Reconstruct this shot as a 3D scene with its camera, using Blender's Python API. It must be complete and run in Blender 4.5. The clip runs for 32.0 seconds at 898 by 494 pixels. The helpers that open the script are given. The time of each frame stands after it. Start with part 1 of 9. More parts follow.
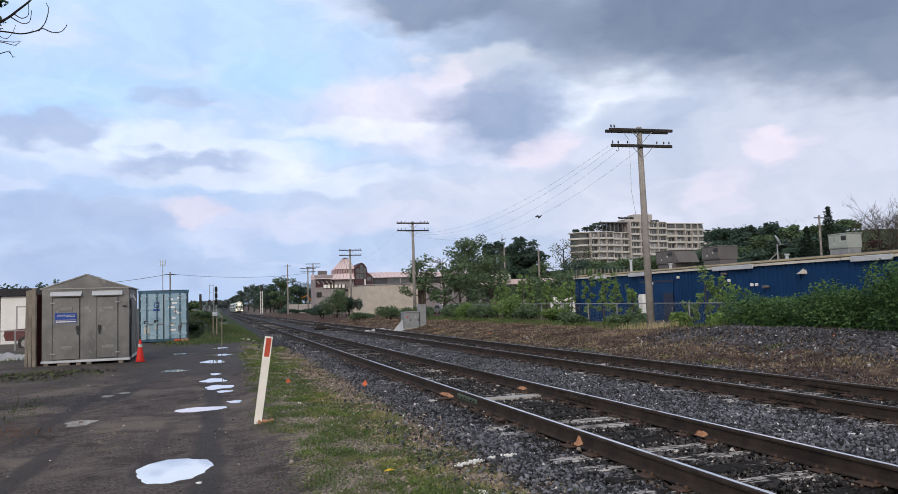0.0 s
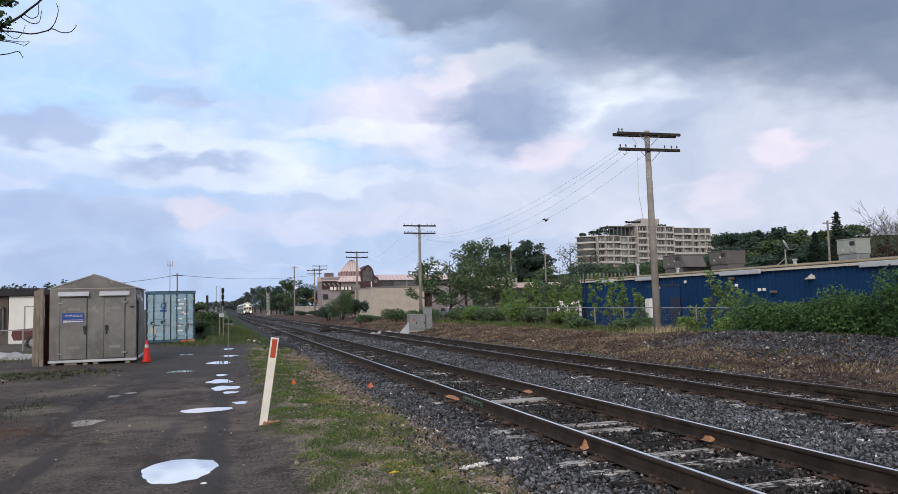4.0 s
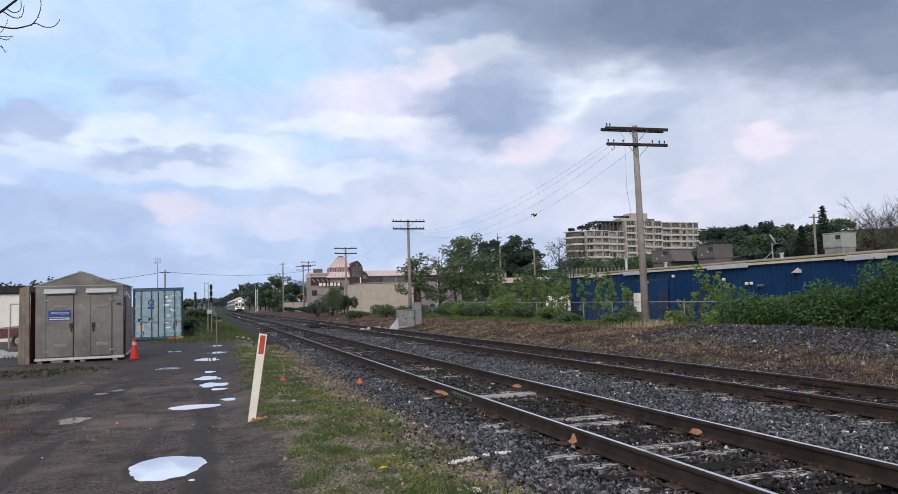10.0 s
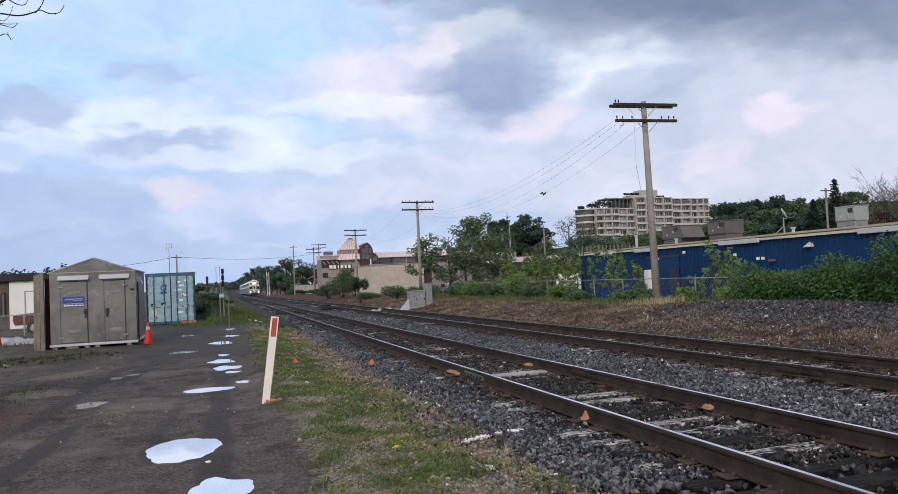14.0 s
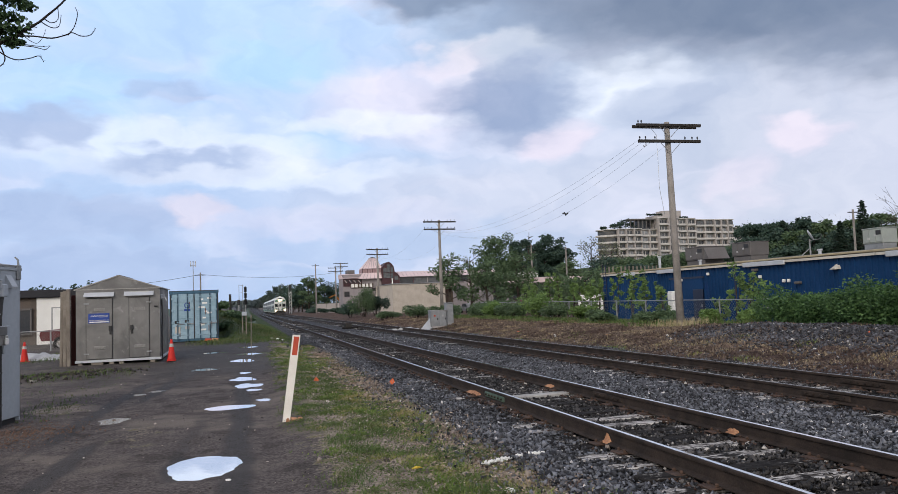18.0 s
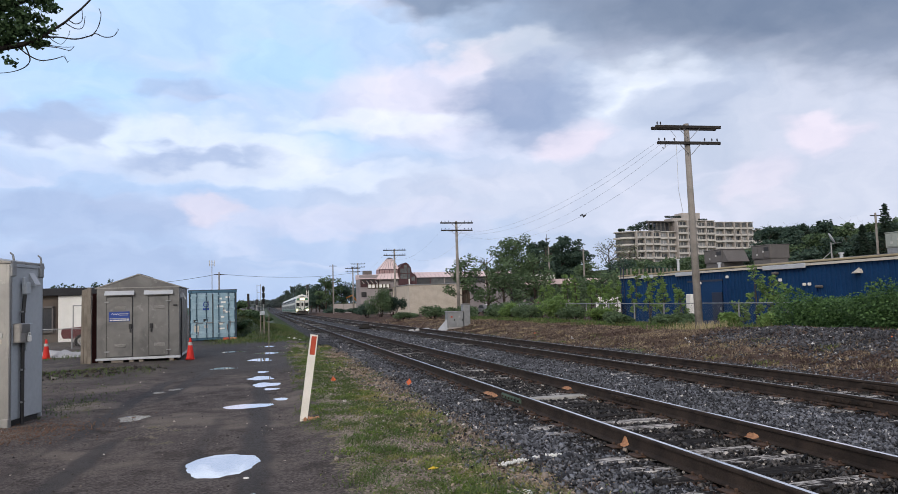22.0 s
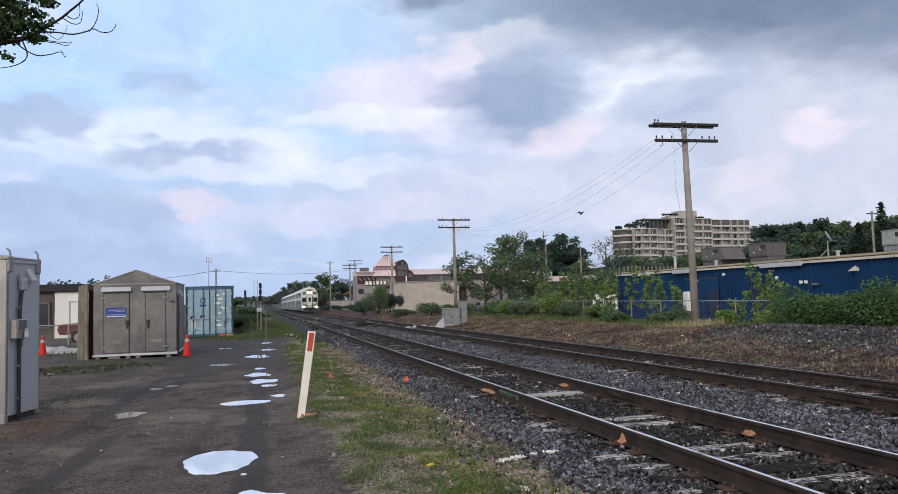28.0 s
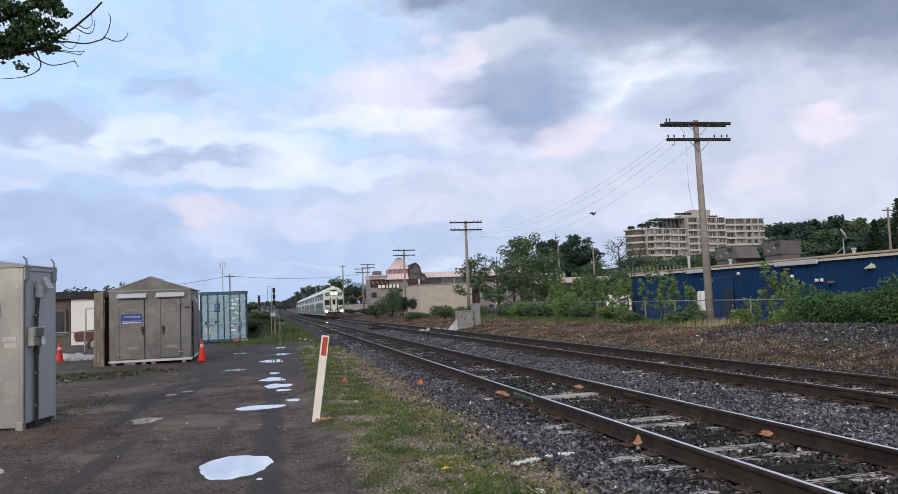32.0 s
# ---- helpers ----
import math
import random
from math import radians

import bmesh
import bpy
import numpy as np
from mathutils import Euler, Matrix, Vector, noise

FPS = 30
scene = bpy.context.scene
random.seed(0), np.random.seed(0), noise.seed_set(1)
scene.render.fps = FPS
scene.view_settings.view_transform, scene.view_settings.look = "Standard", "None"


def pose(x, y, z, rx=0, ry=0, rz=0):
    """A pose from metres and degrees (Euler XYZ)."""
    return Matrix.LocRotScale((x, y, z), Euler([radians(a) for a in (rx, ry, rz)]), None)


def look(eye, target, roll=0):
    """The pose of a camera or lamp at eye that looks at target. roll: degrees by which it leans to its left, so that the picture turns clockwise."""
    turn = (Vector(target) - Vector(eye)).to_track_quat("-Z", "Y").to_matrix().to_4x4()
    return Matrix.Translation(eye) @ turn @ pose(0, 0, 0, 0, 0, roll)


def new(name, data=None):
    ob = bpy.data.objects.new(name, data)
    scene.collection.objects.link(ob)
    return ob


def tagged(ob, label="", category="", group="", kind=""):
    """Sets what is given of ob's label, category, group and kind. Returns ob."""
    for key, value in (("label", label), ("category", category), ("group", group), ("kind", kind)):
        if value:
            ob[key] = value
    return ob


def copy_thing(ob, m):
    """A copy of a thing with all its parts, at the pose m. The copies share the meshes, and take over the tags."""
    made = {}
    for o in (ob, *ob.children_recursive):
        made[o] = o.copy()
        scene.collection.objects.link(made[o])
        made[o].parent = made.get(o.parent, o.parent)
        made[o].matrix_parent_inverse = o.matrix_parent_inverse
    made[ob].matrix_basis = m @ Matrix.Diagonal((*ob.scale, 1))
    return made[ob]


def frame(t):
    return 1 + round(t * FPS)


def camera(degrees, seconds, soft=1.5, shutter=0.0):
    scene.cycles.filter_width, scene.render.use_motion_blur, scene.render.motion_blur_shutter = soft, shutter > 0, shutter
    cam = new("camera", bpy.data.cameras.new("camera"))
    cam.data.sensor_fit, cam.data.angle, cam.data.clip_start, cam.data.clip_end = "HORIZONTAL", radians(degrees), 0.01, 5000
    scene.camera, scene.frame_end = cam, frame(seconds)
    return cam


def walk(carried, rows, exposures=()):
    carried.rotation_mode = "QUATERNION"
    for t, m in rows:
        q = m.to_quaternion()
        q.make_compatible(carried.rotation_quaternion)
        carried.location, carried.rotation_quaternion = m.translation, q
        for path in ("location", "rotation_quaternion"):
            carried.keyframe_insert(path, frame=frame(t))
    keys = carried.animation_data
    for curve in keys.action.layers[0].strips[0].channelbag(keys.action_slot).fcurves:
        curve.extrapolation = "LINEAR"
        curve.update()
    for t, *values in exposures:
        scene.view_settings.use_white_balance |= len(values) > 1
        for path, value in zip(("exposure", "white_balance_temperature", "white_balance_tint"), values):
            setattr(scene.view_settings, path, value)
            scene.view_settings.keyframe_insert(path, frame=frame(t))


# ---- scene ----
# camera: held by hand on the spot, turning slowly to the left
cam = camera(62.08, 32.0, soft=0.8)


def aim(x, y, z, yaw, pitch, roll):
    a, b = radians(yaw), radians(pitch)
    way = Vector((-math.sin(a) * math.cos(b), math.cos(a) * math.cos(b), math.sin(b)))
    eye = Vector((x, y, z))
    return look(eye, eye + 10 * way, roll)


PATH = [
    (0, -0.009, -0.019, 1.762, -18.383, 3.928, -1.749),
    (0.5, -0.008, -0.019, 1.762, -18.319, 4.009, -1.604),
    (1, -0.010, -0.011, 1.762, -18.249, 4.123, -1.484),
    (1.5, -0.013, -0.005, 1.761, -18.232, 4.310, -1.407),
    (2, -0.012, -0.001, 1.757, -18.229, 4.442, -1.364),
    (2.5, -0.014, -0.002, 1.755, -18.189, 4.446, -1.368),
    (3, -0.006, -0.007, 1.757, -18.054, 4.391, -1.347),
    (3.5, -0.005, -0.002, 1.753, -17.870, 4.287, -1.349),
    (5.5, -0.007, -0.005, 1.754, -18.055, 3.939, -1.417),
    (6, -0.005, -0.002, 1.752, -18.113, 3.946, -1.512),
    (6.5, 0.001, 0.004, 1.753, -18.189, 3.926, -1.667),
    (7, -0.000, -0.002, 1.752, -18.310, 3.966, -1.750),
    (7.5, -0.001, -0.002, 1.752, -18.388, 3.998, -1.660),
    (8, -0.004, -0.006, 1.753, -18.383, 3.971, -1.408),
    (8.5, 0.000, -0.001, 1.756, -18.308, 3.922, -1.319),
    (9, 0.003, -0.007, 1.752, -18.227, 3.880, -1.488),
    (9.5, 0.006, -0.006, 1.756, -18.312, 3.827, -1.609),
    (10, 0.007, -0.003, 1.748, -18.713, 3.805, -1.641),
    (10.5, 0.005, -0.005, 1.752, -19.180, 3.743, -1.801),
    (11, 0.009, 0.003, 1.752, -19.186, 3.679, -2.023),
    (11.5, 0.007, -0.003, 1.751, -18.684, 3.650, -2.062),
    (12, 0.006, -0.009, 1.752, -18.163, 3.631, -1.907),
    (12.5, 0.014, -0.007, 1.754, -17.947, 3.490, -1.960),
    (13, 0.019, -0.005, 1.747, -17.993, 3.142, -2.168),
    (13.5, 0.015, -0.000, 1.746, -18.010, 2.674, -2.392),
    (14, 0.011, -0.000, 1.744, -17.913, 2.321, -2.596),
    (14.5, 0.013, -0.002, 1.746, -17.702, 2.050, -2.731),
    (16.5, 0.001, -0.001, 1.750, -16.360, 3.230, -1.926),
    (17, 0.003, -0.006, 1.749, -16.210, 3.670, -1.877),
    (17.5, 0.014, -0.003, 1.749, -16.249, 3.876, -1.998),
    (18, 0.013, -0.002, 1.748, -16.316, 3.891, -2.130),
    (18.5, 0.007, 0.001, 1.753, -16.248, 3.872, -2.164),
    (19, 0.006, 0.001, 1.749, -16.032, 3.886, -2.002),
    (19.5, 0.004, 0.005, 1.746, -15.692, 3.867, -1.829),
    (20, 0.006, 0.004, 1.745, -15.288, 3.857, -1.756),
    (20.5, -0.000, 0.003, 1.745, -15.070, 3.835, -1.717),
    (21, 0.001, -0.002, 1.745, -15.069, 3.806, -1.629),
    (21.5, 0.002, 0.004, 1.746, -15.101, 3.872, -1.619),
    (22, 0.003, 0.001, 1.745, -15.010, 4.022, -1.685),
    (22.5, 0.003, -0.005, 1.749, -14.885, 4.135, -1.720),
    (23, -0.003, 0.001, 1.750, -14.929, 4.141, -1.692),
    (23.5, 0.000, 0.005, 1.750, -15.155, 3.985, -1.743),
    (24, -0.002, 0.012, 1.743, -15.358, 3.618, -1.810),
    (24.5, 0.001, 0.009, 1.744, -15.336, 3.240, -1.943),
    (25, -0.005, -0.001, 1.741, -15.197, 3.218, -2.058),
    (25.5, 0.000, 0.006, 1.748, -15.065, 3.450, -2.030),
    (27.5, -0.009, 0.007, 1.741, -15.263, 3.759, -1.505),
    (28, -0.007, 0.005, 1.742, -15.227, 3.793, -1.558),
    (28.5, -0.008, 0.007, 1.744, -15.263, 3.739, -1.556),
    (29, -0.007, 0.008, 1.740, -15.313, 3.594, -1.598),
    (29.5, -0.005, 0.011, 1.739, -15.332, 3.382, -1.770),
    (30, -0.005, 0.012, 1.741, -15.306, 3.316, -1.883),
    (30.5, -0.008, 0.010, 1.740, -15.228, 3.501, -2.046),
    (31, -0.006, 0.006, 1.749, -14.992, 3.750, -2.155),
    (31.5, -0.003, 0.008, 1.749, -14.639, 3.929, -2.250),
    (32, -0.005, 0.012, 1.744, -14.285, 4.020, -2.247),
]
walk(cam, [(t, aim(*row)) for t, *row in PATH])
scene.view_settings.exposure = 0.0

# ---- light ----
SUN_ELEVATION, SUN_AZIMUTH = radians(28), radians(215)
world = bpy.data.worlds.new("sky")
scene.world = world
world.use_nodes = True
wn, wl = world.node_tree.nodes, world.node_tree.links
sky = wn.new("ShaderNodeTexSky")
sky.sky_type, sky.sun_disc = "NISHITA", False
sky.sun_elevation, sky.sun_rotation = SUN_ELEVATION, SUN_AZIMUTH
sky.air_density, sky.dust_density = 1.2, 1.0
# thick broken cloud over the clear sky
veil = wn.new("ShaderNodeMix")
veil.data_type = "RGBA"
veil.inputs[0].default_value = 0.6
wl.new(sky.outputs[0], veil.inputs[6])
veil.inputs[7].default_value = (5.85, 5.6, 6.05, 1)
wl.new(veil.outputs[2], wn["Background"].inputs[0])
wn["Background"].inputs[1].default_value = 0.16

sun = new("sun", bpy.data.lights.new("sun", "SUN"))
sun.data.energy, sun.data.angle, sun.data.color = 1.5, radians(20), (1.0, 0.93, 0.84)
to_sun = Vector((math.sin(SUN_AZIMUTH) * math.cos(SUN_ELEVATION), math.cos(SUN_AZIMUTH) * math.cos(SUN_ELEVATION), math.sin(SUN_ELEVATION)))
sun.matrix_world = look(to_sun * 50, (0, 0, 0))


# ---- materials ----
def lin(r, g, b):
    """Linear colour from display values 0 to 255."""
    return tuple(((c / 255 + 0.055) / 1.055) ** 2.4 if c > 10 else c / 3294 for c in (r, g, b))


class Graph:
    """A short way to write node trees."""

    def __init__(self, name):
        self.m = bpy.data.materials.new(name)
        self.m.use_nodes = True
        self.t = self.m.node_tree
        self.t.nodes.clear()

    def node(self, kind, **inputs):
        n = self.t.nodes.new("ShaderNode" + kind)
        for key, value in inputs.items():
            self.put(n.inputs[int(key[1:]) if key[0] == "i" and key[1:].isdigit() else key.replace("_", " ")], value)
        return n

    def put(self, socket, value):
        if isinstance(value, bpy.types.NodeSocket):
            self.t.links.new(value, socket)
        elif isinstance(value, tuple) and len(value) == 3 and socket.type == "RGBA":
            socket.default_value = (*value, 1)
        else:
            socket.default_value = value

    def math(self, op, a, b=0.0, c=0.0, clamp=False):
        n = self.t.nodes.new("ShaderNodeMath")
        n.operation, n.use_clamp = op, clamp
        for s, v in zip(n.inputs, (a, b, c)):
            self.put(s, v)
        return n.outputs[0]

    def vec(self, op, a, b=(0, 0, 0), scale=1.0):
        n = self.t.nodes.new("ShaderNodeVectorMath")
        n.operation = op
        self.put(n.inputs[0], a)
        self.put(n.inputs[1], b)
        self.put(n.inputs[3], scale)
        return n.outputs["Value"] if op in ("LENGTH", "DOT_PRODUCT") else n.outputs[0]

    def mix(self, f, a, b, blend="MIX"):
        n = self.t.nodes.new("ShaderNodeMix")
        n.data_type, n.blend_type = "RGBA", blend
        self.put(n.inputs[0], f)
        self.put(n.inputs[6], a)
        self.put(n.inputs[7], b)
        return n.outputs[2]

    def noise(self, co, scale, detail=4.0, rough=0.55, dist=0.0):
        n = self.node("TexNoise", Vector=co, Scale=scale, Detail=detail, Roughness=rough, Distortion=dist)
        return n.outputs[0]

    def ramp(self, x, lo, hi, a=0.0, b=1.0):
        n = self.t.nodes.new("ShaderNodeMapRange")
        n.interpolation_type = "SMOOTHSTEP"
        for s, v in zip(n.inputs, (x, lo, hi, a, b)):
            self.put(s, v)
        return n.outputs[0]

    def bump(self, height, strength, distance=0.02):
        return self.node("Bump", Height=height, Strength=strength, Distance=distance).outputs[0]

    def finish(self, shader):
        out = self.t.nodes.new("ShaderNodeOutputMaterial")
        self.t.links.new(shader, out.inputs[0])
        return self.m

    def surface(self, color, rough=0.8, metal=0.0, normal=None, **more):
        b = self.node("BsdfPrincipled", Base_Color=color, Roughness=rough, Metallic=metal, **more)
        if normal is not None:
            self.put(b.inputs["Normal"], normal)
        return self.finish(b.outputs[0])


def mat(name, a, b, scale=3.0, rough=0.8, metal=0.0, bump=0.15, stain=None, stain_at=0.62, fine=18.0, own=0.0):
    """Two tones mixed by coarse and fine grain, with stains, relief and an uneven gloss. own: how far each object differs."""
    g = Graph(name)
    co = g.node("TexCoord").outputs["Object"]
    rnd = g.node("ObjectInfo").outputs["Random"]
    co = g.vec("ADD", co, g.vec("SCALE", (1.0, 1.0, 1.0), scale=g.math("MULTIPLY", rnd, 37.0)))
    big, small = g.noise(co, scale), g.noise(co, scale * fine, 3.0)
    f = g.math("ADD", g.math("MULTIPLY", big, 0.65), g.math("MULTIPLY", small, 0.35))
    color = g.mix(g.ramp(f, 0.32, 0.68), a, b)
    if own:
        color = g.mix(g.math("MULTIPLY", rnd, own), color, (0.02, 0.018, 0.016))
    if stain:
        s = g.ramp(g.noise(co, scale * 0.45, 6.0, 0.65, 0.4), stain_at, stain_at + 0.12)
        color = g.mix(g.math("MULTIPLY", s, 0.8), color, stain)
    r = g.math("ADD", rough, g.math("MULTIPLY", g.math("SUBTRACT", small, 0.5), 0.3), clamp=True)
    return g.surface(color, r, metal, g.bump(small, bump) if bump else None, Specular_IOR_Level=0.5 if rough < 0.55 or metal > 0 else 0.15)


def glow(name, color, strength):
    g = Graph(name)
    return g.finish(g.node("Emission", Color=color, Strength=strength).outputs[0])


def leaf_mat(name, a, b, c):
    g = Graph(name)
    isl = g.node("NewGeometry").outputs["Random Per Island"]
    co = g.node("TexCoord").outputs["Object"]
    col = g.mix(isl, a, b)
    col = g.mix(g.ramp(g.noise(co, 0.8, 3.0), 0.45, 0.7), col, c)
    d = g.node("BsdfPrincipled", Base_Color=col, Roughness=0.6, Specular_IOR_Level=0.25)
    tr = g.node("BsdfTranslucent", Color=col)
    return g.finish(g.node("MixShader", i0=0.25, i1=d.outputs[0], i2=tr.outputs[0]).outputs[0])


def grass_mat(name, a, b, c):
    g = Graph(name)
    isl = g.node("NewGeometry").outputs["Random Per Island"]
    co = g.node("TexCoord").outputs["Object"]
    col = g.mix(isl, a, b)
    col = g.mix(g.ramp(g.noise(co, 1.1, 4.0), 0.46, 0.66), col, c)
    return g.surface(col, 0.8, Specular_IOR_Level=0.1)


def bank_mat(name, a, b, dark, straw):
    """Dead weeds: each stalk its own tone, in broad dark patches and smaller straw-coloured ones."""
    g = Graph(name)
    isl = g.node("NewGeometry").outputs["Random Per Island"]
    co = g.node("TexCoord").outputs["Object"]
    col = g.mix(isl, a, b)
    col = g.mix(g.ramp(g.noise(co, 0.45, 5.0, 0.6, 0.5), 0.46, 0.62, 0.0, 0.8), col, dark)
    col = g.mix(g.math("MULTIPLY", g.ramp(g.noise(co, 1.1, 4.0, 0.6), 0.5, 0.64), isl), col, straw)
    return g.surface(col, 0.85, Specular_IOR_Level=0.1)


def cloud_mat():
    """The sky's clouds: soft banks of grey, white and pink, torn by noise, fading out at the rim into the open sky."""
    g = Graph("clouds")
    d = g.vec("NORMALIZE", g.node("TexCoord").outputs["Object"])
    sep = g.node("SeparateXYZ", Vector=d)
    az = g.math("ARCTAN2", sep.outputs[0], sep.outputs[1])
    el = g.math("ARCSINE", sep.outputs[2])
    flat = g.node("CombineXYZ", X=az, Y=g.math("MULTIPLY", el, 2.2), Z=0.0).outputs[0]
    w1 = g.node("TexNoise", Vector=flat, Scale=4.5, Detail=3.0, Roughness=0.5)
    w2 = g.node("TexNoise", Vector=flat, Scale=13.0, Detail=4.0, Roughness=0.55)
    puffs = g.node("TexVoronoi", Vector=g.vec("ADD", flat, g.vec("SCALE", w2.outputs["Color"], scale=0.05)), Scale=24.0).outputs["Distance"]
    warp = g.vec("ADD", g.vec("SCALE", g.vec("SUBTRACT", w1.outputs["Color"], (0.5, 0.5, 0.5)), scale=0.15), g.vec("SCALE", g.vec("SUBTRACT", w2.outputs["Color"], (0.5, 0.5, 0.5)), scale=0.085))
    p = g.vec("ADD", g.node("CombineXYZ", X=az, Y=g.math("ADD", el, g.math("MULTIPLY", puffs, 0.016)), Z=0.0).outputs[0], g.vec("MULTIPLY", warp, (1.0, 0.55, 0.0)))
    tones = {
        "dark": lin(116, 131, 156), "puff": lin(144, 161, 193), "sm": lin(165, 182, 214), "low": lin(164, 182, 215), "pinkl": lin(210, 208, 226),
        "cy": lin(172, 210, 247), "wh": lin(228, 235, 248), "pk": lin(228, 220, 234), "gr": lin(200, 206, 224),
    }
    up = g.ramp(el, 0.0, 0.42)
    side = g.ramp(az, 0.0, 0.75)
    color = g.mix(up, lin(172, 192, 224), lin(180, 208, 243))
    color = g.mix(g.math("MULTIPLY", side, 0.85), color, lin(188, 195, 212))
    streak = g.noise(g.vec("MULTIPLY", p, (4.0, 15.0, 0.0)), 1.0, 3.0, 0.5, 0.4)
    color = g.mix(g.ramp(streak, 0.45, 0.7, 0.0, 0.5), color, lin(224, 224, 240))
    for kind, a, e, ra, re, amount in CLOUDS:
        q = g.vec("MULTIPLY", g.vec("SUBTRACT", p, (a, e, 0.0)), (1 / ra, 1 / re, 0.0))
        crisp = kind in ("sm", "low", "pinkl")
        m = g.ramp(g.vec("LENGTH", q), 1.15 if crisp else 1.3, 0.58 if crisp else 0.45, 0.0, amount)
        color = g.mix(m, color, tones[kind])
    curl = g.noise(p, 16.0, 4.0, 0.55, 0.3)
    color = g.mix(1.0, color, g.node("CombineXYZ", X=g.ramp(curl, 0.2, 0.8, 0.9, 1.08), Y=g.ramp(curl, 0.2, 0.8, 0.92, 1.06), Z=g.ramp(curl, 0.2, 0.8, 0.95, 1.04)).outputs[0], "MULTIPLY")
    rim = g.math("MULTIPLY", g.ramp(az, -0.75, -0.5), g.ramp(az, 1.45, 1.2))
    rim = g.math("MULTIPLY", rim, g.ramp(el, 0.8, 0.55))
    e = g.node("Emission", Color=color, Strength=1.22)
    return g.finish(g.node("MixShader", i0=rim, i1=g.node("BsdfTransparent").outputs[0], i2=e.outputs[0]).outputs[0])


# kind, azimuth, elevation, their half widths (radians), amount
CLOUDS = [
    ("cy", -0.134, 0.267, 0.101, 0.040, 0.6), ("cy", 0.087, 0.309, 0.089, 0.028, 0.7), ("cy", 0.153, 0.216, 0.053, 0.019, 0.6),
    ("wh", -0.021, 0.201, 0.221, 0.032, 0.55), ("wh", 0.38, 0.312, 0.086, 0.025, 0.8), ("wh", 0.539, 0.254, 0.096, 0.043, 0.8),
    ("pk", 0.262, 0.268, 0.148, 0.051, 0.6), ("pk", 0.181, 0.111, 0.182, 0.023, 0.35), ("gr", 0.374, 0.144, 0.308, 0.046, 0.6),
    ("gr", 0.786, 0.117, 0.123, 0.055, 0.6), ("gr", 0.85, 0.2, 0.2, 0.09, 0.6), ("pk", 0.745, 0.177, 0.039, 0.022, 0.8), ("pk", 0.666, 0.134, 0.048, 0.036, 0.5),
    ("pk", 0.461, 0.208, 0.046, 0.026, 0.8), ("low", -0.15, 0.117, 0.14, 0.035, 0.75), ("low", -0.133, 0.058, 0.187, 0.028, 0.7),
    ("pinkl", -0.005, 0.125, 0.052, 0.023, 0.8), ("sm", -0.022, 0.182, 0.115, 0.022, 0.9), ("sm", -0.183, 0.219, 0.060, 0.026, 0.8),
    ("sm", -0.035, 0.264, 0.062, 0.021, 0.6), ("puff", 0.392, 0.257, 0.085, 0.052, 0.9), ("wh", 0.2, 0.24, 0.15, 0.016, 0.6), ("wh", 0.08, 0.172, 0.2, 0.016, 0.5), ("pk", 0.33, 0.315, 0.06, 0.018, 0.6), ("puff", 0.574, 0.229, 0.08, 0.029, 0.5),
    ("dark", 0.74, 0.37, 0.42, 0.1, 1.0), ("dark", 0.312, 0.395, 0.15, 0.034, 0.75), ("dark", 0.90, 0.27, 0.2, 0.055, 0.8),
]


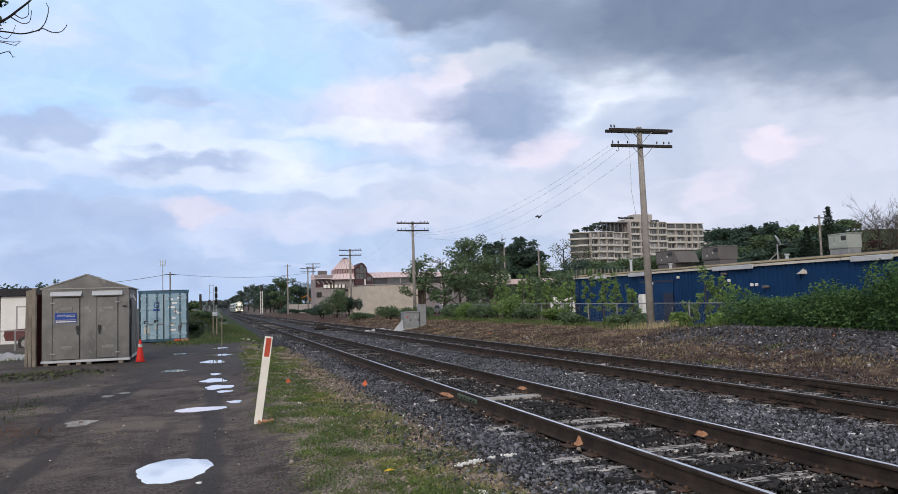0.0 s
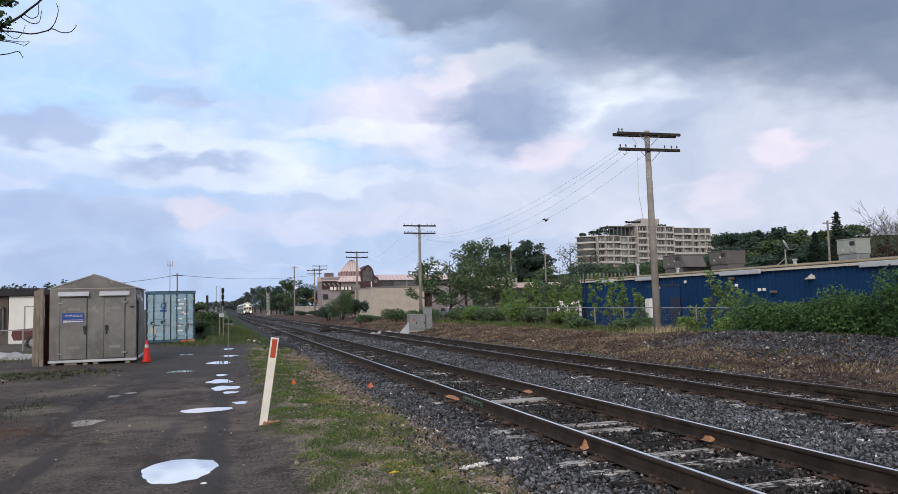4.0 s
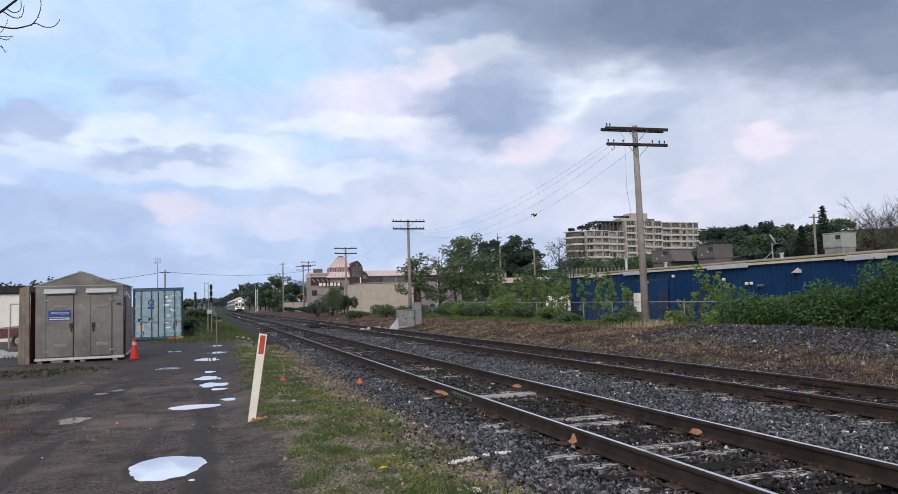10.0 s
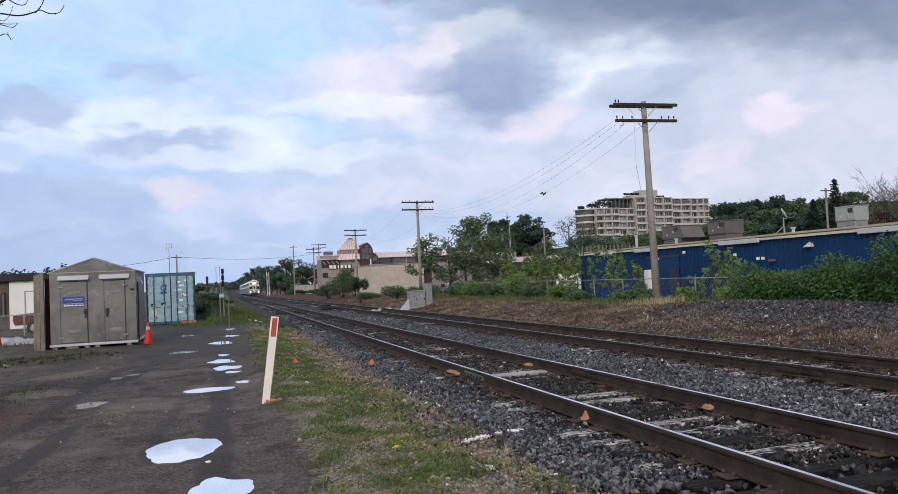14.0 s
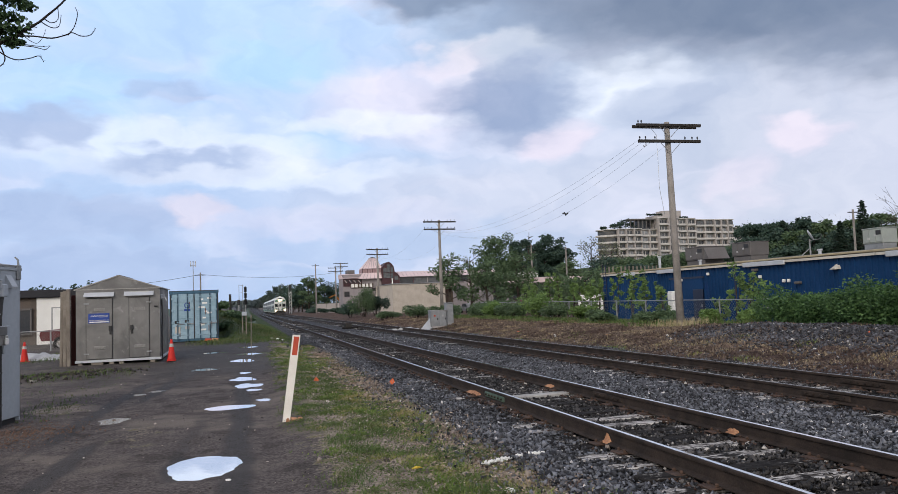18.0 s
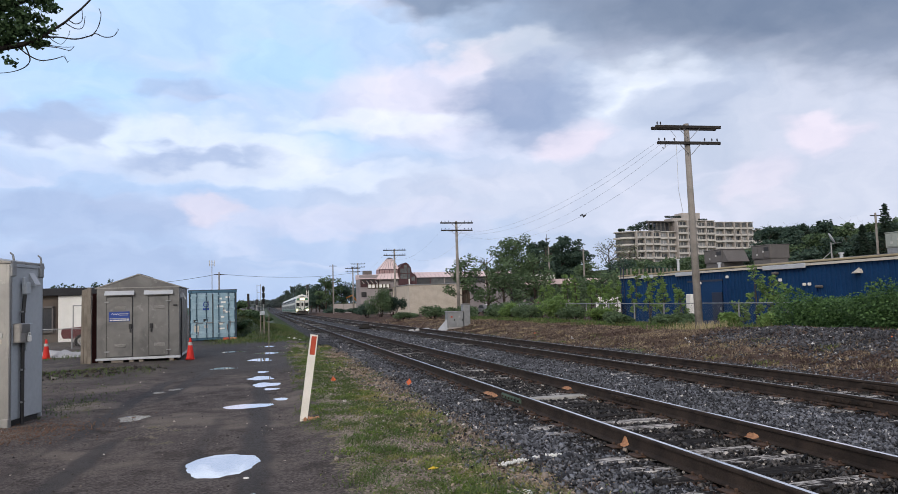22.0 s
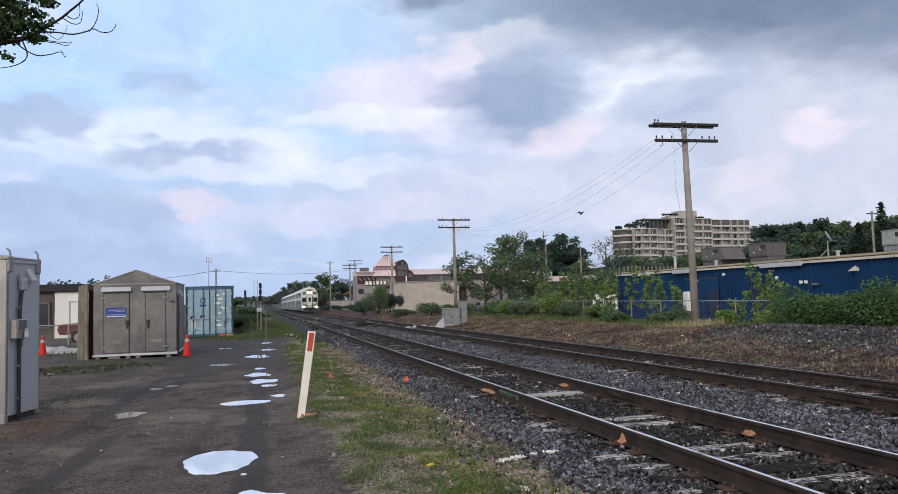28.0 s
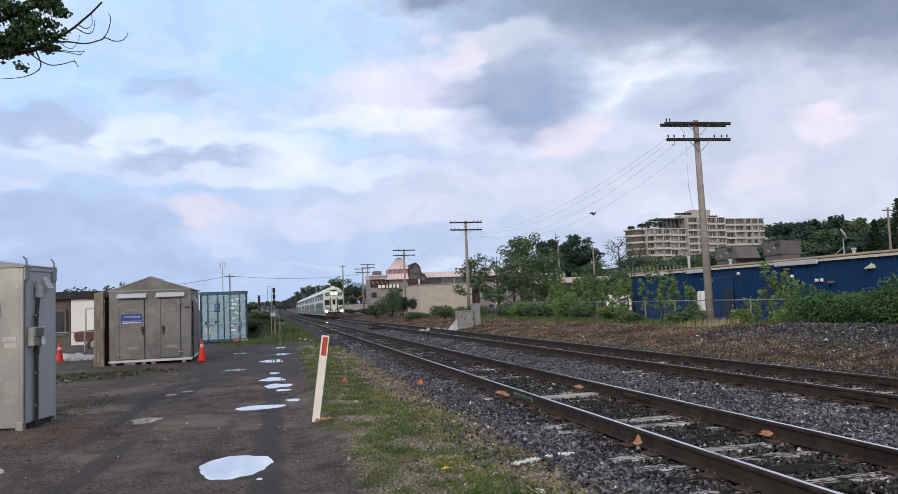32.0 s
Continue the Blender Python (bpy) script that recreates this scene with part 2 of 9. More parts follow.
# ---- builders ----
class Shape:
    """Collects boxes, tubes and prisms of one mesh."""

    def __init__(self):
        self.v, self.f = [], []

    def add(self, verts, faces, m=None):
        n = len(self.v)
        self.v += [tuple(m @ Vector(p)) if m else tuple(p) for p in verts]
        self.f += [tuple(n + i for i in face) for face in faces]
        return self

    def box(self, x, y, z, sx, sy, sz, m=None, cut=0.0):
        """A box from its centre and size; cut: the chamfer of its edges."""
        hx, hy, hz = sx / 2, sy / 2, sz / 2
        if not cut:
            v = [(x + a * hx, y + b * hy, z + c * hz) for c in (-1, 1) for b in (-1, 1) for a in (-1, 1)]
            return self.add(v, [(0, 2, 3, 1), (4, 5, 7, 6), (0, 1, 5, 4), (2, 6, 7, 3), (0, 4, 6, 2), (1, 3, 7, 5)], m)
        c = min(cut, hx * 0.9, hy * 0.9, hz * 0.9)
        v, idx = [], {}
        for sa in (-1, 1):
            for sb in (-1, 1):
                for sc in (-1, 1):
                    for k in range(3):
                        d = [hx - c, hy - c, hz - c]
                        d[k] += c
                        idx[sa, sb, sc, k] = len(v)
                        v.append((x + sa * d[0], y + sb * d[1], z + sc * d[2]))
        f = []
        for k in range(3):
            a, b = [i for i in range(3) if i != k]
            for s in (-1, 1):
                ring = []
                for p, q in ((-1, -1), (1, -1), (1, 1), (-1, 1)):
                    key = [0, 0, 0]
                    key[k], key[a], key[b] = s, p, q
                    ring.append(idx[(*key, k)])
                f.append(tuple(ring if (s > 0) == (k != 1) else ring[::-1]))
        for k in range(3):
            a, b = [i for i in range(3) if i != k]
            for p in (-1, 1):
                for q in (-1, 1):
                    k1, k2 = [0, 0, 0], [0, 0, 0]
                    k1[k], k2[k] = -1, 1
                    k1[a] = k2[a] = p
                    k1[b] = k2[b] = q
                    f.append((idx[(*k1, a)], idx[(*k2, a)], idx[(*k2, b)], idx[(*k1, b)]))
        for sa in (-1, 1):
            for sb in (-1, 1):
                for sc in (-1, 1):
                    f.append(tuple(idx[sa, sb, sc, k] for k in range(3)))
        return self.add(v, f, m)

    def tube(self, points, radii, n=8, caps=True):
        """A tapered tube along points."""
        pts = [Vector(p) for p in points]
        base = len(self.v)
        for i, p in enumerate(pts):
            d = (pts[min(i + 1, len(pts) - 1)] - pts[max(i - 1, 0)]).normalized()
            a = d.cross((0, 0, 1) if abs(d.z) < 0.9 else (1, 0, 0)).normalized()
            b = d.cross(a)
            for k in range(n):
                t = 2 * math.pi * k / n
                self.v.append(tuple(p + radii[i] * (math.cos(t) * a + math.sin(t) * b)))
        for i in range(len(pts) - 1):
            for k in range(n):
                q, r = base + i * n + k, base + i * n + (k + 1) % n
                self.f.append((q, r, r + n, q + n))
        if caps:
            self.f.append(tuple(base + k for k in range(n))[::-1])
            self.f.append(tuple(base + (len(pts) - 1) * n + k for k in range(n)))
        return self

    def rod(self, a, b, r, n=8, r2=None):
        return self.tube([a, b], [r, r if r2 is None else r2], n)

    def loft(self, rings, closed=True, caps=True):
        """Skin over rings of equal numbers of points."""
        base, n = len(self.v), len(rings[0])
        for ring in rings:
            self.v += [tuple(p) for p in ring]
        for i in range(len(rings) - 1):
            for k in range(n if closed else n - 1):
                a, b = base + i * n + k, base + i * n + (k + 1) % n
                self.f.append((a, b, b + n, a + n))
        if caps:
            self.f.append(tuple(base + k for k in range(n))[::-1])
            self.f.append(tuple(base + (len(rings) - 1) * n + k for k in range(n)))
        return self

    def prism(self, outline, axis, lo, hi):
        """An outline of 2D points drawn out along an axis: x (points are y, z), y (x, z) or z (x, y)."""
        def at(p, d):
            return {"x": (d, *p), "y": (p[0], d, p[1]), "z": (*p, d)}[axis]
        return self.loft([[at(p, lo) for p in outline], [at(p, hi) for p in outline]])

    def mesh(self, name, material, smooth=False):
        me = bpy.data.meshes.new(name)
        me.from_pydata(self.v, [], self.f)
        b = bmesh.new()
        b.from_mesh(me)
        bmesh.ops.recalc_face_normals(b, faces=b.faces)
        b.to_mesh(me)
        b.free()
        if smooth:
            me.polygons.foreach_set("use_smooth", [True] * len(me.polygons))
        me.materials.append(material)
        return me


def thing(name, label, category, m=None, group="", kind=""):
    ob = new(name)
    if m is not None:
        ob.matrix_basis = m
    return tagged(ob, label, category, group, kind)


def part(name, shape, material, parent, label="", smooth=False):
    data = shape if isinstance(shape, bpy.types.Mesh) else shape.mesh(name, material, smooth)
    ob = new(name, data)
    ob.parent = parent
    return tagged(ob, label)


def single(name, shape, material, label, category, m=None, group="", kind="", smooth=False):
    ob = new(name, shape if isinstance(shape, bpy.types.Mesh) else shape.mesh(name, material, smooth))
    if m is not None:
        ob.matrix_basis = m
    return tagged(ob, label, category, group, kind)


def fast_mesh(name, verts, faces, material, smooth=False):
    """A mesh from arrays: verts n x 3, faces m x k."""
    me = bpy.data.meshes.new(name)
    n, k = faces.shape
    me.vertices.add(len(verts))
    me.vertices.foreach_set("co", np.asarray(verts, np.float32).ravel())
    me.loops.add(n * k)
    me.loops.foreach_set("vertex_index", faces.astype(np.int32).ravel())
    me.polygons.add(n)
    me.polygons.foreach_set("loop_start", np.arange(0, n * k, k, dtype=np.int32))
    if smooth:
        me.polygons.foreach_set("use_smooth", np.ones(n, bool))
    me.update(calc_edges=True)
    me.materials.append(material)
    return me


rng = np.random.default_rng(7)


def leaf_mesh(name, centres, size, material, flat=0.35, long=1.7):
    """Leaves as small bent quads at the centres, turned at random."""
    n = len(centres)
    a = rng.normal(size=(n, 3))
    a[:, 2] *= flat
    a /= np.linalg.norm(a, axis=1)[:, None]
    b = np.cross(a, rng.normal(size=(n, 3)))
    b /= np.linalg.norm(b, axis=1)[:, None]
    s = (size * rng.uniform(0.6, 1.35, n))[:, None]
    c = np.cross(a, b) * s * 0.18
    v = np.stack([centres - a * s * long / 2, centres + b * s / 2 + c, centres + a * s * long / 2, centres - b * s / 2 + c], 1)
    return fast_mesh(name, v.reshape(-1, 3), np.arange(4 * n).reshape(n, 4), material)


def clump_points(balls, n, shell=0.55):
    """Points in balls (x, y, z, rx, rz), more of them near the skin."""
    w = np.array([b[3] ** 2 * b[4] for b in balls])
    which = rng.choice(len(balls), n, p=w / w.sum())
    d = rng.normal(size=(n, 3))
    d /= np.linalg.norm(d, axis=1)[:, None]
    r = shell + (1 - shell) * rng.uniform(0, 1, n) ** 0.7
    r *= 1 + 0.18 * rng.normal(size=n) * 0.6
    bb = np.array(balls)[which]
    return bb[:, :3] + d * r[:, None] * np.stack([bb[:, 3], bb[:, 3], bb[:, 4]], 1)


def blade_mesh(name, spots, height, width, material, lean=0.35):
    """Grass blades: thin bent triangles rooted at the spots (n x 3)."""
    n = len(spots)
    h = (height * rng.uniform(0.45, 1.25, n))
    t = rng.uniform(0, 2 * math.pi, n)
    side = np.stack([np.cos(t), np.sin(t), 0 * t], 1) * (width * rng.uniform(0.7, 1.4, n))[:, None] / 2
    out = np.stack([np.cos(t + 1.3), np.sin(t + 1.3), 0 * t], 1) * (h * lean * rng.uniform(0.2, 1.6, n))[:, None]
    up = np.stack([0 * h, 0 * h, h], 1)
    mid = spots + up * 0.6 + out * 0.35
    v = np.stack([spots - side, spots + side, mid + side * 0.7, spots + up + out, mid - side * 0.7], 1)
    return fast_mesh(name, v.reshape(-1, 3), np.arange(5 * n).reshape(n, 5), material)


def stone_mesh(name, spots, size, material):
    """Broken stones: rough eight-cornered lumps half sunk at the spots."""
    n = len(spots)
    base = np.array([(-1, -1, -1), (1, -1, -1), (1, 1, -1), (-1, 1, -1), (-1, -1, 1), (1, -1, 1), (1, 1, 1), (-1, 1, 1)], float) * 0.5
    v = base[None] * rng.uniform(0.55, 1.25, (n, 8, 1)) * rng.uniform(0.6, 1.25, (n, 1, 3))
    q = rng.normal(size=(n, 4))
    q /= np.linalg.norm(q, axis=1)[:, None]
    w, x, y, z = q.T
    rot = np.stack([np.stack([1 - 2 * (y * y + z * z), 2 * (x * y - z * w), 2 * (x * z + y * w)], 1), np.stack([2 * (x * y + z * w), 1 - 2 * (x * x + z * z), 2 * (y * z - x * w)], 1), np.stack([2 * (x * z - y * w), 2 * (y * z + x * w), 1 - 2 * (x * x + y * y)], 1)], 1)
    v = np.einsum("nij,nkj->nki", rot, v) * (size * rng.uniform(0.55, 1.35, n))[:, None, None] + spots[:, None]
    f = np.array([(0, 3, 2, 1), (4, 5, 6, 7), (0, 1, 5, 4), (1, 2, 6, 5), (2, 3, 7, 6), (3, 0, 4, 7)])
    return fast_mesh(name, v.reshape(-1, 3), (f[None] + 8 * np.arange(n)[:, None, None]).reshape(-1, 4), material)


def chip_mesh(name, spots, size, material):
    """Crushed stone: sharp six-cornered chips, turned at random, half sunk at the spots."""
    n = len(spots)
    base = np.array([(1, 0, 0), (0, 1, 0), (-1, 0, 0), (0, -1, 0), (0, 0, 1), (0, 0, -1)], float) * 0.68
    v = base[None] * rng.uniform(0.6, 1.25, (n, 6, 1)) * rng.uniform(0.65, 1.25, (n, 1, 3)) + rng.normal(0, 0.16, (n, 6, 3))
    q = rng.normal(size=(n, 4))
    q /= np.linalg.norm(q, axis=1)[:, None]
    w, x, y, z = q.T
    rot = np.stack([np.stack([1 - 2 * (y * y + z * z), 2 * (x * y - z * w), 2 * (x * z + y * w)], 1), np.stack([2 * (x * y + z * w), 1 - 2 * (x * x + z * z), 2 * (y * z - x * w)], 1), np.stack([2 * (x * z - y * w), 2 * (y * z + x * w), 1 - 2 * (x * x + y * y)], 1)], 1)
    v = np.einsum("nij,nkj->nki", rot, v) * (size * rng.uniform(0.6, 1.35, n))[:, None, None] + spots[:, None]
    f = np.array([(0, 1, 4), (1, 2, 4), (2, 3, 4), (3, 0, 4), (1, 0, 5), (2, 1, 5), (3, 2, 5), (0, 3, 5)])
    return fast_mesh(name, v.reshape(-1, 3), (f[None] + 6 * np.arange(n)[:, None, None]).reshape(-1, 3), material)


# ---- the lie of the land ----
def bend(y):
    """The middle of the farther track at y (works on arrays): dead straight, a touch off the y axis."""
    return 8.755 + 0.0188 * np.asarray(y, float)


def fall(y):
    """The even gradient of the railway."""
    return -0.0063 * (np.clip(np.asarray(y, float), -60, 420) - 10.0)


def drop(y):
    """How the land beside it falls into the distance."""
    d = np.clip(np.asarray(y, float) - 42, 0, 330)
    return -0.0058 * d * np.clip(d / 30, 0, 1) ** 0.5


def smooth(x, a, b):
    t = np.clip((np.asarray(x, float) - a) / (b - a), 0, 1)
    return t * t * (3 - 2 * t)


PROFILE = [(-400, 0.0), (-6, 0.02), (-3, 0.0), (0.6, 0.0), (1.2, 0.03), (2.2, 0.02), (2.6, 0.02), (3.1, 0.03), (3.5, 0.012), (6.0, 0.012), (6.5, 0.03), (7.2, 0.03), (7.7, 0.012), (10.3, 0.012), (10.8, 0.03), (11.2, -0.02), (12.2, 0.02), (14.0, 0.2), (16.0, 0.36), (18.2, 0.40), (19.6, 0.22), (21.5, -0.1), (26, -0.2), (60, -0.2)]


def wobble(x, y):
    return np.sin(x * 1.3 + 0.7 * np.sin(y * 0.5)) * np.sin(y * 0.9 + 1.1) + 0.5 * np.sin(x * 3.1 + y * 2.3) * np.sin(y * 2.7 - x)


def land(x, y):
    """The height of the ground (works on arrays)."""
    x, y = np.asarray(x, float), np.asarray(y, float)
    u = x - bend(y) + 8.99
    px, pz = np.array(PROFILE).T
    z = np.interp(u, px, pz)
    # the bank is high by the slag heap and sinks away along the line
    z = np.where(u > 11.2, z * np.where(z > 0, 0.3 + 0.7 * smooth(y, 31, 20), 1.0), z)
    rough = np.where((u > 10.9) & (u < 24), 0.05, np.where((u < 2.5) & (u > -30), 0.006, 0.006))
    z = z + rough * wobble(x, y)
    ruts = -0.035 * np.exp(-((x - 0.32 - 0.012 * y) / 0.28) ** 2) - 0.03 * np.exp(-((x + 2.05) / 0.25) ** 2)
    z = z + ruts * smooth(y, 45, 30)
    # weedy mound behind the freight container, slag heap on the far bank, and the hill
    z = z + 1.65 * np.exp(-((x + 1.6) / 2.2) ** 2) * smooth(y - 5.0 * smooth(x, 0.3, -0.6), 37, 47) * smooth(y, 110, 60)
    z = z + 0.16 * np.exp(-(((x - 16.0) / 2.2) ** 2)) * smooth(y, 7, 10) * smooth(y, 25, 20) * (1 + 0.5 * np.sin(1.7 * y) * np.sin(1.3 * x))
    z = z + 0.1 * np.exp(-((y - 22.2 - 0.35 * (x + 4.0)) / 0.8) ** 2) * smooth(x, -7.5, -5.5) * smooth(x, -2.2, -3.4)
    line = smooth(u, 1.3, 2.8) * smooth(u, 13.5, 11.2)
    near = drop(y) * smooth(u, 60, 30) * (1 - line) + fall(y) * line
    hill = 14 * smooth(x - 0.18 * y, 22, 110) * smooth(y, 60, 130) + 9 * smooth(x, 70, 150) * smooth(y, 5, 60) * (1 - smooth(y, 60, 130))
    return z + near + hill


# ---- material list ----
RAIL_SIDE = mat("rusty_rail_steel", (0.052, 0.038, 0.031), (0.021, 0.017, 0.015), 4.0, 0.7, 0.0, 0.2)
RAIL_TOP = mat("worn_rail_head", (0.78, 0.78, 0.8), (0.6, 0.6, 0.62), 6.0, 0.13, 1.0, 0.0)
RAIL_TOP_DULL = mat("dull_rail_head", (0.3, 0.275, 0.255), (0.17, 0.155, 0.145), 6.0, 0.28, 0.85, 0.0)


def tie_mat(name="weathered_tie_timber", tar=0.0):
    """Split, bleached timber: grain along the tie, dark cracks, tarry patches."""
    g = Graph(name)
    co = g.node("TexCoord").outputs["Object"]
    rnd = g.node("ObjectInfo").outputs["Random"]
    co = g.vec("ADD", co, g.vec("SCALE", (3.0, 5.0, 7.0), scale=g.math("MULTIPLY", rnd, 9.0)))
    grain = g.noise(g.vec("MULTIPLY", co, (4.5, 30.0, 20.0)), 1.0, 5.0, 0.65, 0.6)
    blotch = g.noise(co, 3.4, 5.0, 0.65, 0.5)
    col = g.mix(g.ramp(grain, 0.42, 0.6), (0.03, 0.025, 0.022), (0.5, 0.475, 0.45))
    col = g.mix(g.ramp(g.math("ADD", blotch, g.math("MULTIPLY", g.math("SUBTRACT", rnd, 0.5), 0.5)), 0.42 - tar, 0.52 - tar, 0.0, 0.96), col, (0.011, 0.0095, 0.009))
    return g.surface(col, 0.9, 0.0, g.bump(grain, 0.8, 0.012), Specular_IOR_Level=0.1)


TIE = tie_mat()
TIE_TARRY = tie_mat("tarry_tie_timber", 0.16)
PLATE = mat("rusty_plate", (0.10, 0.055, 0.035), (0.045, 0.03, 0.024), 9.0, 0.8, 0.2, 0.3)
ORANGE_PAINT = mat("orange_marking_paint", (0.58, 0.31, 0.17), (0.25, 0.12, 0.07), 12.0, 0.7, 0.0, 0.1)
GREEN_OXIDE = mat("green_joint_paint", (0.10, 0.16, 0.115), (0.04, 0.055, 0.042), 12.0, 0.6, 0.2, 0.2)


def brushed_mat(name, a, b, scuff):
    """Bare sheet metal: vertical brushing, cloudy dulling, pale scuffs near the ground."""
    g = Graph(name)
    co = g.node("TexCoord").outputs["Object"]
    cloud = g.noise(co, 1.1, 5.0, 0.6, 0.6)
    brush = g.noise(g.vec("MULTIPLY", co, (60.0, 60.0, 2.0)), 1.0, 3.0)
    col = g.mix(g.ramp(cloud, 0.3, 0.7), a, b)
    col = g.mix(g.math("MULTIPLY", brush, 0.3), col, b)
    s = g.ramp(g.noise(co, 3.2, 7.0, 0.7, 0.5), 0.58, 0.7, 0.0, 0.5)
    col = g.mix(s, col, scuff)
    rough = g.math("ADD", 0.3, g.math("MULTIPLY", cloud, 0.3))
    return g.surface(col, rough, 0.8, g.bump(brush, 0.03, 0.01))


GALV = brushed_mat("dull_aluminium", (0.26, 0.255, 0.25), (0.145, 0.143, 0.143), (0.42, 0.415, 0.41))
CAB_FRONT = brushed_mat("bright_aluminium", (0.38, 0.375, 0.37), (0.25, 0.247, 0.245), (0.6, 0.6, 0.59))
GALV_ROOF = mat("galvanised_roof_sheet", (0.34, 0.33, 0.32), (0.24, 0.233, 0.226), 0.8, 0.45, 0.5, 0.05, (0.24, 0.23, 0.21), 0.62)
GREY_STEEL = mat("grey_painted_steel", (0.40, 0.435, 0.475), (0.34, 0.37, 0.405), 0.7, 0.45, 0.1, 0.04, (0.15, 0.16, 0.17), 0.66)
PALE_STEEL = mat("pale_hood_paint", (0.5, 0.52, 0.55), (0.42, 0.44, 0.47), 2.0, 0.5, 0.1, 0.05)
BLACK = mat("black_plastic", (0.015, 0.015, 0.016), (0.025, 0.025, 0.027), 5.0, 0.5, 0.0, 0.1)
SIGN_BLUE = mat("blue_sign_plate", (0.012, 0.05, 0.26), (0.015, 0.055, 0.29), 3.0, 0.4, 0.0, 0.0)
WHITE = mat("white_paint", (0.78, 0.77, 0.74), (0.68, 0.67, 0.64), 1.5, 0.6, 0.0, 0.06, (0.5, 0.48, 0.44), 0.7)
STICKER = mat("worn_sticker", (0.5, 0.5, 0.49), (0.36, 0.36, 0.35), 8.0, 0.6, 0.0, 0.0)
CONTAINER = mat("pale_blue_container_paint", (0.31, 0.43, 0.5), (0.215, 0.325, 0.4), 0.9, 0.55, 0.0, 0.06, (0.34, 0.27, 0.2), 0.68, 16.0)
CONTAINER_EDGE = mat("dark_blue_frame_paint", (0.075, 0.15, 0.215), (0.05, 0.105, 0.155), 1.6, 0.55, 0.0, 0.06, (0.2, 0.11, 0.06), 0.66)
ROD_BLUE = mat("dark_blue_rod_paint", (0.06, 0.11, 0.15), (0.045, 0.085, 0.115), 3.0, 0.6, 0.0, 0.1)
RUST = mat("rust", (0.2, 0.09, 0.045), (0.12, 0.05, 0.03), 6.0, 0.9, 0.0, 0.3)
CONE_RED = mat("cone_orange_red", (0.56, 0.03, 0.022), (0.45, 0.03, 0.024), 3.0, 0.55, 0.0, 0.05)
WOOD_OLD = mat("grey_board", (0.25, 0.22, 0.185), (0.15, 0.13, 0.11), 2.5, 0.9, 0.0, 0.4)
WOOD_PALE = mat("bleached_tie_timber", (0.42, 0.41, 0.39), (0.27, 0.26, 0.245), 2.5, 0.9, 0.0, 0.4)
POLE_WOOD = mat("weathered_pole_timber", (0.31, 0.285, 0.265), (0.19, 0.175, 0.16), 2.0, 0.92, 0.0, 0.5)
ARM_WOOD = mat("dark_crossarm_timber", (0.05, 0.046, 0.043), (0.03, 0.028, 0.027), 3.0, 0.92, 0.0, 0.4)
POST_WHITE = mat("cream_painted_post", (0.84, 0.8, 0.73), (0.72, 0.68, 0.61), 3.0, 0.7, 0.0, 0.15, (0.4, 0.36, 0.29), 0.68)
POST_RED = mat("faded_red_paint", (0.55, 0.10, 0.055), (0.42, 0.075, 0.045), 9.0, 0.7, 0.0, 0.15)
ORANGE_FLAG = mat("orange_flag_plastic", (0.75, 0.17, 0.06), (0.62, 0.14, 0.06), 4.0, 0.6, 0.0, 0.0)
BLUE_CLAD = mat("blue_wall_sheet", (0.008, 0.042, 0.125), (0.006, 0.034, 0.10), 0.5, 0.6, 0.0, 0.02, (0.014, 0.035, 0.12), 0.66)
BLUE_DARK = mat("dark_blue_door", (0.012, 0.02, 0.05), (0.01, 0.017, 0.042), 1.0, 0.5, 0.0, 0.02)
FASCIA = mat("cream_fascia_metal", (0.52, 0.49, 0.43), (0.42, 0.395, 0.35), 0.6, 0.6, 0.0, 0.05, (0.3, 0.27, 0.23), 0.62)
ROOF_GRAVEL = mat("flat_roof_felt", (0.13, 0.125, 0.12), (0.09, 0.088, 0.085), 0.8, 0.95, 0.0, 0.2)
HVAC = mat("brown_grey_unit_paint", (0.14, 0.13, 0.128), (0.105, 0.098, 0.096), 0.8, 0.6, 0.0, 0.03)
HVAC_PALE = mat("pale_grey_unit_paint", (0.33, 0.36, 0.33), (0.27, 0.29, 0.275), 0.9, 0.6, 0.0, 0.03)
CONCRETE = mat("beige_concrete", (0.41, 0.375, 0.355), (0.33, 0.302, 0.286), 0.35, 0.9, 0.0, 0.1)
BALCONY = mat("pale_balcony_panel", (0.52, 0.495, 0.475), (0.43, 0.41, 0.39), 0.5, 0.85, 0.0, 0.05)
GLASS_DARK = mat("dark_window_glass", (0.028, 0.032, 0.04), (0.045, 0.05, 0.06), 0.8, 0.12, 0.0, 0.0)
GLASS_MID = mat("curtained_window_glass", (0.12, 0.125, 0.13), (0.05, 0.055, 0.065), 1.4, 0.15, 0.0, 0.0)
# pane brightened by the sky, painted as a paler base colour
PALE_GLASS = mat("sky_tinted_window_glass", (0.3, 0.31, 0.33), (0.16, 0.17, 0.185), 1.1, 0.12, 0.0, 0.0)
BRICK_BEIGE = mat("beige_brick", (0.50, 0.45, 0.39), (0.42, 0.375, 0.325), 1.2, 0.92, 0.0, 0.2, (0.38, 0.335, 0.285), 0.64, 10.0)
BRICK_TAUPE = mat("taupe_brick", (0.13, 0.105, 0.09), (0.095, 0.08, 0.07), 2.0, 0.92, 0.0, 0.2)
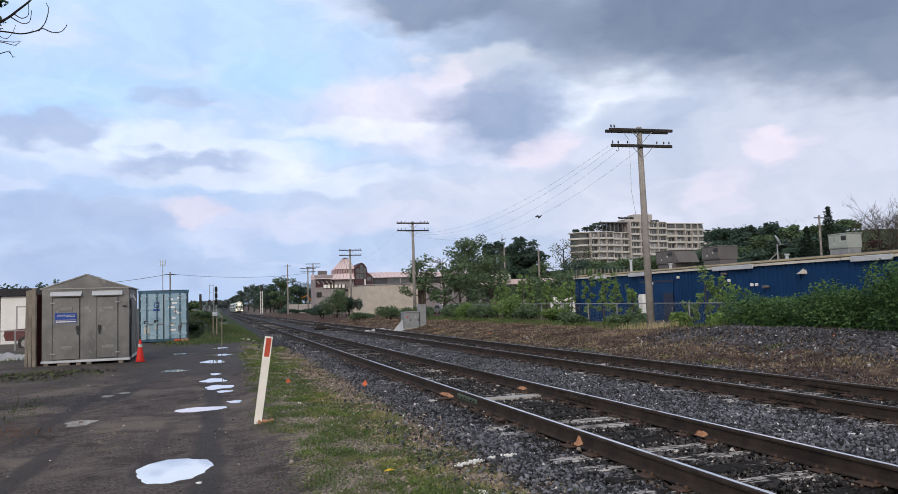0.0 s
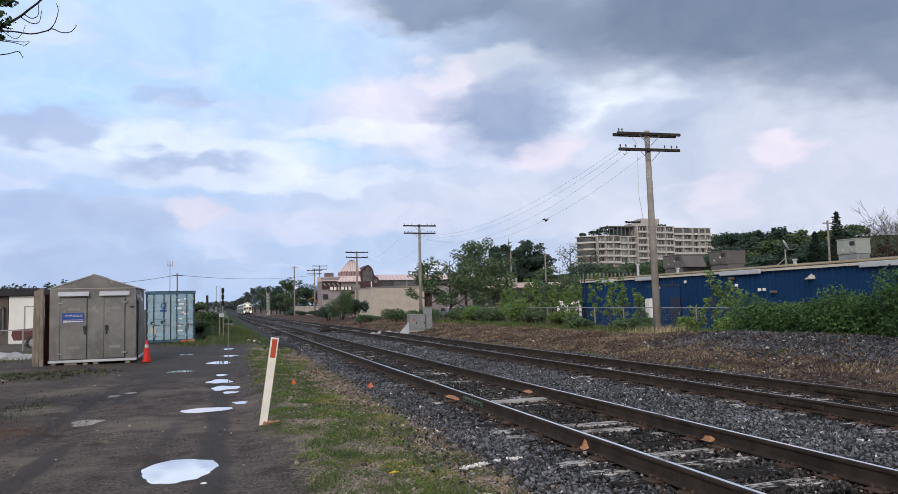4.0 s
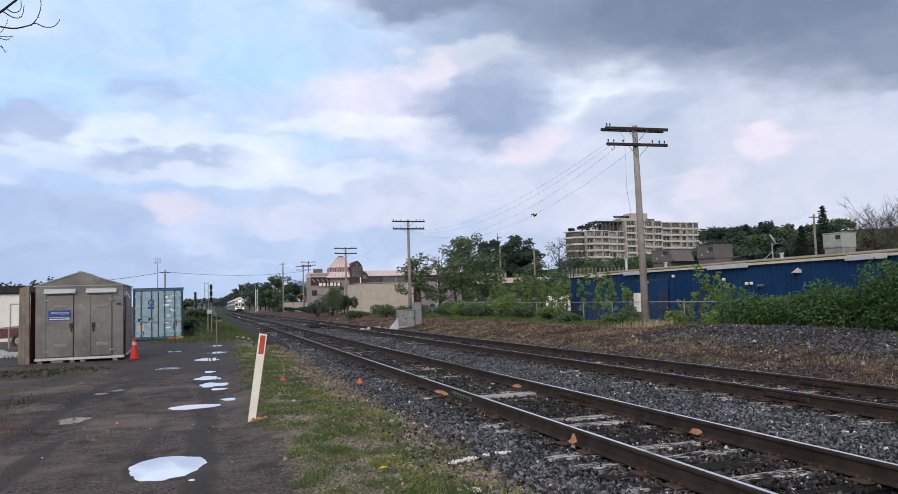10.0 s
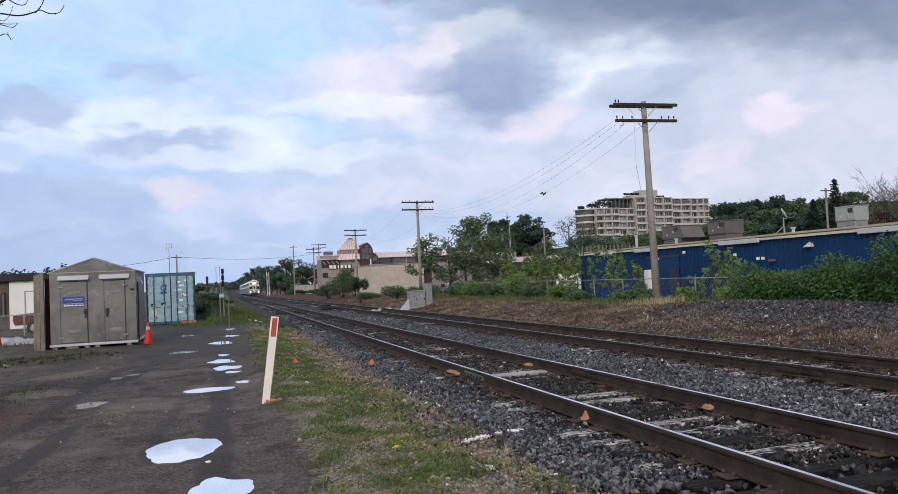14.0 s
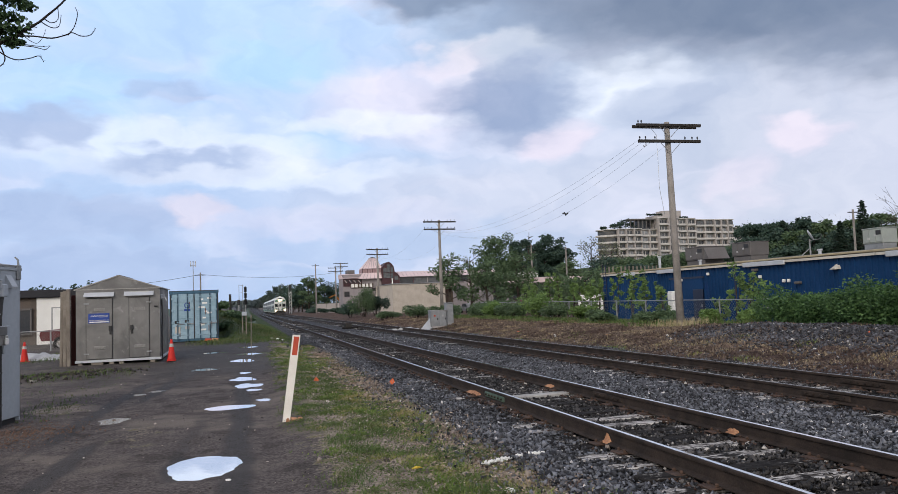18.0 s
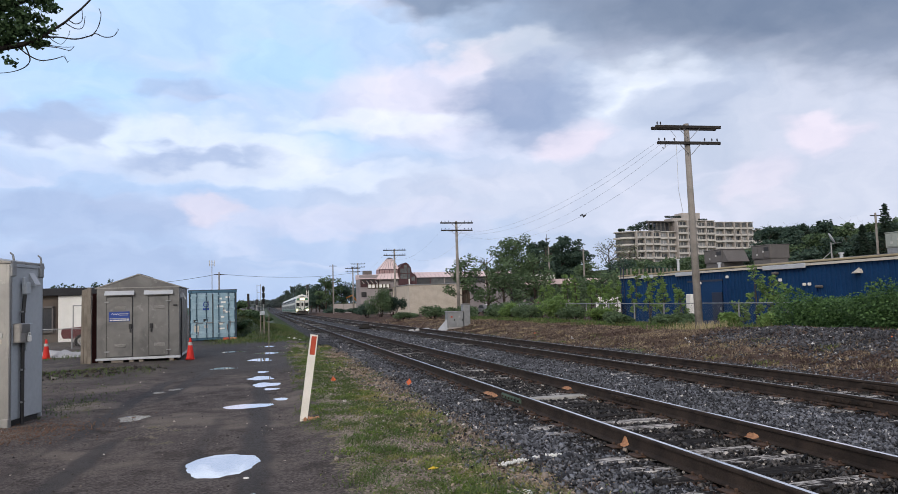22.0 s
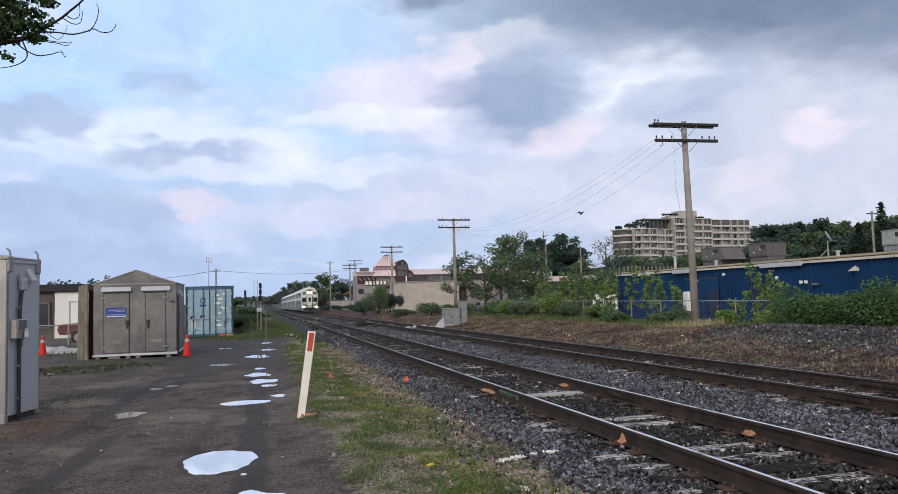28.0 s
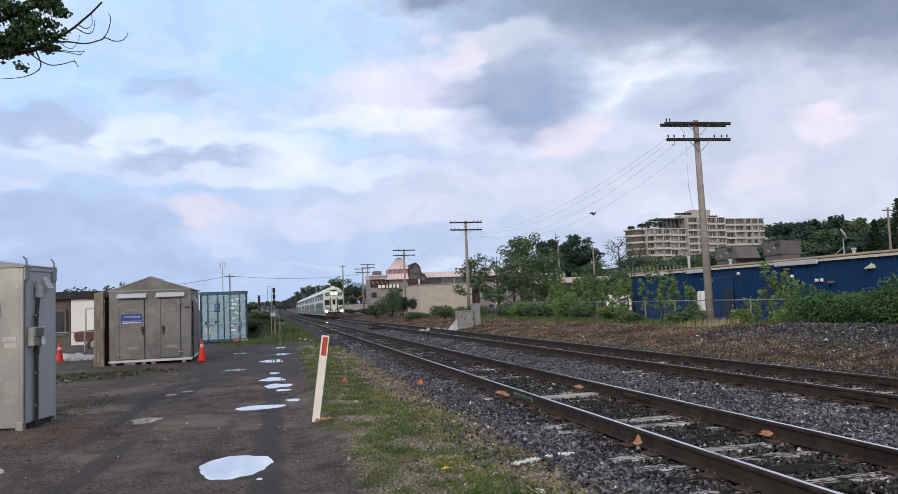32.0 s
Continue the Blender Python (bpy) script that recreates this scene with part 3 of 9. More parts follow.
BRICK_BROWN = mat("brown_brick", (0.105, 0.078, 0.062), (0.075, 0.058, 0.048), 2.0, 0.92, 0.0, 0.2)
PINK_ROOF = mat("pink_metal_roof", (0.68, 0.54, 0.54), (0.6, 0.48, 0.48), 0.4, 0.6, 0.0, 0.05, (0.54, 0.43, 0.43), 0.64)
BRICK_JOINT = mat("brick_joint", (0.38, 0.33, 0.28), (0.33, 0.29, 0.25), 1.0, 0.95)
PINK_DIM = mat("pink_glazed_drum", (0.38, 0.25, 0.25), (0.3, 0.2, 0.2), 1.0, 0.5)
MAROON = mat("maroon_frame", (0.075, 0.038, 0.042), (0.055, 0.03, 0.034), 1.0, 0.6, 0.0, 0.05)
STUCCO = mat("pale_pink_stucco", (0.30, 0.27, 0.275), (0.24, 0.215, 0.22), 0.7, 0.9, 0.0, 0.08)
STEEL = mat("galvanised_steel", (0.34, 0.345, 0.35), (0.25, 0.255, 0.26), 3.0, 0.5, 0.6, 0.05)
CAR_RED = mat("dark_red_car_paint", (0.10, 0.012, 0.016), (0.075, 0.01, 0.013), 1.0, 0.3, 0.0, 0.0)
TRAIN_GREY = mat("train_underframe", (0.03, 0.03, 0.03), (0.05, 0.045, 0.04), 1.0, 0.8, 0.0, 0.1)
CHROME = mat("dull_chrome", (0.5, 0.5, 0.5), (0.38, 0.38, 0.39), 3.0, 0.25, 0.9, 0.0)
TYRE = mat("tyre_rubber", (0.018, 0.018, 0.018), (0.028, 0.027, 0.026), 6.0, 0.9, 0.0, 0.1)
TARP = mat("dirty_white_tarp", (0.46, 0.46, 0.47), (0.33, 0.33, 0.33), 2.5, 0.6, 0.0, 0.3)
BARK = mat("bark", (0.085, 0.07, 0.058), (0.05, 0.042, 0.036), 3.0, 0.95, 0.0, 0.5)
BARK_DARK = mat("dark_bark", (0.03, 0.026, 0.024), (0.02, 0.018, 0.017), 3.0, 0.95, 0.0, 0.4)
LEAF_NEAR = leaf_mat("maple_leaves", (0.03, 0.06, 0.028), (0.08, 0.14, 0.06), (0.05, 0.095, 0.04))
LEAF_HEDGE = leaf_mat("hedge_leaves", (0.026, 0.064, 0.023), (0.115, 0.21, 0.072), (0.05, 0.118, 0.04))
LEAF_MID = leaf_mat("mid_tree_leaves", (0.055, 0.095, 0.05), (0.14, 0.2, 0.1), (0.085, 0.138, 0.07))
LEAF_DARK = leaf_mat("dark_tree_leaves", (0.035, 0.066, 0.052), (0.078, 0.122, 0.088), (0.052, 0.09, 0.068))
LEAF_FRESH = leaf_mat("fresh_sapling_leaves", (0.09, 0.16, 0.045), (0.2, 0.3, 0.095), (0.14, 0.22, 0.068))
LEAF_PALE = leaf_mat("pale_budding_leaves", (0.10, 0.12, 0.075), (0.15, 0.165, 0.1), (0.12, 0.135, 0.085))
LEAF_CONIFER = leaf_mat("spruce_needles", (0.02, 0.04, 0.03), (0.032, 0.052, 0.033), (0.024, 0.042, 0.028))
# distance haze is put into these two leaf colours, paler and bluer
LEAF_FAR = leaf_mat("haze_tinted_far_leaves", (0.12, 0.15, 0.15), (0.16, 0.19, 0.185), (0.135, 0.17, 0.165))
LEAF_HAZE = leaf_mat("haze_tinted_line_leaves", (0.075, 0.105, 0.09), (0.12, 0.155, 0.13), (0.095, 0.13, 0.11))
LEAF_WEED = leaf_mat("clover_leaves", (0.05, 0.09, 0.026), (0.15, 0.19, 0.06), (0.1, 0.125, 0.045))
GRASS = grass_mat("verge_grass", (0.06, 0.118, 0.026), (0.2, 0.262, 0.066), (0.3, 0.262, 0.105))
GRASS_LUSH = grass_mat("lush_grass", (0.042, 0.082, 0.022), (0.11, 0.165, 0.056), (0.125, 0.135, 0.055))
GRASS_ROUGH = grass_mat("rough_mound_grass", (0.042, 0.075, 0.025), (0.11, 0.15, 0.052), (0.12, 0.12, 0.06))
DRY = bank_mat("dry_weeds", (0.105, 0.074, 0.06), (0.28, 0.218, 0.165), (0.072, 0.048, 0.044), (0.46, 0.37, 0.22))
LITTER = bank_mat("dead_leaf_litter", (0.045, 0.034, 0.031), (0.22, 0.17, 0.14), (0.075, 0.052, 0.047), (0.38, 0.3, 0.2))
STRAW_LITTER = grass_mat("tan_leaf_litter", (0.16, 0.118, 0.092), (0.5, 0.4, 0.315), (0.36, 0.285, 0.23))
STRAW = grass_mat("straw", (0.32, 0.26, 0.16), (0.42, 0.36, 0.24), (0.26, 0.24, 0.1))


def stone_mat(name, tones, power=1.4, pale=0.985, gloss=0.15):
    """tones: darkest, lightest, the rare pale one, dust. Each stone has its own; faces turned to the sky gleam a little."""
    g = Graph(name)
    isl = g.node("NewGeometry").outputs["Random Per Island"]
    co = g.node("TexCoord").outputs["Object"]
    col = g.mix(g.math("POWER", isl, power), tones[0], tones[1])
    col = g.mix(g.ramp(isl, pale, pale + 0.005), col, tones[2])
    col = g.mix(g.ramp(g.noise(co, 35.0, 2.0), 0.5, 0.75, 0.0, 0.5), col, tones[3])
    patch = g.ramp(g.noise(co, 0.8, 4.0, 0.6), 0.3, 0.7, 0.7, 1.25)
    col = g.mix(1.0, col, g.node("CombineXYZ", X=patch, Y=patch, Z=patch).outputs[0], "MULTIPLY")
    return g.surface(col, 0.62, 0.0, g.bump(g.noise(co, 90.0, 2.0), 0.3, 0.01), Specular_IOR_Level=gloss)


BALLAST = stone_mat("ballast_stone", ((0.011, 0.011, 0.013), (0.2, 0.207, 0.23), (0.65, 0.62, 0.6), (0.024, 0.024, 0.027)), 1.6, 0.985, 0.22)
TRACK_STONE = stone_mat("oily_track_stone", ((0.006, 0.0055, 0.0055), (0.12, 0.112, 0.108), (0.5, 0.46, 0.42), (0.01, 0.009, 0.009)), 2.0, 0.975, 0.18)
RUST_STONE = stone_mat("rust_stained_chips", ((0.025, 0.016, 0.013), (0.1, 0.062, 0.045), (0.3, 0.24, 0.2), (0.05, 0.03, 0.022)))
SLAG = stone_mat("slag_stone", ((0.014, 0.014, 0.016), (0.145, 0.147, 0.163), (0.45, 0.44, 0.43), (0.024, 0.022, 0.024)))
PEBBLE = stone_mat("mixed_pebbles", ((0.07, 0.06, 0.055), (0.5, 0.42, 0.36), (0.7, 0.65, 0.6), (0.22, 0.18, 0.15)))


MUD = stone_mat("mud_crumbs", ((0.018, 0.015, 0.013), (0.085, 0.07, 0.06), (0.3, 0.28, 0.25), (0.06, 0.05, 0.044)))


def ground_mat():
    g = Graph("ground")
    co = g.node("TexCoord").outputs["Object"]

    def field(name):
        n = g.t.nodes.new("ShaderNodeAttribute")
        n.attribute_name = name
        return n.outputs["Fac"]

    n1, n2, n3 = g.noise(co, 0.55, 6.0, 0.6), g.noise(co, 3.3, 5.0, 0.6), g.noise(co, 26.0, 4.0, 0.65)
    edge = g.math("ADD", g.math("MULTIPLY", g.math("SUBTRACT", n2, 0.5), 1.3), g.math("MULTIPLY", g.math("SUBTRACT", n3, 0.5), 0.7))

    def mask(name):
        return g.ramp(g.math("ADD", field(name), edge), 0.38, 0.62)

    grit = g.math("ADD", g.math("MULTIPLY", n3, 0.7), g.math("MULTIPLY", n2, 0.3))
    dirt = g.mix(g.ramp(grit, 0.36, 0.64), (0.066, 0.057, 0.055), (0.185, 0.16, 0.149))
    dirt = g.mix(g.ramp(g.noise(co, 1.4, 5.0, 0.65, 0.6), 0.52, 0.64, 0.0, 0.6), dirt, (0.05, 0.044, 0.043))
    dirt = g.mix(g.ramp(n1, 0.48, 0.66, 0.0, 0.75), dirt, (0.23, 0.195, 0.17))
    n4 = g.noise(co, 95.0, 3.0, 0.7)
    dirt = g.mix(g.ramp(n3, 0.62, 0.75, 0.0, 0.35), dirt, (0.18, 0.155, 0.135))
    dirt = g.mix(g.ramp(n4, 0.56, 0.72, 0.0, 0.5), dirt, (0.04, 0.034, 0.032))
    dirt = g.mix(g.ramp(n4, 0.36, 0.25, 0.0, 0.25), dirt, (0.2, 0.175, 0.15))
    wet = g.ramp(g.math("ADD", field("wet"), g.math("MULTIPLY", g.math("SUBTRACT", grit, 0.5), 1.6)), 0.3, 0.8)
    dirt = g.mix(g.math("MULTIPLY", wet, 0.78), dirt, (0.027, 0.022, 0.02))
    turf = g.mix(g.ramp(n3, 0.35, 0.65), (0.17, 0.138, 0.117), (0.44, 0.365, 0.305))
    turf = g.mix(g.ramp(n4, 0.55, 0.7, 0.0, 0.8), turf, (0.04, 0.035, 0.028))
    turf = g.mix(g.ramp(n4, 0.38, 0.26, 0.0, 0.7), turf, (0.4, 0.36, 0.31))
    moss = g.math("ADD", g.math("MULTIPLY", n2, 0.75), g.math("MULTIPLY", n3, 0.25))
    turf = g.mix(g.ramp(moss, 0.48, 0.64, 0.0, 0.7), turf, g.mix(n4, (0.045, 0.06, 0.015), (0.2, 0.195, 0.065)))
    # near-black under the ballast: the shade between stones, put into the colour
    shaded_bed = g.mix(g.ramp(n3, 0.35, 0.65), (0.003, 0.003, 0.0035), (0.014, 0.014, 0.015))
    chips = g.mix(g.ramp(g.math("ADD", g.math("MULTIPLY", n4, 0.7), g.math("MULTIPLY", n3, 0.3)), 0.42, 0.6), (0.018, 0.018, 0.02), (0.11, 0.112, 0.122))
    shaded_bed = g.mix(field("chips"), shaded_bed, chips)
    bank = g.mix(g.ramp(n2, 0.35, 0.65), (0.05, 0.034, 0.03), (0.12, 0.084, 0.068))
    bank = g.mix(g.ramp(n3, 0.5, 0.66, 0.0, 0.8), bank, (0.035, 0.025, 0.024))
    bank = g.mix(g.ramp(n4, 0.58, 0.7, 0.0, 0.7), bank, (0.025, 0.02, 0.02))
    bank = g.mix(g.math("MULTIPLY", g.ramp(n1, 0.52, 0.64, 0.0, 0.5), n3), bank, (0.26, 0.19, 0.13))
    far = g.mix(g.ramp(n1, 0.35, 0.65), (0.035, 0.058, 0.028), (0.06, 0.075, 0.038))
    color = g.mix(mask("grass"), dirt, turf)
    color = g.mix(mask("bank"), color, bank)
    color = g.mix(mask("ballast"), color, shaded_bed)
    color = g.mix(mask("far"), color, far)
    rough = g.math("SUBTRACT", 0.97, g.math("MULTIPLY", wet, 0.22))
    h = g.math("ADD", g.math("ADD", n3, g.math("MULTIPLY", n2, 0.12)), g.math("MULTIPLY", n4, 0.6))
    return g.surface(color, rough, 0.0, g.bump(h, 0.9, 0.035), Specular_IOR_Level=g.math("ADD", 0.06, g.math("MULTIPLY", wet, 0.25)))


# ---- ground ----
# puddles: x, y, half width, half length
PUDDLES = [(-0.32, 8.85, 0.385, 0.62), (-0.05, 13.72, 0.42, 0.3), (0.33, 17.45, 0.3, 0.45), (0.24, 18.9, 0.28, 0.5), (0.56, 14.7, 0.14, 0.22), (0.30, 20.6, 0.14, 0.3),
           (-1.86, 13.25, 0.22, 0.35), (0.62, 28.7, 0.6, 0.55), (-0.62, 30.1, 0.45, 0.4), (0.3, 25.2, 0.35, 0.7), (-0.75, 22.3, 0.35, 0.35), (0.05, 6.98, 0.27, 0.38), (0.55, 33.2, 0.5, 0.5),
           (-1.85, 16.9, 0.16, 0.2), (-1.55, 17.2, 0.14, 0.2), (0.42, 16.55, 0.16, 0.24)]


def puddle_reach(px, py, a, b, x, y):
    """Distance from a puddle's middle, 1.0 at its uneven shoreline."""
    dx, dy = (x - px) / a, (y - py) / b
    t, k = np.arctan2(dy, dx), 7.0 * px + py
    edge = 1 + 0.04 * np.sin(2 * t + k) + (0.05 if a > 0.36 else 0.13) * np.sin(3 * t + 2 * k) + (0.03 if a > 0.36 else 0.11) * np.sin(5 * t - k) + 0.03 * np.sin(11 * t + 3 * k) + 0.02 * np.sin(23 * t + k)
    return np.hypot(dx, dy) / edge


def sunk(x, y):
    """How far a spot lies in a puddle's hollow, from 0 to 1."""
    s = np.zeros(np.broadcast(x, y).shape)
    for px, py, a, b in PUDDLES:
        s = np.maximum(s, 1 - np.clip(puddle_reach(px, py, a, b, x, y) / 1.8, 0, 1) ** 2)
    return s


def ground_z(x, y):
    x, y = np.asarray(x, float), np.asarray(y, float)
    z = land(x, y)
    for px, py, a, b in PUDDLES:
        r = puddle_reach(px, py, a, b, x, y)
        m = smooth(r, 1.9, 1.15)
        z = z * (1 - m) + (float(land(px, py)) - 0.03 * (1 - np.clip(r / 1.5, 0, 1) ** 2)) * m
    return z


# wheel tracks in the mud: (y, x) along each, half width, strength
RUTS = [(((6.0, -2.2), (8.2, -2.01), (10.0, -1.83), (11.2, -1.74)), 0.15, 0.85), (((11.0, -2.4), (12.8, -2.31), (14.9, -2.2), (16.7, -2.08), (19.5, -1.82)), 0.13, 0.75),
        (((15.0, -1.7), (18.6, -1.33), (21.5, -1.08)), 0.13, 0.65), (((5.0, 0.04), (9.1, 0.04), (11.7, 0.1), (14.5, 0.18), (20.0, 0.3)), 0.17, 0.7), (((8.0, -0.72), (9.7, -0.6), (13.1, -0.45)), 0.12, 0.45),
        (((6.0, -2.75), (9.0, -2.55), (11.6, -2.38)), 0.08, 0.45)]


def ruts(X, Y):
    """How churned and dark the mud is along the wheel tracks."""
    w = np.zeros(X.shape)
    for line, half, strength in RUTS:
        ys, xs = zip(*line)
        mid = np.interp(Y, ys, xs) + 0.03 * np.sin(2.3 * Y) + 0.02 * np.sin(7.1 * Y + X)
        w = np.maximum(w, 1.3 * strength * np.exp(-np.abs((X - mid) / (half * 1.15)) ** 2.5) * smooth(Y, ys[0] - 0.4, ys[0] + 0.6) * smooth(Y, ys[-1] + 0.5, ys[-1] - 1.0))
    return w


def build_ground():
    grow = [60 * 1.22 ** k for k in range(1, 20)]
    xs = np.concatenate([[-g for g in grow[::-1]], np.arange(-60, -8, 4), np.arange(-8, -3.2, 0.2), np.arange(-3.2, 1.2, 0.07), np.arange(1.2, 24, 0.2), np.arange(24, 60, 3), [60.0], grow])
    ys = np.concatenate([[-3000, -1000, -300, -100], np.arange(-50, 4, 3), np.arange(4, 24, 0.08), np.arange(24, 40, 0.2), np.arange(40, 140, 2), np.arange(140, 400, 10), [400 * 1.18 ** k for k in range(13)]])
    X, Y = np.meshgrid(xs, ys)
    Z = ground_z(X, Y)
    v = np.stack([X, Y, Z], -1).reshape(-1, 3)
    r, c = X.shape
    i = np.arange(r * c).reshape(r, c)
    f = np.stack([i[:-1, :-1], i[:-1, 1:], i[1:, 1:], i[1:, :-1]], -1).reshape(-1, 4)
    me = fast_mesh("ground", v, f, ground_mat(), True)
    u = X - bend(Y) + 8.99
    verge = np.clip(1 - np.abs(u - 1.95 - 0.012 * Y) / 1.45, 0, 1) * 1.5 * smooth(Y, 40, 27)
    mound = smooth(Y, 35, 40) * smooth(u, -3, -0.6) * smooth(u, 3.0, 2.2) * 1.4
    left = smooth(X, -3.2, -4.6) * 0.3 * smooth(Y, 14, 18)
    patch = 0.45 * np.exp(-((X + 1.25) / 0.5) ** 2 - ((Y - 11.4) / 1.6) ** 2) + 0.9 * np.exp(-((X + 3.0) / 0.6) ** 2 - ((Y - 14.9) / 0.8) ** 2)
    layers = {
        "grass": np.clip(np.maximum.reduce([verge, left, patch]), 0, 1),
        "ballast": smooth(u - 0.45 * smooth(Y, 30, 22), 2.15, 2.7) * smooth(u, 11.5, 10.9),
        "chips": smooth(Y, 22, 42),
        "bank": smooth(u, 10.9, 11.5) * (1 - 0.6 * smooth(Y, 150, 250)),
        "far": np.maximum.reduce([smooth(u, 45, 60), smooth(u, -25, -40), np.clip(mound, 0, 1) * 0.9]),
        "wet": np.clip(np.clip(sunk(X, Y) * 1.7 - 0.75, 0, 1) + ruts(X, Y) + 1.0 * smooth(Y, 15, 25) * smooth(X, -3.4, -1.8) + 0.55 * smooth(X, -2.2, -3.2) * smooth(Y, 17.5, 20), 0, 1) * smooth(u, 1.5, 0.9),
    }
    for name, values in layers.items():
        a = me.attributes.new(name, "FLOAT", "POINT")
        a.data.foreach_set("value", values.astype(np.float32).ravel())
    tagged(new("ground", me), "dark muddy track, grassy verge, ballast and weedy bank", "ground", kind="structure")


def build_puddles():
    g = Graph("puddle_water")
    co = g.node("TexCoord").outputs["Object"]
    water = g.surface((0.86, 0.88, 0.9), 0.02, 0.8, g.bump(g.noise(co, 6.0, 2.0), 0.01, 0.02), IOR=1.33)
    for px, py, a, b in PUDDLES:
        s, n = Shape(), 48
        ring = [(1.3 * a * math.cos(2 * math.pi * k / n), 1.3 * b * math.sin(2 * math.pi * k / n)) for k in range(n)]
        s.v = [(x, y, 0.0) for x, y in ring] + [(0.9 * x, 0.9 * y, -0.05) for x, y in ring]
        s.f = [tuple(range(n)), tuple(range(n, 2 * n))[::-1]] + [(k, n + k, n + (k + 1) % n, (k + 1) % n) for k in range(n)]
        z = float(land(px, py)) - 0.0165
        single("puddle", s, water, "shallow rainwater puddle reflecting the cloudy sky", "puddle", pose(px, py, z), "puddles on the dirt lane")


# ---- railway ----
GAUGE = 1.505
RAIL_PROFILE = [(-0.070, 0.0), (0.070, 0.0), (0.070, 0.012), (0.012, 0.030), (0.010, 0.125), (0.036, 0.136), (0.036, 0.160), (0.030, 0.170), (-0.030, 0.170), (-0.036, 0.160), (-0.036, 0.136), (-0.010, 0.125), (-0.012, 0.030), (-0.070, 0.012)]
RAIL_Z = 0.060


def rail_shape(offset, y0, y1, lo=0.0, profile=RAIL_PROFILE):
    rings = []
    for y in np.concatenate([np.arange(y0, min(y1, 50), 8.0), np.arange(50, y1, 5.0), [y1]]):
        x, z = float(bend(y)) + offset, RAIL_Z + float(fall(y)) + lo
        rings.append([(x + a, y, z + b) for a, b in profile])
    return Shape().loft(rings)


def head_shape(offset, y0, y1):
    return rail_shape(offset, y0, y1, 0.0, [(-0.024, 0.1695), (0.018, 0.1695), (0.018, 0.1725), (-0.024, 0.1725)])


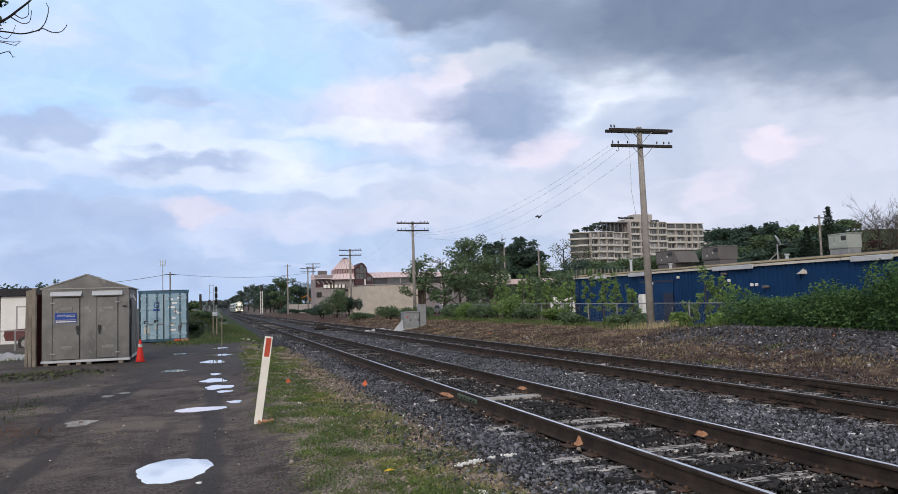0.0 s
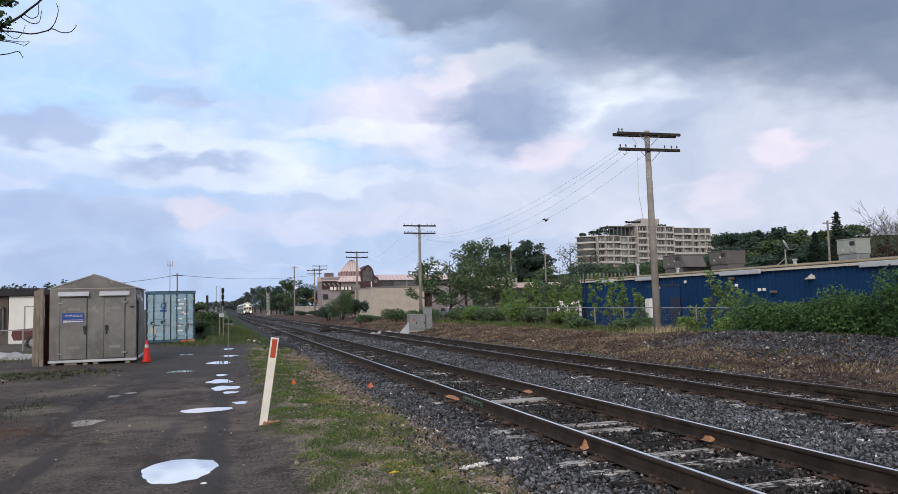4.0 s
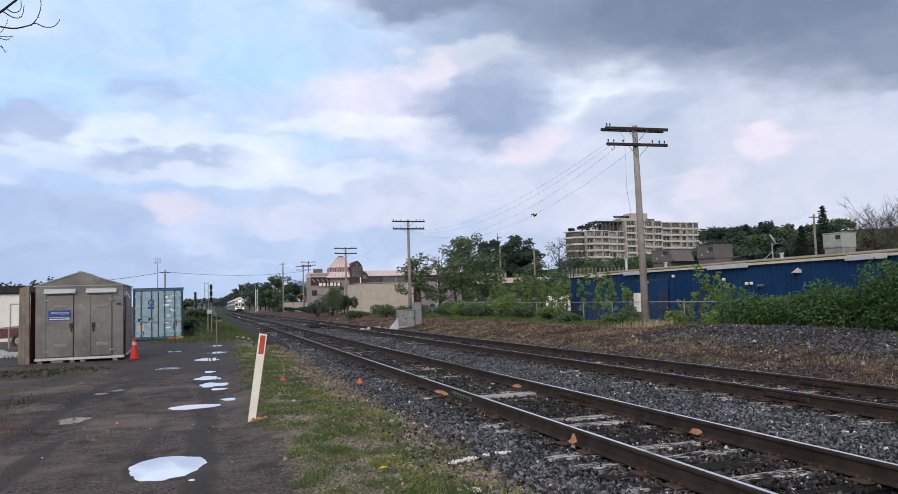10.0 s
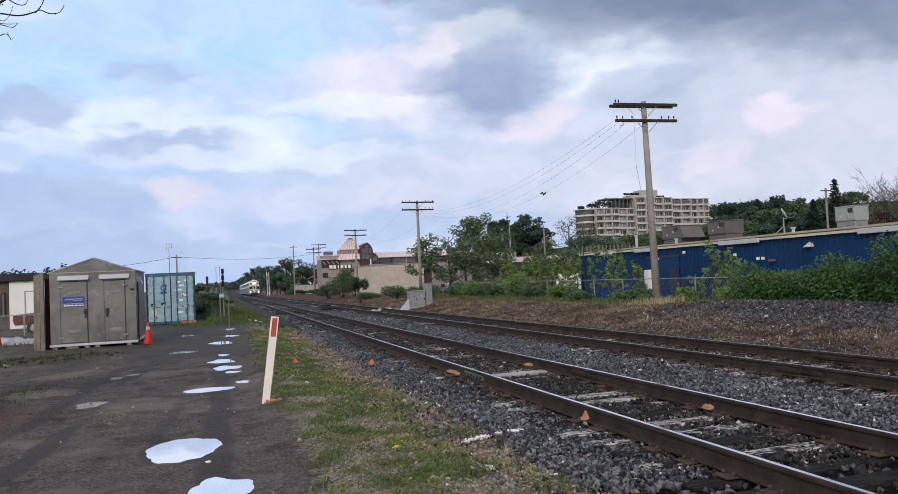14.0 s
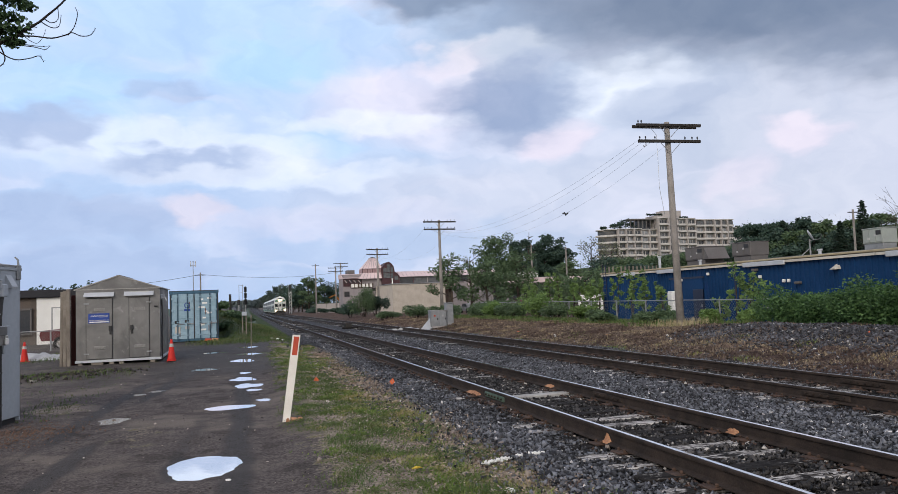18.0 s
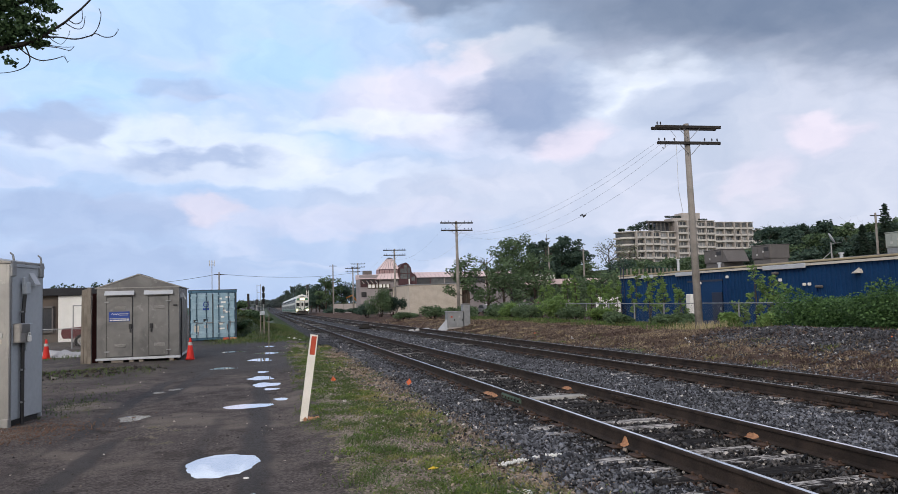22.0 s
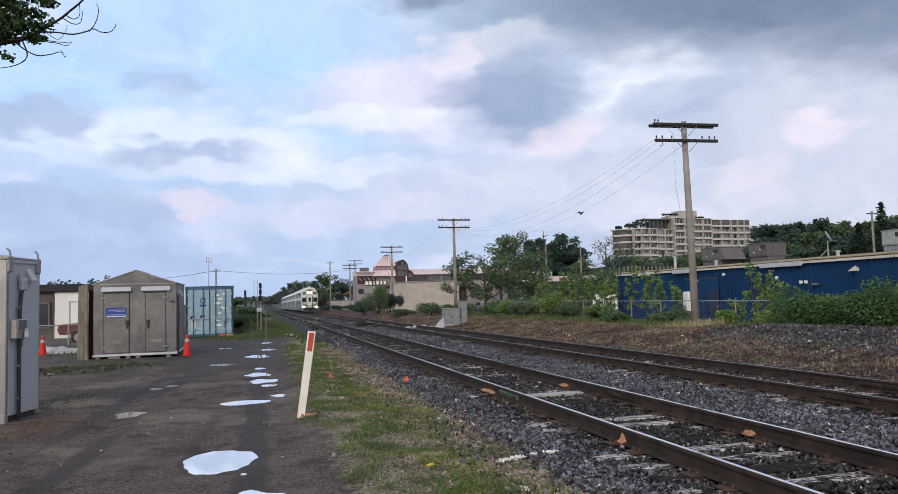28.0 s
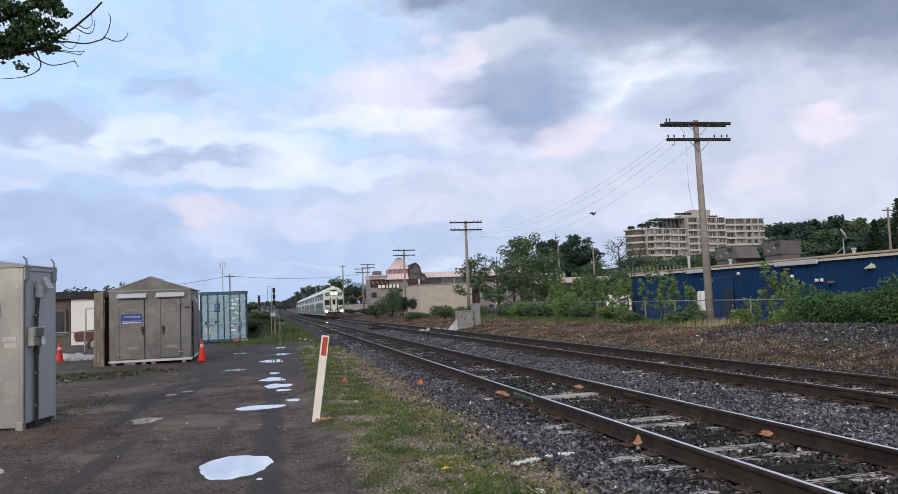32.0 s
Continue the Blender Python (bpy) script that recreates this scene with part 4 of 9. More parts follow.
def build_tracks():
    tie = Shape().box(0, 0, 0, 2.6, 0.23, 0.17, cut=0.012).mesh("tie", TIE)
    tarry_tie = Shape().box(0, 0, 0, 2.6, 0.23, 0.17, cut=0.012).mesh("tie", TIE_TARRY)
    pale_tie = Shape().box(0.1, 0, 0.02, 1.75, 0.23, 0.17, cut=0.012).mesh("tie", WOOD_PALE)
    plate = Shape().box(0, 0, 0, 0.34, 0.19, 0.018, cut=0.006)
    for sx in (-0.09, 0.09):
        for sy in (-0.06, 0.06):
            plate.box(sx, sy, 0.022, 0.03, 0.03, 0.035, cut=0.008)
    plate = plate.mesh("tie_plate", PLATE)
    for centre, label in ((-4.148, "railway track with rusty rails, shiny heads and weathered timber ties"), (0.0, "farther railway track with dull brown rails on dark ballast")):
        track = thing("railway_track", label, "railway track", kind="structure")
        for side in (-GAUGE / 2, GAUGE / 2):
            rail = part("rail", rail_shape(centre + side, -6, 640), RAIL_SIDE, track, "brown rusted steel rail")
            part("rail_head", head_shape(centre + side, -6, 640), RAIL_TOP if centre < 0 else RAIL_TOP_DULL, rail, "polished running surface")
        far, y, k = Shape(), -4.0, 0
        while y < 260:
            x, z = float(bend(y)) + centre, 0.045 - 0.085 + float(fall(y))
            tilt = random.uniform(-1.2, 1.2)
            if y < 120:
                pale = centre < 0 and abs(y - 11.9) < 0.2
                ob = part("tie", pale_tie if pale else tarry_tie if y > (9.6 if centre < 0 else 16) and random.random() < 0.85 else tie, TIE, track, "bleached pale timber tie" if pale else "")
                ob.matrix_basis = pose(x + random.uniform(-0.07, 0.07), y + random.uniform(-0.04, 0.04), z + random.uniform(-0.012, 0.006), 0, random.uniform(-0.4, 0.4), tilt)
                if 3 < y < 24 and (random.random() < 0.8):
                    for side in (-GAUGE / 2, GAUGE / 2):
                        p = part("tie_plate", plate, PLATE, track)
                        p.matrix_basis = pose(x + side, y, z + 0.094, 0, 0, tilt)
            else:
                far.box(x, y, z, 2.6, 0.23, 0.17)
            y += 0.53
        tagged(part("distant_ties", far, TIE_TARRY, track), kind="stuff")
        # bolted rail joints
        for side, y in ([(-GAUGE / 2, 11.5), (GAUGE / 2, 10.5)] if centre < 0 else [(-GAUGE / 2, 8.9), (GAUGE / 2, 9.75)]):
            x, fy = float(bend(y)) + centre + side, float(fall(y)) + RAIL_Z
            bar = part("joint_bar", Shape().box(x, y, fy + 0.08, 0.066, 0.92, 0.085, cut=0.012), GREEN_OXIDE if centre < 0 and side < 0 else RAIL_SIDE, track, "bolted rail joint bar")
            bolts = Shape()
            for k in range(6):
                bolts.rod((x - 0.055, y - 0.36 + 0.144 * k, fy + 0.08), (x + 0.055, y - 0.36 + 0.144 * k, fy + 0.08), 0.016, 6)
            part("bolts", bolts, RAIL_SIDE, bar)
        # orange survey paint on rail webs and feet
        if centre < 0:
            for side, y, w in ((-GAUGE / 2, 7.58, 0.17), (GAUGE / 2, 7.45, 0.2)):
                x, z = float(bend(y)) + centre + side, RAIL_Z + float(fall(y))
                o = [(y - w / 2, 0.03), (y + w / 2, 0.03), (y + w * 0.3, 0.07), (y + w * 0.12, 0.112), (y - w * 0.1, 0.105), (y - w * 0.3, 0.06)]
                part("paint_mark", Shape().prism([(a, z + b * (1.0 if side < 0 else 0.55)) for a, b in o], "x", x - 0.016, x + 0.016), ORANGE_PAINT, track, "orange survey paint")
            for side, y, w in ((-GAUGE / 2, 12.6, 0.7), (GAUGE / 2, 12.75, 0.35), (-GAUGE / 2, 7.58, 0.15), (GAUGE / 2, 7.4, 0.18)):
                x, z = float(bend(y)) + centre + side, RAIL_Z + float(fall(y))
                rings = []
                for k in range(9):
                    q = k / 8
                    f = 0.35 + 0.65 * math.sin(math.pi * min(1.0, 1.15 * q)) + 0.15 * math.sin(17 * q)
                    yy = y - w / 2 + w * q
                    xx = x - 0.0188 * (y - yy)
                    rings.append([(xx - 0.074, yy, z + 0.012), (xx - 0.03, yy, z + 0.027), (xx - 0.0135, yy, z + 0.03 + 0.035 * f), (xx - 0.005, yy, z + 0.03)])
                part("paint_mark", Shape().loft(rings), ORANGE_PAINT, track, "pale orange paint on the rail foot")


def scatter(n, x0, x1, y0, y1, keep=None):
    x, y = rng.uniform(x0, x1, n), rng.uniform(y0, y1, n)
    if keep is not None:
        k = rng.uniform(0, 1, n) < keep(x, y)
        x, y = x[k], y[k]
    return x, y


def patchy(x, y, s=1.0, seed=0.0):
    return 0.5 + 0.5 * (0.6 * np.sin(x * 2.1 * s + 3 * np.sin(y * 0.7 * s + seed)) * np.sin(y * 1.7 * s + 1.3 * np.sin(x * 1.1 * s + seed)) + 0.4 * np.sin(x * 5.3 * s + seed) * np.sin(y * 4.7 * s - x))


def build_ballast():
    def keep(x, y):
        u = x - bend(y) + 8.99
        on_tie = (np.abs(((y + 4.0) / 0.53 + 0.5) % 1.0 - 0.5) < 0.24) & ((np.abs(u - 4.842) < 1.3) | (np.abs(u - 8.99) < 1.3))
        rail = np.min([np.abs(u - c) for c in (4.0895, 5.5945, 8.2375, 9.7425)], 0) < 0.06
        edge = smooth(u - 0.5 * smooth(y, 22, 40) + 0.25 * (clumps(x, y) - 0.5), 2.72, 3.1) * smooth(u, 11.6, 10.9)
        return np.where(rail, 0.0, np.where(on_tie, 0.1 + 0.6 * (patchy(x, y, 1.3) > np.where((y < 9.5) | ((u > 7.0) & (y < 16)), 0.55, 0.33)) + np.where(y < 10.5, 0.1, 0.25) * ((u < 3.9) | ((u > 5.65) & (u < 8.1))), 1.0)) * (0.08 + 0.92 * edge) * (u < 12.4)

    spots, sizes = [], []
    for y0, y1, x1, per, size in ((-3.0, 5.0, 11.5, 110, 0.06), (5.0, 9, 10.5, 1400, 0.035), (9, 15, 13, 1150, 0.032), (15, 26, 13, 720, 0.033), (26, 50, 13, 190, 0.046)):
        x, y = scatter(int((x1 - 2.1) * (y1 - y0) * per), 2.1, x1, y0, y1, keep)
        u = x - bend(y) + 8.99
        heap = 0.004 + 0.016 * (patchy(x, y, 0.6, 2.0) - 0.3)
        spots.append(np.stack([x, y, land(x, y) + heap + rng.uniform(-0.02, 0.022, len(x))], 1))
        sizes.append(size * rng.uniform(0.75, 1.3, len(x)))
    spots, sizes = np.concatenate(spots), np.concatenate(sizes)
    u = spots[:, 0] - bend(spots[:, 1]) + 8.99
    oily = (np.abs(u - 4.842) + rng.normal(0, 0.12, len(u)) < 0.95) | (np.abs(u - 8.99) + rng.normal(0, 0.12, len(u)) < 1.0)
    tagged(new("track_stones", chip_mesh("track_stones", spots[oily], sizes[oily], TRACK_STONE)), "oily blackened ballast between the rails", "ballast", kind="stuff")
    spots, sizes = spots[~oily], sizes[~oily]
    # rusty chips and dead leaves along the rails
    y = 5 + 21 * rng.uniform(0, 1, 4500) ** 1.3
    side = rng.choice((4.0895, 5.5945, 8.2375, 9.7425), len(y))
    x = bend(y) - 8.99 + side + rng.choice((-1, 1), len(y)) * rng.uniform(0.07, 0.27, len(y))
    keep2 = patchy(x, y, 1.4, 6.0) > 0.42
    x, y = x[keep2], y[keep2]
    tagged(new("rusty_chips", chip_mesh("rusty_chips", np.stack([x, y, land(x, y) + 0.03], 1), 0.022 + 0.001 * y, RUST_STONE)), "rust-brown chips and leaf litter along the rails", "debris", kind="stuff")
    # line of spilt white paint across the stones
    k = rng.uniform(0, 1, 600)
    x, y = 2.42 + 0.95 * k + rng.normal(0, 0.02, 600), 7.24 + 0.3 * k ** 0.7 + rng.normal(0, 0.018, 600)
    keep2 = patchy(x, y, 5.0, 1.0) > 0.4
    tagged(new("paint_splash", stone_mesh("paint_splash", np.stack([x, y, land(x, y) + rng.uniform(0.022, 0.045, len(x))], 1)[keep2], np.full(keep2.sum(), 0.017), WHITE)), "broken line of white paint on ballast stones", "paint", kind="stuff")
    tagged(new("ballast_stones", chip_mesh("ballast_stones", spots, sizes, BALLAST)), "dark grey crushed ballast stones along the tracks", "ballast", kind="stuff")
    # slag heap on the far bank
    x, y = scatter(36000, 12.6, 19.4, 8, 25, lambda x, y: np.exp(-(((x - 16.0) / 2.5) ** 4)) * smooth(y, 8, 9.5) * smooth(y, 23.5, 19) * (patchy(x, y, 0.5) > 0.16))
    tagged(new("slag_heap", chip_mesh("slag_heap", np.stack([x, y, land(x, y) + 0.01], 1), rng.uniform(0.035, 0.075, len(x)), SLAG)), "low heap of grey crushed stone on the weedy bank", "stone heap", kind="stuff")
    # loose pebbles on the verge and lane
    x, y = scatter(90000, -4.5, 3.4, 5, 32, lambda x, y: 0.008 + 0.99 * smooth(x - 0.012 * y, 0.75, 1.7) * smooth(x - 0.018 * y, 3.3, 2.7))
    k = sunk(x, y) < 0.3
    tagged(new("loose_pebbles", stone_mesh("loose_pebbles", np.stack([x, y, ground_z(x, y)], 1)[k], rng.uniform(0.008, 0.022, k.sum()) * np.where((rng.uniform(0, 1, k.sum()) > 0.96) & (x[k] > 1.0), 2.4, 1.0), PEBBLE)), "scattered pale pebbles on verge and lane", "pebbles", kind="stuff")
    x, y = scatter(2500, -5.0, 1.3, 5, 26, lambda x, y: 0.3 + 0.7 * patchy(x, y, 1.7, 2.0))
    k = sunk(x, y) < 0.35
    tagged(new("mud_crumbs", stone_mesh("mud_crumbs", np.stack([x, y, ground_z(x, y) - 0.003], 1)[k], rng.uniform(0.008, 0.022, k.sum()), MUD)), "small dark crumbs of mud on the lane", "mud", kind="stuff")
    # pale stray stones by the rails
    for x, y, s in ((3.93, 7.5, 0.1), (4.1, 7.3, 0.05), (2.4, 7.36, 0.07), (2.97, 7.09, 0.06), (2.95, 8.2, 0.06), (5.35, 17.0, 0.1), (0.9, 8.34, 0.08), (8.25, 9.3, 0.09), (5.9, 8.0, 0.06), (2.67, 6.68, 0.07), (2.66, 9.18, 0.06), (2.9, 10.87, 0.09), (2.47, 8.26, 0.06), (2.55, 13.6, 0.08)):
        me = stone_mesh("stray_stone", np.array([[0.0, 0.0, 0.0]]), np.array([s * 0.8]), PEBBLE)
        single("stray_stone", me, WHITE, "pale stray stone lying among the ballast", "stone", pose(x, y, float(land(x, y)) + s * 0.3), "pale stones by the rails")


def clumps(x, y):
    """Uneven tufty cover from 0 to 1, at three sizes with no even rhythm."""
    a = patchy(x * 1.0 + 0.31 * y, y * 0.62, 1.1, 1.0)
    b = patchy(x - 0.47 * y, y * 0.8 + 0.2 * x, 2.7, 2.0)
    c = patchy(x + 0.23 * y, y, 6.3, 5.0)
    return 0.42 * a + 0.33 * b + 0.25 * c


def build_weeds():
    def verge(x, y):
        u = x - bend(y) + 8.99
        return np.clip(1.15 - np.abs(u - 1.72 - 0.014 * y) / 1.05, 0, 1) ** 0.8 * (0.04 + 0.96 * smooth(clumps(x, y), 0.49, 0.62))

    x, y = scatter(210000, 0.4, 3.3, 5.2, 34, lambda x, y: verge(x, y) * np.clip(11 / y, 0.35, 1.0))
    tagged(new("verge_grass", blade_mesh("verge_grass", np.stack([x, y, ground_z(x, y)], 1), 0.014 + 0.03 * clumps(x, y) ** 2 * 2, 0.005 + 0.0006 * y, GRASS, 1.5)), "short patchy green grass between lane and ballast", "grass", kind="stuff")
    tufts, low_tufts = [], []
    for cx, cy, r in ((1.06, 7.33, 0.22), (1.93, 9.76, 0.22), (2.46, 9.66, 0.2), (1.26, 9.35, 0.18), (1.75, 10.3, 0.2), (2.18, 7.89, 0.2), (2.21, 6.44, 0.2), (1.5, 8.6, 0.2), (1.2, 12.5, 0.3), (1.6, 17, 0.5), (1.5, 20, 0.5)):
        tufts.append(np.stack([rng.normal(cx, r * 0.6, 300) + rng.normal(0, 0.06), rng.normal(cy, r * 1.0, 300)], 1))
    for k in range(330):
        cy = 5.3 + 24.7 * rng.uniform() ** 1.25
        cx = 1.65 + 0.015 * cy + rng.normal(0, 0.45)
        n = int(rng.uniform(60, 320))
        r = rng.uniform(0.05, 0.17)
        low_tufts.append(np.stack([rng.normal(cx, r, n), rng.normal(cy, r * 1.3, n)], 1))
    lt = np.concatenate(low_tufts)
    tagged(new("low_plants", leaf_mesh("low_plants", np.stack([lt[:, 0], lt[:, 1], ground_z(lt[:, 0], lt[:, 1]) + rng.uniform(0.0, 0.035, len(lt))], 1), 0.014, LEAF_WEED, 0.3, 1.5)), "small low weeds and clover clumps on the verge", "weeds", kind="stuff")
    x, y = scatter(20000, 1.6, 3.4, 5.2, 30, lambda x, y: np.exp(-((x - 2.6 - 0.012 * y + 0.1) / 0.33) ** 2) * (patchy(x, y, 1.1, 3.0) > 0.45))
    tagged(new("dead_stems", blade_mesh("dead_stems", np.stack([x, y, land(x, y)], 1), 0.06, 0.008, DRY, 1.0)), "tan dead stems along the ballast edge", "weeds", kind="stuff")
    x, y = scatter(60000, 0.9, 3.6, 5.2, 28, lambda x, y: np.exp(-((x - 2.4 - 0.014 * y) / 0.5) ** 2) * (0.15 + 0.85 * smooth(clumps(x + 3.0, y), 0.45, 0.65)) * np.clip(10 / y, 0.3, 1))
    tagged(new("verge_litter", leaf_mesh("verge_litter", np.stack([x, y, land(x, y) + rng.uniform(0.0, 0.03, len(x))], 1), 0.011 + 0.0009 * y, STRAW_LITTER, 0.35, 2.6)), "tan leaf litter and dead stalks along the ballast edge", "litter", kind="stuff")
    t = np.concatenate(tufts)
    tagged(new("grass_tufts", blade_mesh("grass_tufts", np.stack([t[:, 0], t[:, 1], ground_z(t[:, 0], t[:, 1])], 1), 0.06, 0.006, GRASS_LUSH, 1.3)), "lush green grass tufts on the verge", "grass", kind="stuff")
    x, y = scatter(90000, -7, 3.3, 29, 70, lambda x, y: smooth(y, 34, 39) * smooth(x, -2.5, -0.4) * smooth(x, 3.3, 2.2) + (x < -3.2) * 0.25 * smooth(y, 44, 30))
    tagged(new("tall_grass", blade_mesh("tall_grass", np.stack([x, y, land(x, y)], 1), 0.13, 0.015, GRASS_ROUGH, 1.1)), "tall rough grass on the mound beyond the lane", "grass", kind="stuff")
    x, y = scatter(7000, -5.5, -2.4, 13, 27, lambda x, y: 0.35 * patchy(x, y, 0.8, 5.0) ** 3 + 0.9 * np.exp(-((x + 3.3) / 0.5) ** 2 - ((y - 15.2) / 1.1) ** 2) + 0.7 * np.exp(-((x + 1.25) / 0.16) ** 2 - ((y - 12.3) / 0.25) ** 2))
    tagged(new("sparse_grass", blade_mesh("sparse_grass", np.stack([x, y, ground_z(x, y)], 1), 0.045, 0.014, GRASS_LUSH, 1.0)), "sparse grass at the muddy lane's edge", "grass", kind="stuff")
    x, y = scatter(9000, -8.0, -2.2, 19.5, 26, lambda x, y: np.exp(-((y - 22.3 - 0.35 * (x + 4.0)) / 0.9) ** 2) * smooth(x, -2.2, -3.6) * (patchy(x, y, 1.2, 3.0) > 0.35))
    tagged(new("ridge_weeds", blade_mesh("ridge_weeds", np.stack([x, y, ground_z(x, y)], 1), 0.07, 0.02, GRASS_ROUGH, 1.0)), "dark matted weeds on a low ridge of soil", "weeds", kind="stuff")
    x, y = scatter(2600, -8.0, -2.2, 19.5, 26, lambda x, y: np.exp(-((y - 22.2 - 0.35 * (x + 4.0)) / 0.8) ** 2) * smooth(x, -2.2, -3.6))
    tagged(new("soil_lumps", stone_mesh("soil_lumps", np.stack([x, y, ground_z(x, y)], 1), rng.uniform(0.03, 0.09, len(x)), MUD)), "dark lumps of turned soil along the ridge", "soil", kind="stuff")
    x, y = scatter(170000, 10.9, 18.5, 8, 80, lambda x, y: smooth(x - bend(y) + 8.99, 11, 12.2) * patchy(x, y, 0.55, 2.0) ** 1.5 * smooth(y, 95, 30) * (1 - 0.9 * np.exp(-(((x - 16.0) / 2.4) ** 4)) * (y < 22.5) * (patchy(x, y, 0.5) > 0.16)))
    tagged(new("dry_weeds", blade_mesh("dry_weeds", np.stack([x, y, land(x, y)], 1), 0.04 + 0.08 * patchy(x, y, 0.9), 0.009 + 0.0006 * y, DRY, 1.1)), "brown dead weeds covering the far bank", "weeds", kind="stuff")
    x, y = scatter(90000, 10.9, 18.6, 8, 60, lambda x, y: smooth(x - bend(y) + 8.99, 10.9, 11.9) * (0.25 + 0.75 * patchy(x, y, 1.1, 4.0)) * smooth(y, 62, 18) * (1 - 0.9 * np.exp(-(((x - 16.0) / 2.4) ** 4)) * (y < 22.5) * (patchy(x, y, 0.5) > 0.16)))
    tagged(new("bank_litter", leaf_mesh("bank_litter", np.stack([x, y, land(x, y) + rng.uniform(0.0, 0.05, len(x))], 1), 0.013 + 0.0009 * y, LITTER, 0.5, 3.2)), "reddish-brown dead stalks and leaf litter on the bank", "litter", kind="stuff")
    greens = []
    for k in range(40):
        cy = 8 + 45 * rng.uniform(0, 1) ** 1.4
        cx = float(bend(cy)) + rng.choice((2.6, 3.3, 5.0, 8.0)) + rng.normal(0, 0.5)
        n, r = int(rng.uniform(25, 90)), rng.uniform(0.08, 0.25)
        greens.append(np.stack([rng.normal(cx, r, n), rng.normal(cy, r * 1.2, n)], 1))
    gr = np.concatenate(greens)
    tagged(new("bank_weeds", blade_mesh("bank_weeds", np.stack([gr[:, 0], gr[:, 1], land(gr[:, 0], gr[:, 1])], 1), 0.08, 0.012, GRASS, 1.3)), "yellow-green weed clumps on the far bank", "weeds", kind="stuff")
    x, y = scatter(60000, 11.3, 18.5, 8, 50, lambda x, y: ((patchy(x, y, 0.7, 7.0) > 0.74) * 0.5 + 1.0 * np.exp(-((x - bend(y) - 3.4 - 0.3 * np.sin(1.1 * y)) / 0.6) ** 2) * smooth(clumps(x, 0.6 * y), 0.42, 0.62)) * smooth(x, 17, 14) * np.clip(20 / y, 0.4, 1))
    tagged(new("straw_tufts", blade_mesh("straw_tufts", np.stack([x, y, land(x, y)], 1), 0.075, 0.009, STRAW, 1.3)), "pale straw tufts on the far bank", "weeds", kind="stuff")
    x, y = scatter(17000, 16.3, 20.8, 14, 70, lambda x, y: smooth(x + 0.5 * np.sin(0.9 * y), 16.8, 18.2) * (0.25 + 0.75 * patchy(x, y, 0.8, 9.0)) * np.where((y < 22.5) & (x < 18.4), 0.1, 1.0))
    tagged(new("bank_grass", blade_mesh("bank_grass", np.stack([x, y, land(x, y)], 1), 0.24, 0.03, GRASS_LUSH, 0.6)), "green grass and weeds under the fence", "grass", kind="stuff")


# ---- beside the lane ----
def bars(parent, x, z, w, h, rows, material, y=-0.004, name="lettering"):
    """Rows of unreadable print as plain bars on a plate that faces -y."""
    for k in range(rows):
        s = Shape()
        left, zz = x - w / 2, z + h / 2 - (k + 0.5) * h / rows
        while left < x + w / 2 - 0.02:
            step = random.uniform(0.03, 0.09)
            s.box(min(left + step / 2, x + w / 2 - 0.02), y, zz, step * 0.85, 0.004, h / rows * 0.5)
            left += step
        part(name, s, material, parent, "faded print")


